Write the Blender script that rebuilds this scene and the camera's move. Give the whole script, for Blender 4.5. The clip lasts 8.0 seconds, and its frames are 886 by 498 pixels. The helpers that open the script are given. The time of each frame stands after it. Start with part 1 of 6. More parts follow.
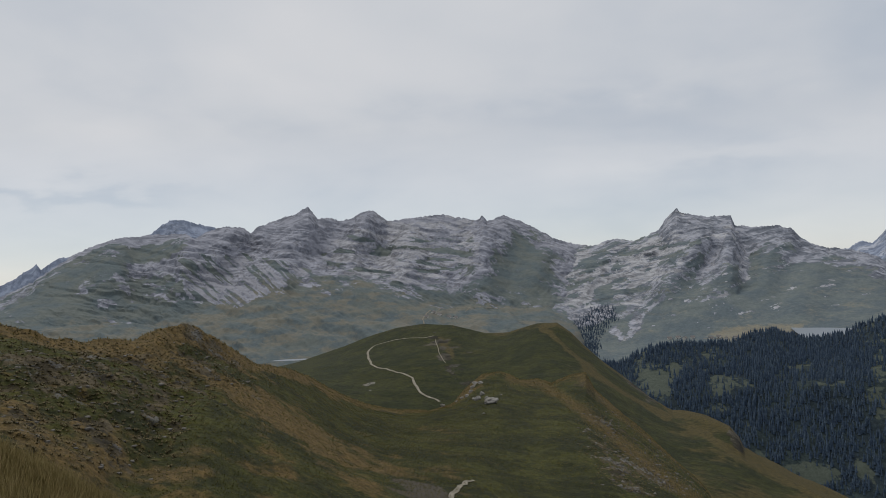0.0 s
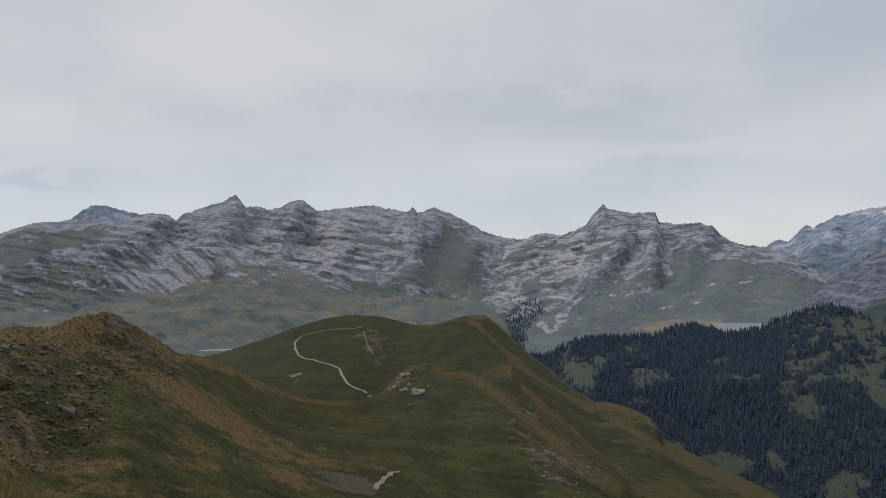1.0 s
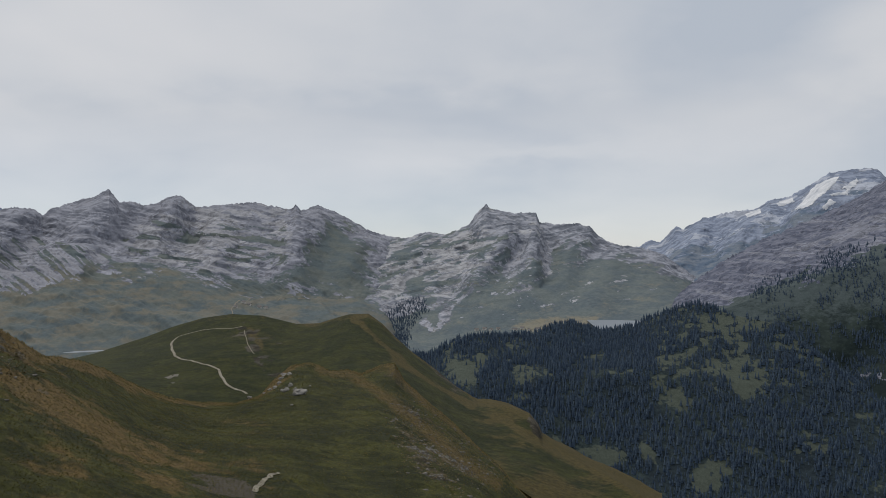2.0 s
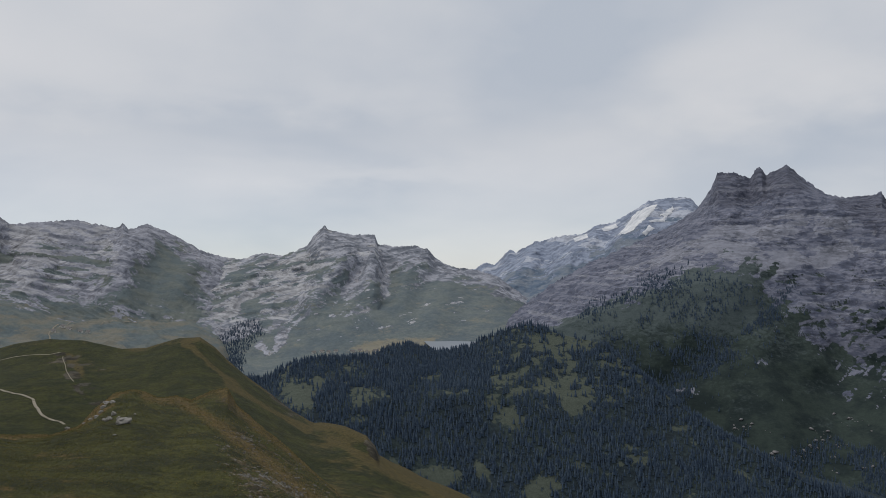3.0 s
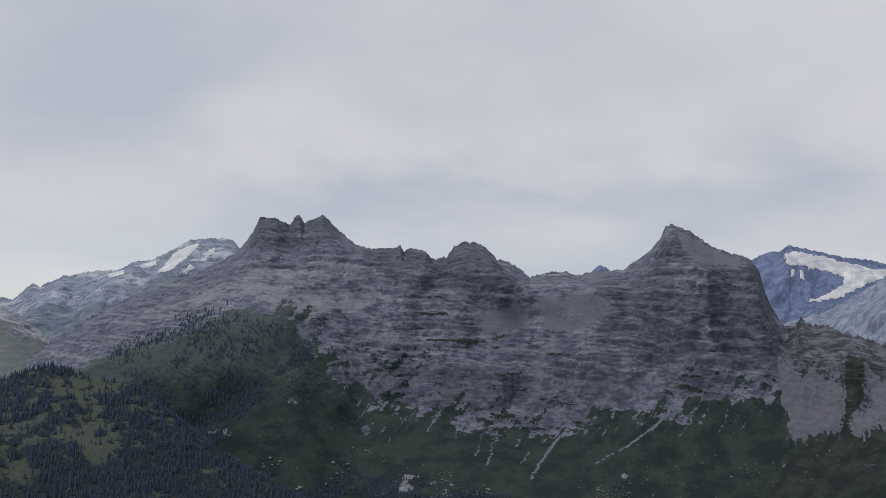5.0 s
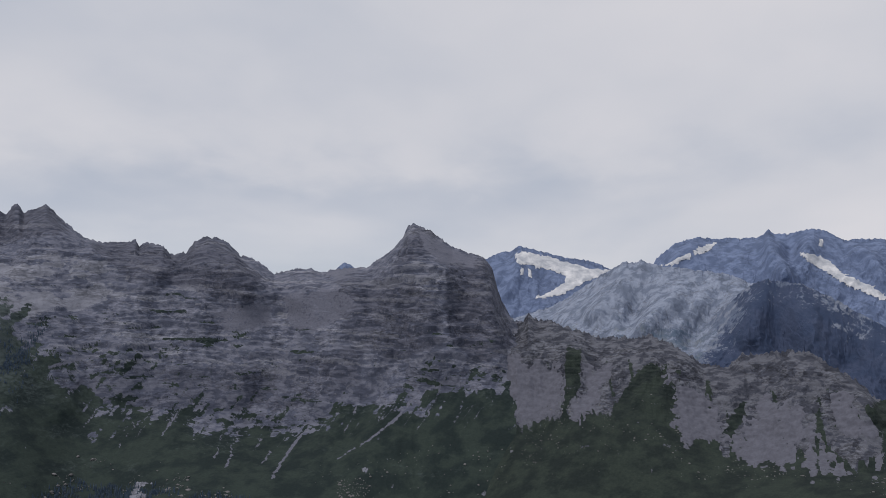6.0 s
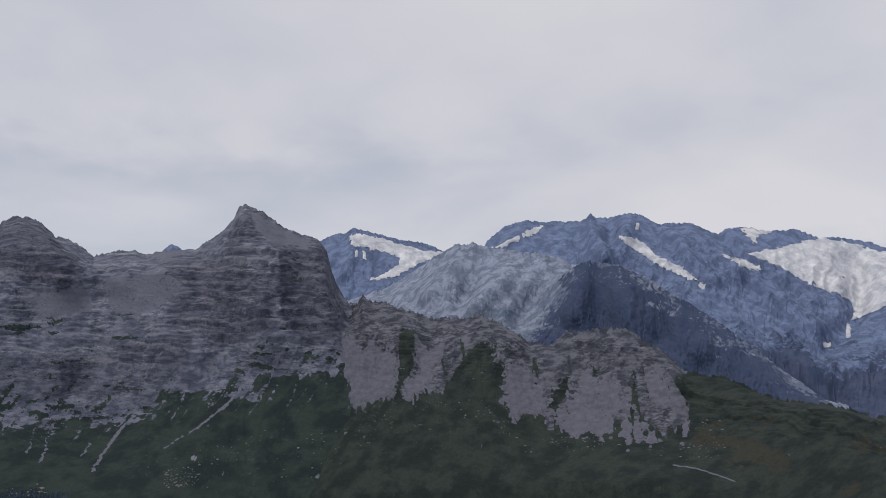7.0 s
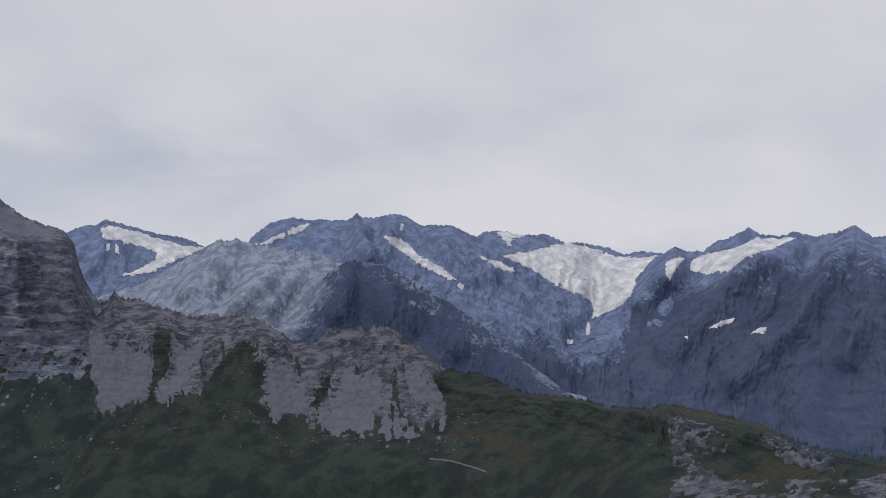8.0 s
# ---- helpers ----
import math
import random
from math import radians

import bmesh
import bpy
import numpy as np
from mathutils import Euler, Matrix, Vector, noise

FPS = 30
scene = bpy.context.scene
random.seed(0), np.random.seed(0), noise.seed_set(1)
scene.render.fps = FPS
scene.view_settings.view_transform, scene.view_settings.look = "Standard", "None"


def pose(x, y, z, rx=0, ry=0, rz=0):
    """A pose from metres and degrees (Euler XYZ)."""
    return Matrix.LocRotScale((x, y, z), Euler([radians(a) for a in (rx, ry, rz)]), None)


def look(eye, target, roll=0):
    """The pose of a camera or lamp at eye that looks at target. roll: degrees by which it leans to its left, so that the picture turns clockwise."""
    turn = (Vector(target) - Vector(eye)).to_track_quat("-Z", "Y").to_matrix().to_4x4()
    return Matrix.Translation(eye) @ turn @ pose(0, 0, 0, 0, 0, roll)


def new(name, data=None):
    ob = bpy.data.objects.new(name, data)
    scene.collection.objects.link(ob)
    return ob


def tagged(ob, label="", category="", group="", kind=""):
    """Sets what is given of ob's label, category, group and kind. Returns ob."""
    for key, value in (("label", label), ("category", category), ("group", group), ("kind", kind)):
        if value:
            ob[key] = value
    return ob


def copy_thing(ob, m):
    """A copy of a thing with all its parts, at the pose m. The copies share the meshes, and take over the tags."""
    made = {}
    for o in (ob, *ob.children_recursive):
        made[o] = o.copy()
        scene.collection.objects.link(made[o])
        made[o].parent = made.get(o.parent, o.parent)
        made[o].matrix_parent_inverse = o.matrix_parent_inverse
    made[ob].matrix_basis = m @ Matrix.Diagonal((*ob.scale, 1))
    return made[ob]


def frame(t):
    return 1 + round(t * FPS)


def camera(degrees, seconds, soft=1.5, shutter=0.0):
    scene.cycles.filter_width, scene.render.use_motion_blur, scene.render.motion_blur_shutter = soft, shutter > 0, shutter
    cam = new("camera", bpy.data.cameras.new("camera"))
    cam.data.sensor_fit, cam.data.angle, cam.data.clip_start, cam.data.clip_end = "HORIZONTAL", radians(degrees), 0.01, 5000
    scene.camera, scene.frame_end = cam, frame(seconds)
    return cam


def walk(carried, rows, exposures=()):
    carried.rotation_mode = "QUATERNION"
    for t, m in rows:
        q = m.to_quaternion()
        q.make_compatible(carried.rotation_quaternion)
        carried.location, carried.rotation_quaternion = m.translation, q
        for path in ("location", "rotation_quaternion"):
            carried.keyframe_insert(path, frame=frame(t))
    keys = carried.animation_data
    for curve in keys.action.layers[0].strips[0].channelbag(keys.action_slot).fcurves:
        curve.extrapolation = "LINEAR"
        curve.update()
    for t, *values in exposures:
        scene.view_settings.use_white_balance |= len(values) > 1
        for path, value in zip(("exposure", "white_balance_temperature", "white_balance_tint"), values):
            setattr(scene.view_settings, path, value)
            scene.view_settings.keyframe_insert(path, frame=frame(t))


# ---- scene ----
# ---- camera: a hand-held turn on the spot, the phone held before the chest ----
cam = camera(54.69, 8.0, soft=0.5)
EYE, REACH = 1.6, 0.45
# seconds, bearing, pitch, lean to the right (degrees)
TURNS = [
    (0, 0.02, 1.30, 2.00),
    (0.5, 1.49, 0.95, 1.36),
    (1, 4.69, 0.62, 1.06),
    (2.5, 17.18, 0.79, 0.63),
    (3, 23.21, 1.73, 0.58),
    (3.5, 30.83, 1.98, 0.61),
    (4, 37.87, 2.48, 0.24),
    (5.5, 61.78, 5.00, -0.82),
    (6, 70.19, 4.47, -0.38),
    (6.5, 76.14, 3.35, 0.09),
    (7, 81.25, 3.28, 0.22),
    (7.5, 89.42, 3.16, -0.10),
    (8, 96.85, 3.18, -0.27),
]


def held(bearing, pitch, lean):
    b, p = radians(bearing), radians(pitch)
    eye = Vector((REACH * math.sin(b), REACH * math.cos(b), EYE))
    way = Vector((math.sin(b) * math.cos(p), math.cos(b) * math.cos(p), math.sin(p)))
    return look(eye, eye + way, -lean)


walk(cam, [(t, held(b, p, r)) for t, b, p, r in TURNS], exposures=[(0.0, 0.0, 6500, 10), (3.5, 0.0, 6480, 11), (6.0, 0.0, 6440, 14), (8.0, 0.0, 6420, 15)])

# ---- world: a thin overcast, and the veiled sun ----
SUN_ELEVATION, SUN_BEARING = 60, -30
world = bpy.data.worlds.new("overcast_sky")
scene.world = world
world.use_nodes = True
CLOUDS = [(-24, 5.2, 8, 0.7, 0.9), (12, 9.5, 16, 1.7, 0.5), (29, 12.5, 6.5, 4.5, 0.75), (58, 7.4, 10, 2.2, 0.9), (48, 9, 7, 3.5, 0.5), (75, 8, 10, 2, 0.4),
          (42, 12, 5, 4, -0.5), (76, 13, 15, 3.5, -0.35), (44, 6.8, 9, 2.4, 0.4), (112, 5, 16, 1.6, -0.45), (20, 6.7, 9, 0.9, -0.45), (-8, 12, 12, 3, -0.3)]


def sky():
    tree = world.node_tree
    n, l = tree.nodes, tree.links
    n.clear()

    def node(kind, **values):
        made = n.new(kind)
        for key, value in values.items():
            made.inputs[key].default_value = value
        return made

    def maths(op, a, b=None, clamp=False):
        m = n.new("ShaderNodeMath")
        m.operation, m.use_clamp = op, clamp
        for i, v in enumerate((a, b)):
            if v is None:
                continue
            if isinstance(v, (int, float)):
                m.inputs[i].default_value = v
            else:
                l.new(v, m.inputs[i])
        return m.outputs[0]

    out = n.new("ShaderNodeOutputWorld")
    bg = node("ShaderNodeBackground", Strength=1.0)
    clear = n.new("ShaderNodeTexSky")
    clear.sky_type, clear.sun_disc = "NISHITA", False
    clear.sun_elevation, clear.sun_rotation = radians(SUN_ELEVATION), radians(SUN_BEARING)
    clear.altitude = 2200
    dim = n.new("ShaderNodeVectorMath")
    dim.operation = "SCALE"
    dim.inputs["Scale"].default_value = 0.10
    l.new(clear.outputs[0], dim.inputs[0])
    place = n.new("ShaderNodeTexCoord")
    parts = n.new("ShaderNodeSeparateXYZ")
    l.new(place.outputs["Generated"], parts.inputs[0])
    x, y, z = parts.outputs
    up = maths("MAXIMUM", z, 0.0)
    lift = maths("ADD", up, 0.30)
    flat = n.new("ShaderNodeCombineXYZ")
    l.new(maths("DIVIDE", x, lift), flat.inputs[0])
    l.new(maths("DIVIDE", y, lift), flat.inputs[1])
    broad = node("ShaderNodeTexNoise", Scale=1.15, Detail=4.0, Roughness=0.45, Distortion=0.35)
    l.new(flat.outputs[0], broad.inputs["Vector"])
    fine = node("ShaderNodeTexNoise", Scale=5.0, Detail=5.0, Roughness=0.5, Distortion=0.2)
    l.new(flat.outputs[0], fine.inputs["Vector"])
    mixed = maths("ADD", maths("MULTIPLY", broad.outputs[0], 0.62), maths("MULTIPLY", fine.outputs[0], 0.12))
    mixed = maths("ADD", mixed, 0.13)
    # the large soft cloud masses: bearing, altitude, half widths (degrees), thickness
    wander = maths("MULTIPLY", maths("SUBTRACT", broad.outputs[0], 0.5), 14.0)
    bearing = maths("ADD", maths("MULTIPLY", maths("ARCTAN2", x, y), 57.296), wander)
    altitude = maths("ADD", maths("MULTIPLY", maths("ARCSINE", z), 57.296), maths("MULTIPLY", maths("SUBTRACT", fine.outputs[0], 0.5), 5.0))
    for b0, a0, w, h, thick in CLOUDS:
        p = maths("DIVIDE", maths("SUBTRACT", bearing, b0), w)
        q = maths("DIVIDE", maths("SUBTRACT", altitude, a0), h)
        far = maths("ADD", maths("MULTIPLY", p, p), maths("MULTIPLY", q, q))
        mixed = maths("SUBTRACT", mixed, maths("MULTIPLY", maths("EXPONENT", maths("MULTIPLY", far, -1.0)), 0.17 * thick))
    tone = n.new("ShaderNodeValToRGB")
    e = tone.color_ramp.elements
    e[0].position, e[0].color = 0.34, (0.455, 0.50, 0.565, 1)
    e[1].position, e[1].color = 0.64, (0.668, 0.67, 0.684, 1)
    mid = e.new(0.5)
    mid.color = (0.588, 0.607, 0.638, 1)
    l.new(mixed, tone.inputs[0])
    # thinner cloud towards the skyline, where the pale blue comes through
    thin = n.new("ShaderNodeMapRange")
    for key, value in (("From Min", 0.0), ("From Max", 0.16), ("To Min", 0.72), ("To Max", 0.97)):
        thin.inputs[key].default_value = value
    l.new(up, thin.inputs[0])
    l.new(maths("SUBTRACT", 0.94, maths("MULTIPLY", maths("MAXIMUM", y, 0.0), 0.26)), thin.inputs["To Min"])
    blend = n.new("ShaderNodeMix")
    blend.data_type = "RGBA"
    l.new(thin.outputs[0], blend.inputs["Factor"])
    l.new(dim.outputs[0], blend.inputs[6])
    l.new(tone.outputs[0], blend.inputs[7])
    l.new(blend.outputs[2], bg.inputs["Color"])
    l.new(bg.outputs[0], out.inputs[0])


sky()
sun = new("veiled_sun", bpy.data.lights.new("veiled_sun", "SUN"))
sun.data.energy, sun.data.angle, sun.data.color = 1.4, radians(22), (1.0, 0.95, 0.88)
sb, se = radians(SUN_BEARING), radians(SUN_ELEVATION)
sun.matrix_world = look(Vector((math.sin(sb) * math.cos(se), math.cos(sb) * math.cos(se), math.sin(se))) * 900, (0, 0, 0))

# ---- materials ----
def shader(name, roughness=0.9):
    m = bpy.data.materials.new(name)
    m.use_nodes = True
    b = m.node_tree.nodes["Principled BSDF"]
    b.inputs["Roughness"].default_value = roughness
    b.inputs["Specular IOR Level"].default_value = 0.2
    return m, m.node_tree.nodes, m.node_tree.links, b


def noise_node(n, l, vec, scale, detail=5.0, rough=0.6, distortion=0.0):
    t = n.new("ShaderNodeTexNoise")
    for key, value in (("Scale", scale), ("Detail", detail), ("Roughness", rough), ("Distortion", distortion)):
        t.inputs[key].default_value = value
    if vec is not None:
        l.new(vec, t.inputs["Vector"])
    return t.outputs[0]


def ramp(n, l, value, stops):
    r = n.new("ShaderNodeValToRGB")
    e = r.color_ramp.elements
    while len(e) < len(stops):
        e.new(0.5)
    for el, (pos, col) in zip(e, stops):
        el.position, el.color = pos, (*col, 1)
    l.new(value, r.inputs[0])
    return r.outputs[0]


def mix(n, l, factor, a, b, mode="MIX"):
    m = n.new("ShaderNodeMix")
    m.data_type, m.blend_type = "RGBA", mode
    for slot, v in (("Factor", factor), (6, a), (7, b)):
        if isinstance(v, (int, float)):
            m.inputs[slot].default_value = v
        elif isinstance(v, tuple):
            m.inputs[slot].default_value = (*v, 1)
        else:
            l.new(v, m.inputs[slot])
    return m.outputs[2]


def scaled(n, l, vec, scale):
    m = n.new("ShaderNodeMapping")
    m.inputs["Scale"].default_value = scale
    l.new(vec, m.inputs[0])
    return m.outputs[0]


def terrain(name, rock, grass, dry, scree, pale, size, strata=5.0, bump=0.6, contrast=1.0, cracks=0.0, dip=0.0):
    """Rock, grass, scree and pale limestone, laid out by the mesh's own cover attribute. rock, grass: two colours each. size: metres of the main grain."""
    m, n, l, b = shader(name, 0.92)
    vec = n.new("ShaderNodeTexCoord").outputs["Object"]
    beds = scaled(n, l, vec, (1, 1, strata))
    cover = n.new("ShaderNodeAttribute")
    cover.attribute_name = "cover"
    c = n.new("ShaderNodeSeparateColor")
    l.new(cover.outputs["Color"], c.inputs[0])
    tall = 1.6 if strata >= 1 else 0.45
    patchy = noise_node(n, l, scaled(n, l, vec, (1, 1, tall)), 0.55 / size, 8.0, 0.66, 0.5)

    def crisp(value, wander=1.3, sharp=0.07 if contrast > 1 else 0.10):
        """Turns a soft cover into a patchwork with ragged edges."""
        a = n.new("ShaderNodeMath")
        a.operation = "MULTIPLY_ADD"
        l.new(patchy, a.inputs[0])
        a.inputs[1].default_value, a.inputs[2].default_value = wander, -0.5 * wander
        t = n.new("ShaderNodeMath")
        l.new(a.outputs[0], t.inputs[0])
        l.new(value, t.inputs[1])
        r = n.new("ShaderNodeMapRange")
        r.interpolation_type = "SMOOTHSTEP"
        for key, v in (("From Min", 0.5 - sharp), ("From Max", 0.5 + sharp)):
            r.inputs[key].default_value = v
        l.new(t.outputs[0], r.inputs[0])
        return r.outputs[0]

    big = noise_node(n, l, vec, 0.12 / size, 4.0)
    grain = noise_node(n, l, vec, 1.3 / size, 7.0, 0.72)
    speck = noise_node(n, l, vec, 4.5 / size, 3.0, 0.7)
    bed = noise_node(n, l, beds, 0.2 / size, 9.0, 0.62, 0.5)
    quiet = noise_node(n, l, scaled(n, l, vec, (1, 1, 1.5)), 0.06 / size, 3.0, 0.55, 0.5)
    low = 1 - 0.4 * contrast
    stone = ramp(n, l, bed, [(0.40, tuple(v * low for v in rock[0])), (0.475, rock[0]), (0.52, rock[1]), (0.62, tuple(1.12 * v for v in rock[1]))])
    chalk = ramp(n, l, bed, [(0.42, tuple(v * (low - 0.1) for v in pale)), (0.5, pale)])
    stone = mix(n, l, crisp(c.outputs[2]), stone, chalk)
    grains = ramp(n, l, grain, [(0.36, (0.62, 0.62, 0.62)), (0.60, (1.14, 1.14, 1.14))])
    stone = mix(n, l, 0.6 * contrast, stone, grains, "MULTIPLY")
    tone = noise_node(n, l, scaled(n, l, vec, (1, 1, tall)), 0.2 / size, 4.0, 0.55, 0.5)
    stone = mix(n, l, min(1.0, 0.8 * contrast), stone, ramp(n, l, tone, [(0.38, (0.66, 0.67, 0.70)), (0.60, (1.22, 1.2, 1.18))]), "MULTIPLY")
    # darkens the rock where this mesh attribute paints in cliff shade
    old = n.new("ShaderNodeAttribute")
    old.attribute_name = "shade_tone"
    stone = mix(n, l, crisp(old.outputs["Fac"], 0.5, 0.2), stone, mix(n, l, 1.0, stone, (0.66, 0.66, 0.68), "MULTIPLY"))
    relief = grain
    for stretch, width, depth in ((1.5 * strata, 0.03, 0.42), (3.2 * strata, 0.04, 0.5), (0.4, 0.018, 0.6)) if cracks else ():
        # thin dark joints along the beds, and fewer across them
        tipped = n.new("ShaderNodeMapping")
        tipped.inputs["Rotation"].default_value = (0, radians(dip), 0)
        l.new(vec, tipped.inputs[0])
        joint = noise_node(n, l, scaled(n, l, tipped.outputs[0], (1, 1, stretch)), 0.10 / size, 5.0, 0.58, 0.3)
        off = n.new("ShaderNodeMath")
        off.operation = "SUBTRACT"
        off.inputs[1].default_value = 0.5
        l.new(joint, off.inputs[0])
        gap = n.new("ShaderNodeMath")
        gap.operation = "ABSOLUTE"
        l.new(off.outputs[0], gap.inputs[0])
        stone = mix(n, l, ramp(n, l, quiet, [(0.44, (cracks, cracks, cracks)), (0.6, (0.08 * cracks, 0.08 * cracks, 0.08 * cracks))]), stone, ramp(n, l, gap.outputs[0], [(0.0, (depth, depth, depth)), (width, (1, 1, 1)), (2 * width, (1.15, 1.15, 1.15)), (4 * width, (1, 1, 1))]), "MULTIPLY")
        relief = mix(n, l, 0.6, relief, ramp(n, l, gap.outputs[0], [(0.0, (0, 0, 0)), (2 * width, (1, 1, 1))]), "MULTIPLY")
    turf = mix(n, l, ramp(n, l, big, [(0.42, (0, 0, 0)), (0.58, (1, 1, 1))]), *grass)
    turf = mix(n, l, 0.8 * contrast, turf, ramp(n, l, patchy, [(0.42, (0.72, 0.75, 0.76)), (0.56, (1.2, 1.17, 1.12))]), "MULTIPLY")
    turf = mix(n, l, crisp(cover.outputs["Alpha"], 1.3, 0.28), turf, dry)
    turf = mix(n, l, 0.8 * contrast, turf, ramp(n, l, grain, [(0.36, (0.5, 0.52, 0.5)), (0.62, (1.35, 1.3, 1.2))]), "MULTIPLY")
    rubble = mix(n, l, 0.55, scree, grains, "MULTIPLY")
    col = mix(n, l, crisp(c.outputs[0]), stone, turf)
    col = mix(n, l, crisp(c.outputs[1]), col, rubble)
    col = mix(n, l, (0.5 if contrast > 1 else 0.3) * contrast, col, ramp(n, l, speck, [(0.38, (0.6, 0.6, 0.6)), (0.62, (1.25, 1.25, 1.25))]), "MULTIPLY")
    l.new(col, b.inputs["Base Color"])
    bp = n.new("ShaderNodeBump")
    bp.inputs["Strength"].default_value, bp.inputs["Distance"].default_value = bump, size * 0.3
    l.new(relief, bp.inputs["Height"])
    l.new(bp.outputs[0], b.inputs["Normal"])
    return m


def plain(name, a, bcol, scale, roughness=0.9, bump=0.0, detail=5.0):
    m, n, l, b = shader(name, roughness)
    vec = n.new("ShaderNodeTexCoord").outputs["Object"]
    g = noise_node(n, l, vec, scale, detail, 0.65)
    l.new(ramp(n, l, g, [(0.32, a), (0.68, bcol)]), b.inputs["Base Color"])
    if bump:
        bp = n.new("ShaderNodeBump")
        bp.inputs["Strength"].default_value, bp.inputs["Distance"].default_value = bump, 0.3 / scale
        l.new(g, bp.inputs["Height"])
        l.new(bp.outputs[0], b.inputs["Normal"])
    return m


M_HILL = terrain("dry_alpine_turf", ((0.049, 0.040, 0.022), (0.097, 0.079, 0.048)), ((0.019, 0.023, 0.004), (0.044, 0.047, 0.009)), (0.111, 0.077, 0.029), (0.074, 0.064, 0.048), (0.131, 0.127, 0.115), 0.5, 1.0, 1.0, 1.2)
M_TRAILHILL = terrain("green_alpine_turf", ((0.032, 0.028, 0.016), (0.069, 0.062, 0.047)), ((0.016, 0.022, 0.004), (0.030, 0.034, 0.006)), (0.062, 0.050, 0.016), (0.055, 0.049, 0.033), (0.150, 0.143, 0.123), 1.2, 1.0, 0.9, 1.15)
# rock and grass of these two are paled and blued for the haze
M_RANGE = terrain("hazed_grey_limestone", ((0.180, 0.192, 0.231), (0.233, 0.243, 0.283)), ((0.086, 0.111, 0.122), (0.110, 0.127, 0.122)), (0.140, 0.138, 0.116), (0.240, 0.246, 0.278), (0.288, 0.295, 0.321), 10.0, 1.8, 0.3, 0.34, 0.6, 32.0)
M_TABLE = terrain("hazed_pale_limestone", ((0.164, 0.181, 0.217), (0.252, 0.265, 0.305)), ((0.093, 0.120, 0.138), (0.124, 0.148, 0.152)), (0.196, 0.185, 0.146), (0.299, 0.302, 0.333), (0.329, 0.337, 0.358), 9.0, 1.6, 0.3, 0.36, 0.6, -24.0)
# its dry colour is grass paled by painted haze, for the left slope
M_WALL = terrain("banded_limestone", ((0.092, 0.104, 0.148), (0.138, 0.148, 0.193)), ((0.014, 0.024, 0.025), (0.028, 0.042, 0.038)), (0.063, 0.083, 0.087), (0.131, 0.138, 0.179), (0.201, 0.212, 0.256), 6.0, 2.2, 0.3, 0.34, 0.6, 4.0)
M_RIDGE = terrain("brown_grey_crag", ((0.059, 0.065, 0.087), (0.103, 0.110, 0.134)), ((0.014, 0.022, 0.022), (0.027, 0.039, 0.034)), (0.037, 0.037, 0.029), (0.122, 0.129, 0.161), (0.196, 0.206, 0.237), 5.0, 1.5, 0.3, 0.45, 0.8, -6.0)
# distance haze is put into the next three as a blue base tint
M_FAR = terrain("hazed_blue_gneiss", ((0.108, 0.147, 0.249), (0.137, 0.181, 0.293)), ((0.044, 0.065, 0.120), (0.063, 0.082, 0.143)), (0.135, 0.173, 0.227), (0.291, 0.346, 0.464), (0.291, 0.351, 0.476), 10.0, 0.4, 0.2, 0.2, 0.3, 12.0)
# the dark second pair paints the spur's shaded side along with its woods
M_SPUR = terrain("hazed_dark_gneiss", ((0.134, 0.167, 0.242), (0.183, 0.211, 0.270)), ((0.037, 0.056, 0.109), (0.050, 0.069, 0.126)), (0.112, 0.144, 0.189), (0.242, 0.288, 0.387), (0.242, 0.293, 0.397), 8.0, 0.4, 0.25, 0.22, 0.3, -12.0)
M_GREY = terrain("hazed_grey_gneiss", ((0.171, 0.207, 0.284), (0.216, 0.252, 0.329)), ((0.091, 0.129, 0.190), (0.163, 0.191, 0.234)), (0.193, 0.212, 0.240), (0.316, 0.339, 0.406), (0.356, 0.387, 0.456), 8.0, 0.45, 0.25, 0.3, 0.4, -35.0)
# the ground under the trees carries the valley haze as a blue tint
M_FOREST = terrain("hazed_forest_floor", ((0.07, 0.075, 0.08), (0.2, 0.2, 0.2)), ((0.019, 0.031, 0.042), (0.029, 0.044, 0.048)), (0.085, 0.095, 0.070), (0.066, 0.080, 0.064), (0.3, 0.3, 0.3), 7.0)
M_VALLEY = plain("valley_meadow", (0.05, 0.065, 0.045), (0.08, 0.09, 0.05), 0.01)
M_SNOW = plain("glacier_ice_and_old_snow", (0.33, 0.36, 0.41), (0.72, 0.725, 0.74), 0.02, 0.6, 0.4, 8.0)
M_PATH = plain("trodden_gravel", (0.15, 0.135, 0.10), (0.29, 0.265, 0.215), 0.9, 0.95, 0.3)
M_STONE = plain("weather_worn_boulder", (0.13, 0.125, 0.11), (0.33, 0.315, 0.29), 1.4, 0.9, 0.6)
M_LOOSE = plain("lichen_grey_stone", (0.084, 0.078, 0.069), (0.196, 0.184, 0.166), 2.5, 0.9, 0.4)
M_SCREE = plain("fine_grey_scree", (0.086, 0.090, 0.114), (0.130, 0.135, 0.170), 0.10, 0.95, 0.3, 8.0)
M_RUBBLE = plain("grey_rubble", (0.12, 0.12, 0.125), (0.25, 0.245, 0.25), 0.2, 0.9)
M_WALLS = plain("whitewashed_wall", (0.5, 0.49, 0.46), (0.62, 0.6, 0.57), 0.3)
M_ROOF = plain("grey_shingle_roof", (0.13, 0.12, 0.12), (0.2, 0.19, 0.18), 0.4)
M_PANE = plain("dark_window", (0.02, 0.02, 0.025), (0.04, 0.04, 0.05), 0.5, 0.2)
M_BARK = plain("spruce_bark", (0.04, 0.03, 0.022), (0.08, 0.06, 0.045), 2.0)


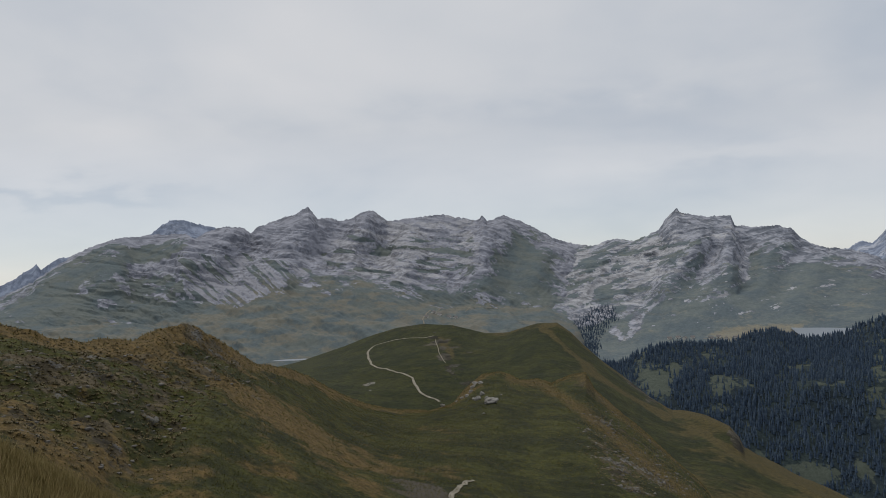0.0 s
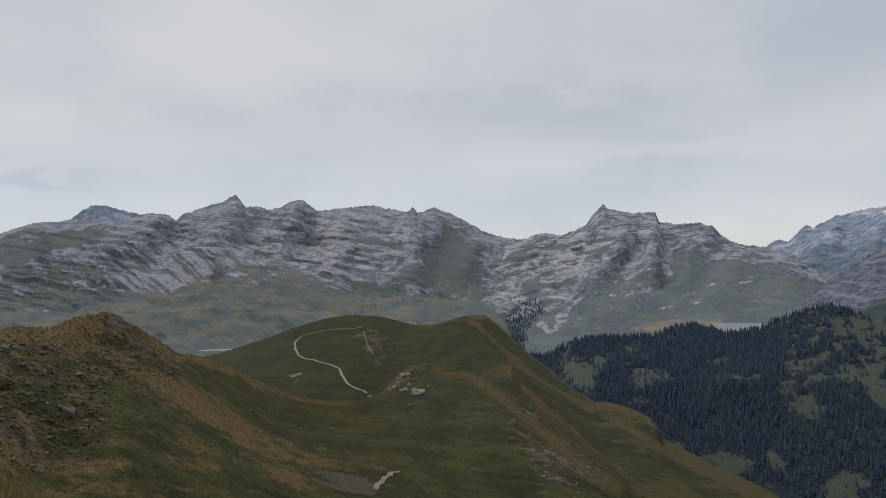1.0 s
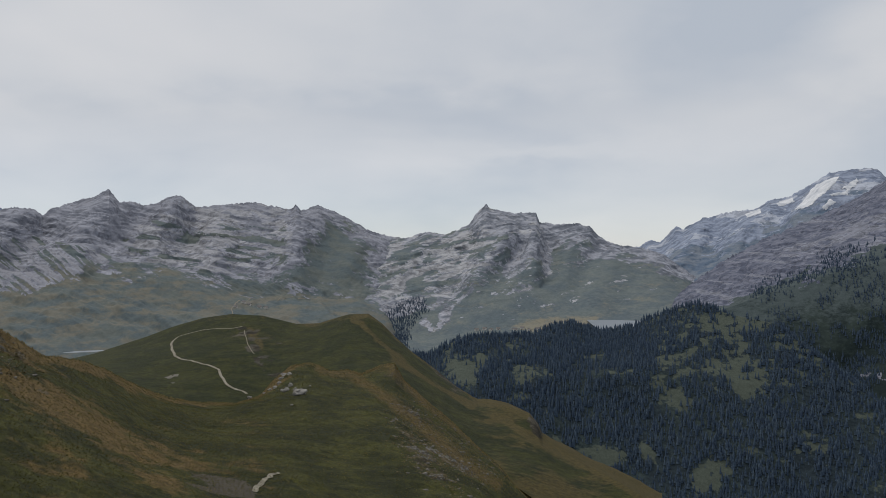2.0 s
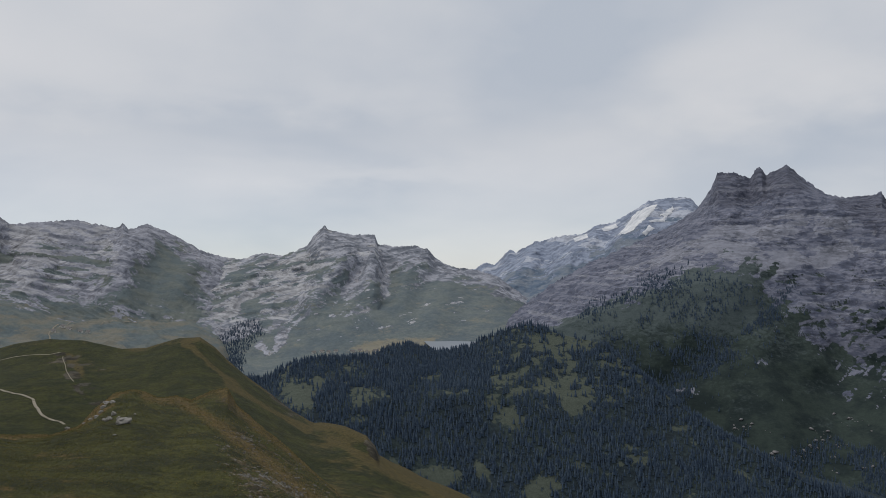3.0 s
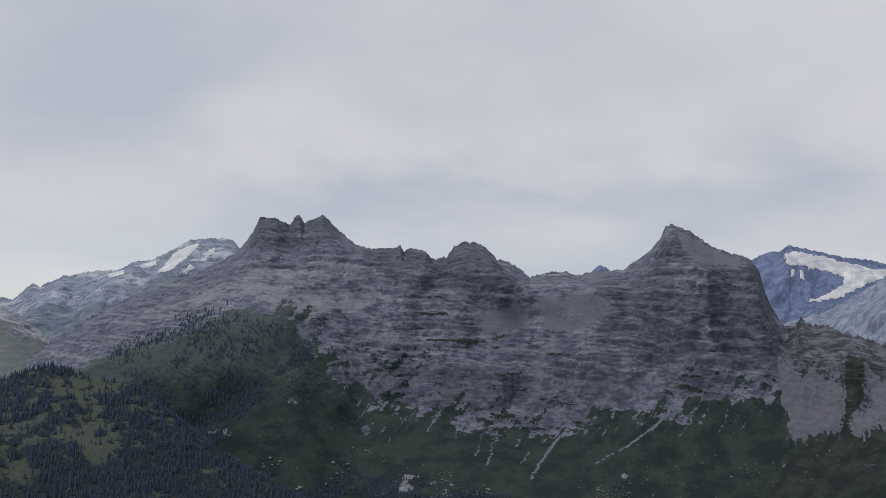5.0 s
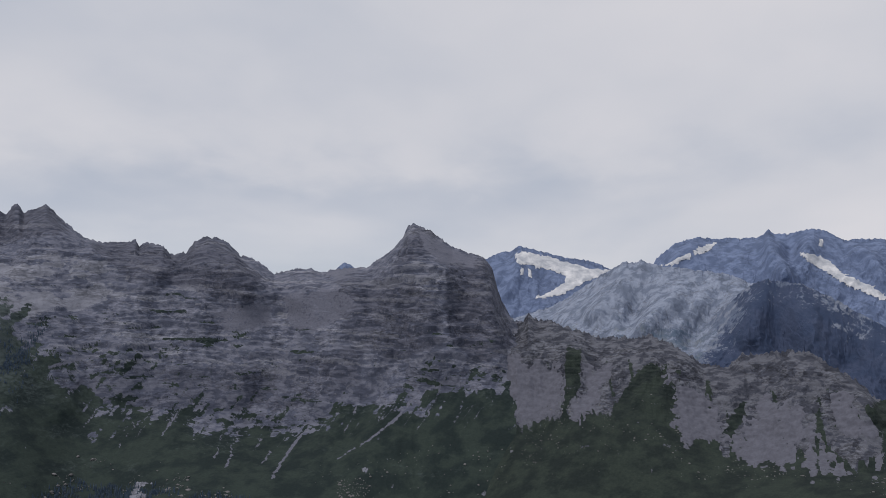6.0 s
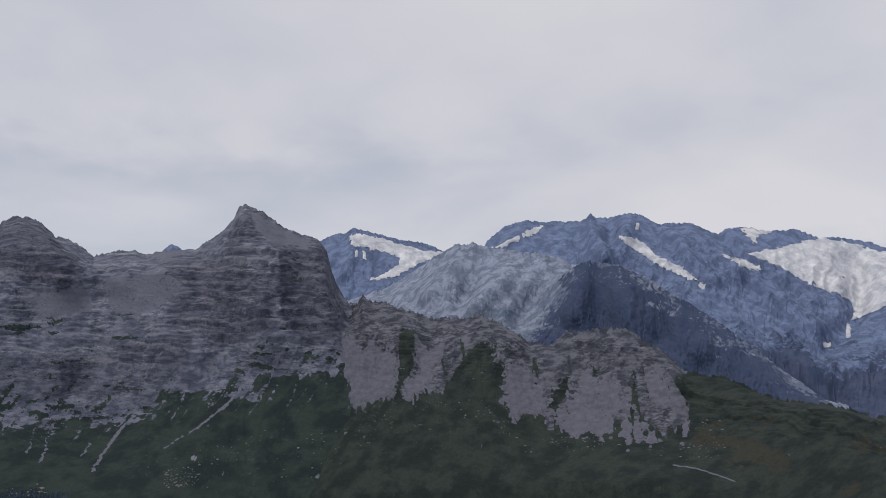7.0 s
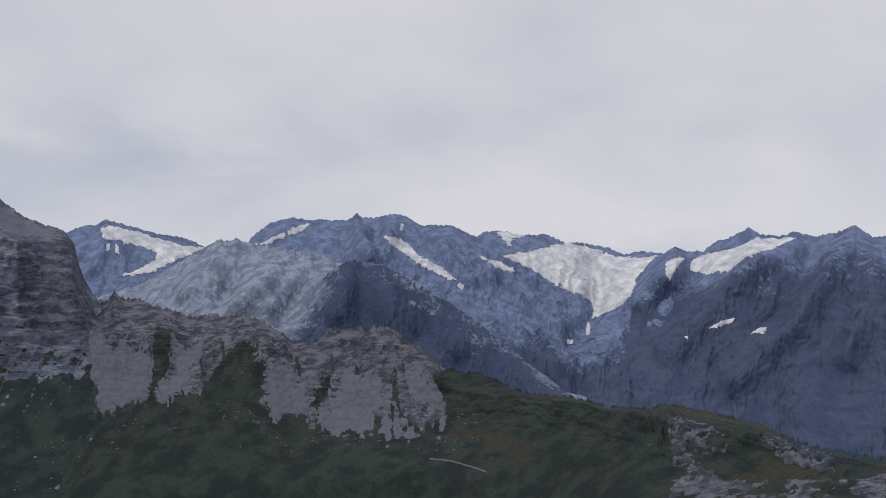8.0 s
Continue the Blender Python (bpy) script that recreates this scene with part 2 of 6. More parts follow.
def tinted(name, stops, scale=0.02):
    """Foliage that varies from plant to plant."""
    m, n, l, b = shader(name, 0.9)
    own = n.new("ShaderNodeNewGeometry").outputs["Random Per Island"]
    g = noise_node(n, l, n.new("ShaderNodeTexCoord").outputs["Object"], scale, 3.0)
    both = n.new("ShaderNodeMath")
    both.operation = "ADD"
    l.new(own, both.inputs[0])
    l.new(g, both.inputs[1])
    half = n.new("ShaderNodeMath")
    half.operation = "MULTIPLY"
    half.inputs[1].default_value = 0.5
    l.new(both.outputs[0], half.inputs[0])
    l.new(ramp(n, l, half.outputs[0], stops), b.inputs["Base Color"])
    return m


# needles lightened and blued: valley haze put into the foliage colour
M_CONIFER = tinted("hazed_spruce_needles", [(0.2, (0.023, 0.040, 0.070)), (0.5, (0.036, 0.058, 0.091)), (0.85, (0.060, 0.086, 0.113))])
M_TUFT = tinted("dry_and_green_grass", [(0.2, (0.037, 0.049, 0.008)), (0.42, (0.080, 0.080, 0.019)), (0.62, (0.125, 0.108, 0.035)), (0.9, (0.271, 0.206, 0.086))], 0.25)
M_STRAW = tinted("bleached_grass", [(0.2, (0.120, 0.097, 0.034)), (0.5, (0.207, 0.165, 0.065)), (0.85, (0.342, 0.271, 0.127))], 0.4)
M_HEATH = tinted("brown_heath", [(0.2, (0.058, 0.055, 0.025)), (0.5, (0.126, 0.100, 0.052)), (0.85, (0.242, 0.194, 0.113))], 0.3)
M_WATER, _n, _l, _b = shader("sky_toned_water", 0.3)
# base colour lightened to stand in for the reflected sky
_b.inputs["Base Color"].default_value = (0.19, 0.22, 0.26, 1)
_b.inputs["Specular IOR Level"].default_value = 0.5


# ---- noise and terrain lofts ----
TABLE = np.random.RandomState(7).rand(1 << 16)


def lattice(x, y, z):
    xi, yi, zi = np.floor(x).astype(np.int64), np.floor(y).astype(np.int64), np.floor(z).astype(np.int64)
    fx, fy, fz = x - xi, y - yi, z - zi
    fx, fy, fz = (f * f * f * (f * (f * 6 - 15) + 10) for f in (fx, fy, fz))
    total = 0.0
    for dx in (0, 1):
        wx = fx if dx else 1 - fx
        for dy in (0, 1):
            wy = wx * (fy if dy else 1 - fy)
            for dz in (0, 1):
                key = ((xi + dx) * 73856093 ^ (yi + dy) * 19349663 ^ (zi + dz) * 83492791) & 65535
                total = total + wy * (fz if dz else 1 - fz) * TABLE[key]
    return total * 2 - 1


def fbm(x, y, z, octaves, gain=0.5, ridged=False):
    """Fractal noise of about -1 to 1; ridged: sharp crests."""
    total, weight, amp = 0.0, 0.0, 1.0
    for o in range(octaves):
        v = lattice(x + 17.3 * o, y - 9.1 * o, z + 31.7 * o)
        total = total + amp * ((1 - 2 * np.abs(v)) if ridged else v)
        weight += amp
        x, y, z, amp = x * 2.03, y * 2.03, z * 2.03, amp * gain
    return total / weight


def smooth(a, lo, hi):
    t = np.clip((a - lo) / (hi - lo), 0, 1)
    return t * t * (3 - 2 * t)


def facets(u, v):
    """Flat-sided pyramids standing into one another, each turned its own way: the broken planes of a rock face."""
    ui, vi = np.floor(u).astype(np.int64), np.floor(v).astype(np.int64)
    best = np.full(u.shape, 9.0)
    for du in (-1, 0, 1):
        for dv in (-1, 0, 1):
            key = ((ui + du) * 73856093 ^ (vi + dv) * 19349663) & 65535
            pu, pv = u - ui - du - TABLE[key], v - vi - dv - TABLE[(key * 31 + 7) & 65535]
            turn = 3.1416 * TABLE[(key * 17 + 3) & 65535]
            c, s = np.cos(turn), np.sin(turn)
            best = np.minimum(best, np.maximum(np.abs(c * pu + s * pv), np.abs(c * pv - s * pu)) + 0.25 * TABLE[(key * 13 + 5) & 65535])
    return best


class Slope:
    """A slope lofted through ridge, break and foot lines, each given by bearing, distance and height."""

    def __init__(self, lines, az, counts, soften=0, crest=1, round_off=0.0, sink=(0, 0), depth=110):
        self.az, self.hard = np.asarray(az, float), False
        d = [np.interp(self.az, *np.array(k, float).T[[0, 1]]) for k in lines]
        h = [np.interp(self.az, *np.array(k, float).T[[0, 2]]) for k in lines]
        if round_off:
            # all but the crest bend softly along the mountain
            step = self.az[1] - self.az[0]
            for i in range(len(lines)):
                wide = round_off * (1 if i <= crest + 1 else 2.6)
                m = int(3 * wide / step)
                w = np.exp(-0.5 * (np.arange(-m, m + 1) * step / wide) ** 2)
                w /= w.sum()
                d[i] = np.convolve(np.pad(d[i], m, "edge"), w, "valid")
                if i > crest:
                    h[i] = np.convolve(np.pad(h[i], m, "edge"), w, "valid")
        # the ends of a slope dip under its neighbours
        dip = np.zeros_like(self.az)
        if sink[0]:
            dip += depth * smooth(self.az, self.az[0] + sink[0], self.az[0])
        if sink[1]:
            dip += depth * smooth(self.az, self.az[-1] - sink[1], self.az[-1])
        h = [k - dip * (1.0 if i > crest + 1 else 0.4) for i, k in enumerate(h)]
        rows_d, rows_h, s = [], [], []
        for i, c in enumerate(counts):
            for f in np.arange(c) / c:
                rows_d.append(d[i] + f * (d[i + 1] - d[i]))
                rows_h.append(h[i] + f * (h[i + 1] - h[i]))
                s.append(i + f)
        rows_d.append(d[-1]), rows_h.append(h[-1]), s.append(len(counts))
        self.d, self.h, self.s = np.array(rows_d), np.array(rows_h), np.array(s)
        self.S = np.repeat(self.s[:, None], len(self.az), 1)
        self.A = np.repeat(self.az[None, :], len(self.s), 0)
        for _ in range(soften):
            for a in (self.d, self.h):
                keep = a[sum(counts[:crest])].copy()
                a[1:-1] = (a[:-2] + 2 * a[1:-1] + a[2:]) / 4
                a[sum(counts[:crest])] = keep
        self.reach = self.d.mean()
        self.place()
        self.ceiling = self.e[np.searchsorted(self.s, crest)].copy()

    def place(self):
        r = np.radians(self.A)
        self.x, self.y, self.z = self.d * np.sin(r), self.d * np.cos(r), self.h
        self.arc = r * self.reach
        # the angle above or below eye level at the camera's spot
        self.e = np.degrees(np.arctan2(self.z - EYE, self.d))

    def push(self, amount, rise=0.5):
        """Move the surface out towards the valley and up."""
        self.d, self.h = self.d - amount * (1 - rise), self.h + amount * rise
        self.place()

    def ease(self, top, start, wide):
        """Round the slope off sideways below its crest: rows from start (full) to top (none), by about wide degrees."""
        step = np.median(np.diff(self.az))
        m = int(3 * wide / step)
        w = np.exp(-0.5 * (np.arange(-m, m + 1) * step / wide) ** 2)
        w /= w.sum()
        share = np.minimum(smooth(self.s, top, start), smooth(self.s, top - 1.0, top - 0.7))
        fine = np.abs(self.az) < 60
        for i in np.nonzero(share)[0]:
            for a in (self.d, self.h):
                even = np.convolve(np.pad(a[i, fine], m, "edge"), w, "valid")
                a[i, fine] += share[i] * (even - a[i, fine])
        self.place()

    def under_crest(self, play):
        """Lower whatever would rise above the crest in the camera's view, so the skyline fits; play: degrees by which
        the crest itself may be notched.
        """
        top = self.ceiling + play
        over = self.e > top[None, :]
        self.h = np.where(over, EYE + self.d * np.tan(np.radians(top))[None, :], self.h)
        self.place()

    def level(self, values):
        """A value for each line, carried over the rows."""
        return np.interp(self.S, np.arange(len(values)), values)

    def steep(self):
        gx = np.gradient(self.z, axis=0) / np.maximum(np.abs(np.gradient(self.d, axis=0)), 0.5)
        return np.abs(gx)

    def mesh(self, name, material, cover=None, parent=None, first=0.0, last=99.0, shade_tone=None):
        keep = (self.s >= first - 1e-6) & (self.s <= last + 1e-6)
        v, u = int(keep.sum()), self.d.shape[1]
        me = bpy.data.meshes.new(name)
        co = np.stack([self.x[keep], self.y[keep], self.z[keep]], -1).reshape(-1, 3).astype(np.float32)
        i = (np.arange(v - 1)[:, None] * u + np.arange(u - 1)[None, :]).ravel()
        quads = np.stack([i, i + u, i + u + 1, i + 1], -1).astype(np.int32)
        me.vertices.add(len(co))
        me.vertices.foreach_set("co", co.ravel())
        me.loops.add(quads.size)
        me.loops.foreach_set("vertex_index", quads.ravel())
        me.polygons.add(len(quads))
        me.polygons.foreach_set("loop_start", np.arange(0, quads.size, 4, dtype=np.int32))
        me.polygons.foreach_set("use_smooth", np.full(len(quads), first >= 3 or not self.hard))
        me.update(calc_edges=True)
        if cover is not None:
            att = me.attributes.new("cover", "FLOAT_COLOR", "POINT")
            c = np.zeros((v * u, 4), np.float32)
            for k, a in enumerate(cover):
                c[:, k] = np.clip(np.broadcast_to(a, self.d.shape)[keep], 0, 1).ravel()
            att.data.foreach_set("color", c.ravel())
        # how much painted shade each point of the rock takes
        if shade_tone is not None:
            att = me.attributes.new("shade_tone", "FLOAT", "POINT")
            att.data.foreach_set("value", np.clip(shade_tone[keep], 0, 1).astype(np.float32).ravel())
        me.materials.append(material)
        ob = new(name, me)
        ob.parent = parent
        return ob

    def window(self, path, margin):
        k = self.reach * math.pi / 180
        low, high = min(p[0] for p in path) - margin / k, max(p[0] for p in path) + margin / k
        i, j = np.searchsorted(self.az, [low, high])
        return slice(i, max(j, i + 1)), k

    def near(self, path, width, wobble=0.0):
        """1 along a path of (bearing, angle of altitude), placed on the slope to fit the camera's view, falling to 0 at
        that many metres from it.
        """
        w, k = self.window(path, width + wobble)
        px, py = self.A[:, w] * k, self.e[:, w] * k
        if wobble:
            px = px + wobble * fbm(self.x[:, w] / 25, self.y[:, w] / 25, self.z[:, w] / 25, 4, 0.65)
        best = np.full(px.shape, 1e9)
        for (a0, h0), (a1, h1) in zip(path[:-1], path[1:]):
            ux, uy = (a1 - a0) * k, (h1 - h0) * k
            t = np.clip(((px - a0 * k) * ux + (py - h0 * k) * uy) / max(ux * ux + uy * uy, 1e-6), 0, 1)
            best = np.minimum(best, np.hypot(px - a0 * k - t * ux, py - h0 * k - t * uy))
        full = np.zeros(self.z.shape)
        full[:, w] = smooth(best, width, 0.0)
        return full

    def inside(self, outline, soft, wobble=0.0, grain=30.0):
        """1 inside an outline of (bearing, angle of altitude), placed on the slope to fit the camera's view, 0 outside;
        wobble: metres by which its edge wanders.
        """
        w, k = self.window(outline, soft + 1.2 * wobble)
        px, py = self.A[:, w] * k, self.e[:, w] * k
        if wobble:
            x, y, z = self.x[:, w] / grain, self.y[:, w] / grain, self.z[:, w] / grain
            px = px + wobble * fbm(x, y, z, 4, 0.65)
            py = py + wobble * fbm(x + 9.5, y, z, 4, 0.65)
        best, within = np.full(px.shape, 1e9), np.zeros(px.shape, bool)
        for (a0, h0), (a1, h1) in zip(outline, outline[1:] + outline[:1]):
            x0, x1, h0, h1 = a0 * k, a1 * k, h0 * k, h1 * k
            ux, uy = x1 - x0, h1 - h0
            t = np.clip(((px - x0) * ux + (py - h0) * uy) / max(ux * ux + uy * uy, 1e-6), 0, 1)
            best = np.minimum(best, np.hypot(px - x0 - t * ux, py - h0 - t * uy))
            if abs(uy) > 1e-6:
                within ^= ((h0 > py) != (h1 > py)) & (px < x0 + (py - h0) * ux / uy)
        full = np.zeros(self.z.shape)
        full[:, w] = smooth(np.where(within, best, -best), -soft, soft)
        return full

    def ribs(self, table, boost=1.5):
        """Buttresses (height above 0) and gullies (below 0): (height, width, path)."""
        amount = 0.0
        for height, width, path in table:
            amount = amount + boost * height * self.near(path, width)
        self.push(amount * smooth(self.S, 1.0, 1.5), 0.25)

    def patch(self, name, mask, material, parent, lift=3.0, label=""):
        """A skin of ice, snow or scree over the slope where mask is above a half: one mesh for each piece that hangs together."""
        v, u = self.d.shape
        keep = mask > 0.5
        full = keep[:-1, :-1] | keep[1:, :-1] | keep[:-1, 1:] | keep[1:, 1:]
        left = set(zip(*(k.tolist() for k in np.nonzero(full))))
        up = lift * np.clip((mask - 0.5) * 4, 0.1, 1)
        r = np.radians(self.A)
        co = np.stack([self.x - up * np.sin(r), self.y - up * np.cos(r), self.z + 0.6 * up], -1)
        # the outermost points are drawn in to the true edge
        gi, gj = np.gradient(mask)
        rim = ~keep & (mask > 0.001)
        t = np.where(rim, (0.5 - mask) / np.maximum(gi * gi + gj * gj, 1e-6), 0)
        fi = np.clip(np.arange(v)[:, None] + np.clip(t * gi, -0.98, 0.98), 0, v - 1.001)
        fj = np.clip(np.arange(u)[None, :] + np.clip(t * gj, -0.98, 0.98), 0, u - 1.001)
        i0, j0 = fi.astype(int), fj.astype(int)
        fi, fj = (fi - i0)[..., None], (fj - j0)[..., None]
        drawn = (co[i0, j0] * (1 - fi) + co[i0 + 1, j0] * fi) * (1 - fj) + (co[i0, j0 + 1] * (1 - fi) + co[i0 + 1, j0 + 1] * fi) * fj
        co = np.where(rim[..., None], drawn, co).reshape(-1, 3)
        while left:
            todo, piece = [left.pop()], []
            while todo:
                i, j = todo.pop()
                piece.append(i * u + j)
                for q in ((i + 1, j), (i - 1, j), (i, j + 1), (i, j - 1)):
                    if q in left:
                        left.discard(q)
                        todo.append(q)
            if len(piece) < 14:
                continue
            k = np.array(piece)
            used, quads = np.unique(np.stack([k, k + u, k + u + 1, k + 1], -1), return_inverse=True)
            me = bpy.data.meshes.new(name)
            me.from_pydata(co[used].tolist(), [], quads.reshape(-1, 4).tolist())
            me.polygons.foreach_set("use_smooth", np.ones(len(me.polygons), bool))
            me.materials.append(material)
            ob = new(name, me)
            ob.parent = parent
            tagged(ob, label)

    def ground(self, bearing, distance):
        """The height of the slope there."""
        k = int(np.clip(np.searchsorted(self.az, bearing), 1, len(self.az) - 1))
        f = (bearing - self.az[k - 1]) / (self.az[k] - self.az[k - 1])
        col_d = self.d[:, k - 1] * (1 - f) + self.d[:, k] * f
        col_z = self.z[:, k - 1] * (1 - f) + self.z[:, k] * f
        order = np.argsort(col_d)
        return float(np.interp(distance, col_d[order], col_z[order]))


def behind(line, back, drop):
    return [(a, d + back, h - drop) for a, d, h in line]


def spread(a, b, step):
    return np.linspace(a, b, int((b - a) / step) + 1)


# ---- ridge and foot lines: bearing in degrees, distance and height in metres ----
NEAR_BANK = [(-180, 12, -1), (-60, 12, -0.1), (-27.56, 12, -0.3), (-26.37, 12, -0.5), (-24.86, 12, -0.7), (-23, 12, -1), (-21.09, 12, -1.2),
    (-18.14, 12, -1.6), (-12.99, 12, -2.2), (0, 12, -4.3), (30, 12, -6.5), (130, 12, -6.5), (150, 12, -1.4), (180, 12, -1)]
NEAR_DIP = [(-180, 30, -9.3), (-60, 30, -9.3), (-27.57, 30.5, -3.7), (-23.01, 31.4, -5.3), (-19.78, 32, -6.2), (-14.67, 33.1, -7.2),
    (-7.47, 35.4, -8.5), (3.69, 41.5, -11.6), (14.55, 43.9, -13.4), (30, 40, -21.5), (60, 38, -26), (120, 34, -23.1), (150, 32, -12.6),
    (180, 30, -9.3)]
NEAR_CREST = [(-180, 60, -25.1), (-60, 60, -6.8), (-35, 56.4, -3.3), (-27.41, 55.3, -0.6), (-26.68, 55.2, -1), (-25.62, 55.1, -1.3),
    (-24.54, 55.5, -1.9), (-22.81, 57.6, -2.3), (-21.67, 58.9, -2.1), (-19.86, 61, -2.3), (-18.32, 63.4, -1.6), (-16.94, 66.1, -1.3),
    (-16.08, 67.8, -1.8), (-14.36, 71.3, -3.7), (-12.62, 74.8, -5.8), (-10.82, 78.8, -6.7), (-9.01, 87, -8.6), (-7.2, 95.1, -11.4),
    (-5.36, 103.4, -14.1), (-3.5, 109.5, -15.9), (-1.25, 116.2, -17.4)]
KNOLL_CREST = [(0.27, 120.8, -17.2), (1.25, 123.7, -15.5), (2.21, 126.6, -14.4), (3.53, 130.6, -14.7), (4.83, 134.5, -16.1), (5.95, 136, -15.9),
    (6.87, 136.9, -16.9), (8.19, 138.2, -15.9), (9.11, 139.1, -15.8), (9.69, 139.7, -18.5), (11.38, 133.1, -21), (14.14, 119.1, -24),
    (16.81, 102.4, -25.6), (19.41, 93, -27.3), (30, 80, -34), (45, 78, -59.3), (120, 68, -55.5), (150, 64, -38.4), (180, 60, -25.1)]
HILL_FOOT = [(-17.93, 231, -28.4), (-13.03, 233.5, -28.7), (-9.42, 235.3, -32.2), (-6.5, 236.7, -37.6), (-3.54, 238.2, -41.1), (0.21, 239.5, -43.2),
    (5.85, 225.4, -38.2), (9.19, 217, -36.2), (13.06, 195.1, -41.7), (16.47, 173, -44.1), (21.33, 146, -47), (26.13, 131.6, -52.5)]
HILL_CREST = [(-17.93, 416.5, -52.5), (-13, 408.3, -44), (-9.71, 402.9, -39), (-7.1, 396.6, -32.9), (-5.22, 389.6, -28), (-3.33, 382.5, -24.2),
    (-1.43, 375.4, -22.2), (0.45, 368.9, -22.9), (2.69, 363.3, -26.4), (4.19, 359.5, -25.9), (6.09, 354.8, -22.4), (7.39, 351.5, -21.9),
    (8.29, 348.5, -25.7), (9, 345, -30), (10.06, 339.7, -35.4), (11.47, 332.6, -41.2), (13.21, 313.8, -46.6), (14.59, 295.5, -48.8),
    (16.67, 267.7, -45.5), (18.02, 249.8, -44.7), (18.59, 244.1, -47.1), (18.84, 241.6, -49.6), (19.94, 230.6, -50.2), (21.54, 214.6, -50.2),
    (23.42, 195.8, -49), (26.4, 174, -49.5)]
RANGE_CREST = [(-34, 2900, -74), (-27.39, 2946, -42), (-25.55, 2965, 6), (-23.33, 2987, 84), (-22.19, 2998, 113), (-21.04, 3010, 133),
    (-19.03, 3030, 146), (-16.63, 3054, 149), (-16.11, 3059, 131), (-15.4, 3066, 154), (-14.15, 3079, 173), (-13.01, 3090, 168), (-12.59, 3094, 148),
    (-12.18, 3098, 167), (-10.89, 3118, 195), (-9.71, 3138, 215), (-8.85, 3153, 244), (-8.24, 3163, 198), (-7.5, 3175, 202), (-6.84, 3186, 191),
    (-5.9, 3202, 201), (-5.32, 3211, 222), (-4.57, 3224, 228), (-3.65, 3239, 185), (-1.95, 3268, 198), (-0.05, 3299, 210), (1.83, 3308, 187),
    (2.47, 3310, 183), (2.71, 3311, 198), (3.03, 3313, 176), (4.18, 3317, 197), (5.59, 3323, 166), (7.59, 3332, 96), (9.24, 3339, 69),
    (11.39, 3347, -10)]
RANGE_MID = [(-34, 2700, -140), (-27.4, 2723, -66), (-24.3, 2738, 17), (-21.07, 2755, 37), (-16.66, 2777, 65), (-12.42, 2798, 59), (-9.13, 2824, 55),
    (-6.15, 2849, 78), (-3.17, 2874, 46), (0.62, 2903, 49), (2.87, 2912, 36), (5.5, 2923, 21), (7.52, 2931, -11), (9.53, 2940, -43),
    (11.33, 2947, -85)]
RANGE_FOOT = [(-34, 2300, -220), (-27.42, 2321, -96), (-24.37, 2335, -111), (-21.17, 2349, -127), (-17.8, 2365, -106), (-14.29, 2380, -76),
    (-12.83, 2387, -33), (-10.65, 2397, -21), (-8.46, 2415, -33), (-6.23, 2438, -41), (-3.24, 2468, -58), (-1.75, 2482, -85), (-0.64, 2494, -113),
    (2.37, 2510, -122), (6.13, 2526, -116), (7.46, 2531, -130), (9.82, 2541, -170), (11.62, 2548, -210)]
ALP_FRONT = [(-34, 1850, -258), (-27.47, 1850, -157), (-21.22, 1850, -173), (-14.41, 1850, -194), (-8.99, 1850, -198), (-3.38, 1850, -176),
    (2.29, 1860, -160), (6.05, 1875, -178), (8.25, 1884, -222), (11.48, 1898, -285)]
BACK_CREST = [(-34, 3900, -169), (-27.37, 3900, -10), (-26.46, 3900, 24), (-25.4, 3900, 75), (-25.16, 3900, 53), (-24.12, 3900, 98),
    (-23.01, 3900, 101), (-21.05, 3900, 112), (-18.82, 3900, 190), (-18.16, 3900, 224), (-17.63, 3900, 250), (-16.77, 3900, 249), (-15.91, 3900, 233),
    (-14.79, 3900, 214), (-13.1, 3900, 159), (-10.58, 3900, 116)]
HORN_CREST = [(61.8, 4500, 172), (62.91, 4500, 220), (63.27, 4500, 255), (63.49, 4500, 268), (63.71, 4500, 277), (63.94, 4500, 268),
    (64.24, 4500, 251), (64.77, 4500, 227), (65.91, 4500, 175)]
TABLE_CREST = [(5.86, 3350, 2), (7.59, 3350, 86), (8.88, 3334, 74), (9.98, 3313, 66), (11.27, 3289, 89), (12.53, 3265, 79), (13.44, 3248, 93),
    (14.17, 3234, 114), (14.74, 3224, 159), (15.36, 3212, 188), (15.66, 3206, 170), (17.18, 3180, 152), (18.66, 3156, 149), (18.87, 3152, 116),
    (20.04, 3133, 105), (21.37, 3111, 106), (22.18, 3097, 96), (22.64, 3089, 64), (23.42, 3076, 38), (24.27, 3062, 22), (24.36, 3061, 26),
    (24.98, 3050, 19), (25.39, 3044, 17), (26.88, 3019, -9), (28.38, 3000, -69), (29.88, 3000, -130)]
TABLE_MID = [(5.81, 2900, -55), (8.06, 2900, -40), (11.01, 2881, -26), (13.55, 2865, -12), (15.36, 2854, 39), (16.78, 2847, 64), (18.49, 2840, 51),
    (19.79, 2834, -5), (22.08, 2825, -26), (23.99, 2817, -46), (24.26, 2816, -44), (26.87, 2805, -64), (29.87, 2800, -148)]
TABLE_FOOT = [(5.73, 2300, -134), (7.9, 2300, -196), (10.08, 2265, -227), (12.64, 2223, -202), (15.13, 2208, -195), (18.6, 2233, -180),
    (22.57, 2261, -168), (25.1, 2279, -163), (25.35, 2281, -164), (27.61, 2297, -152), (29.86, 2300, -153)]
TABLE_BASE = [(5.65, 1900, -185), (11.46, 1917, -252), (18.52, 1953, -221), (25.02, 1985, -211), (27.59, 1998, -189), (29.85, 2000, -191)]
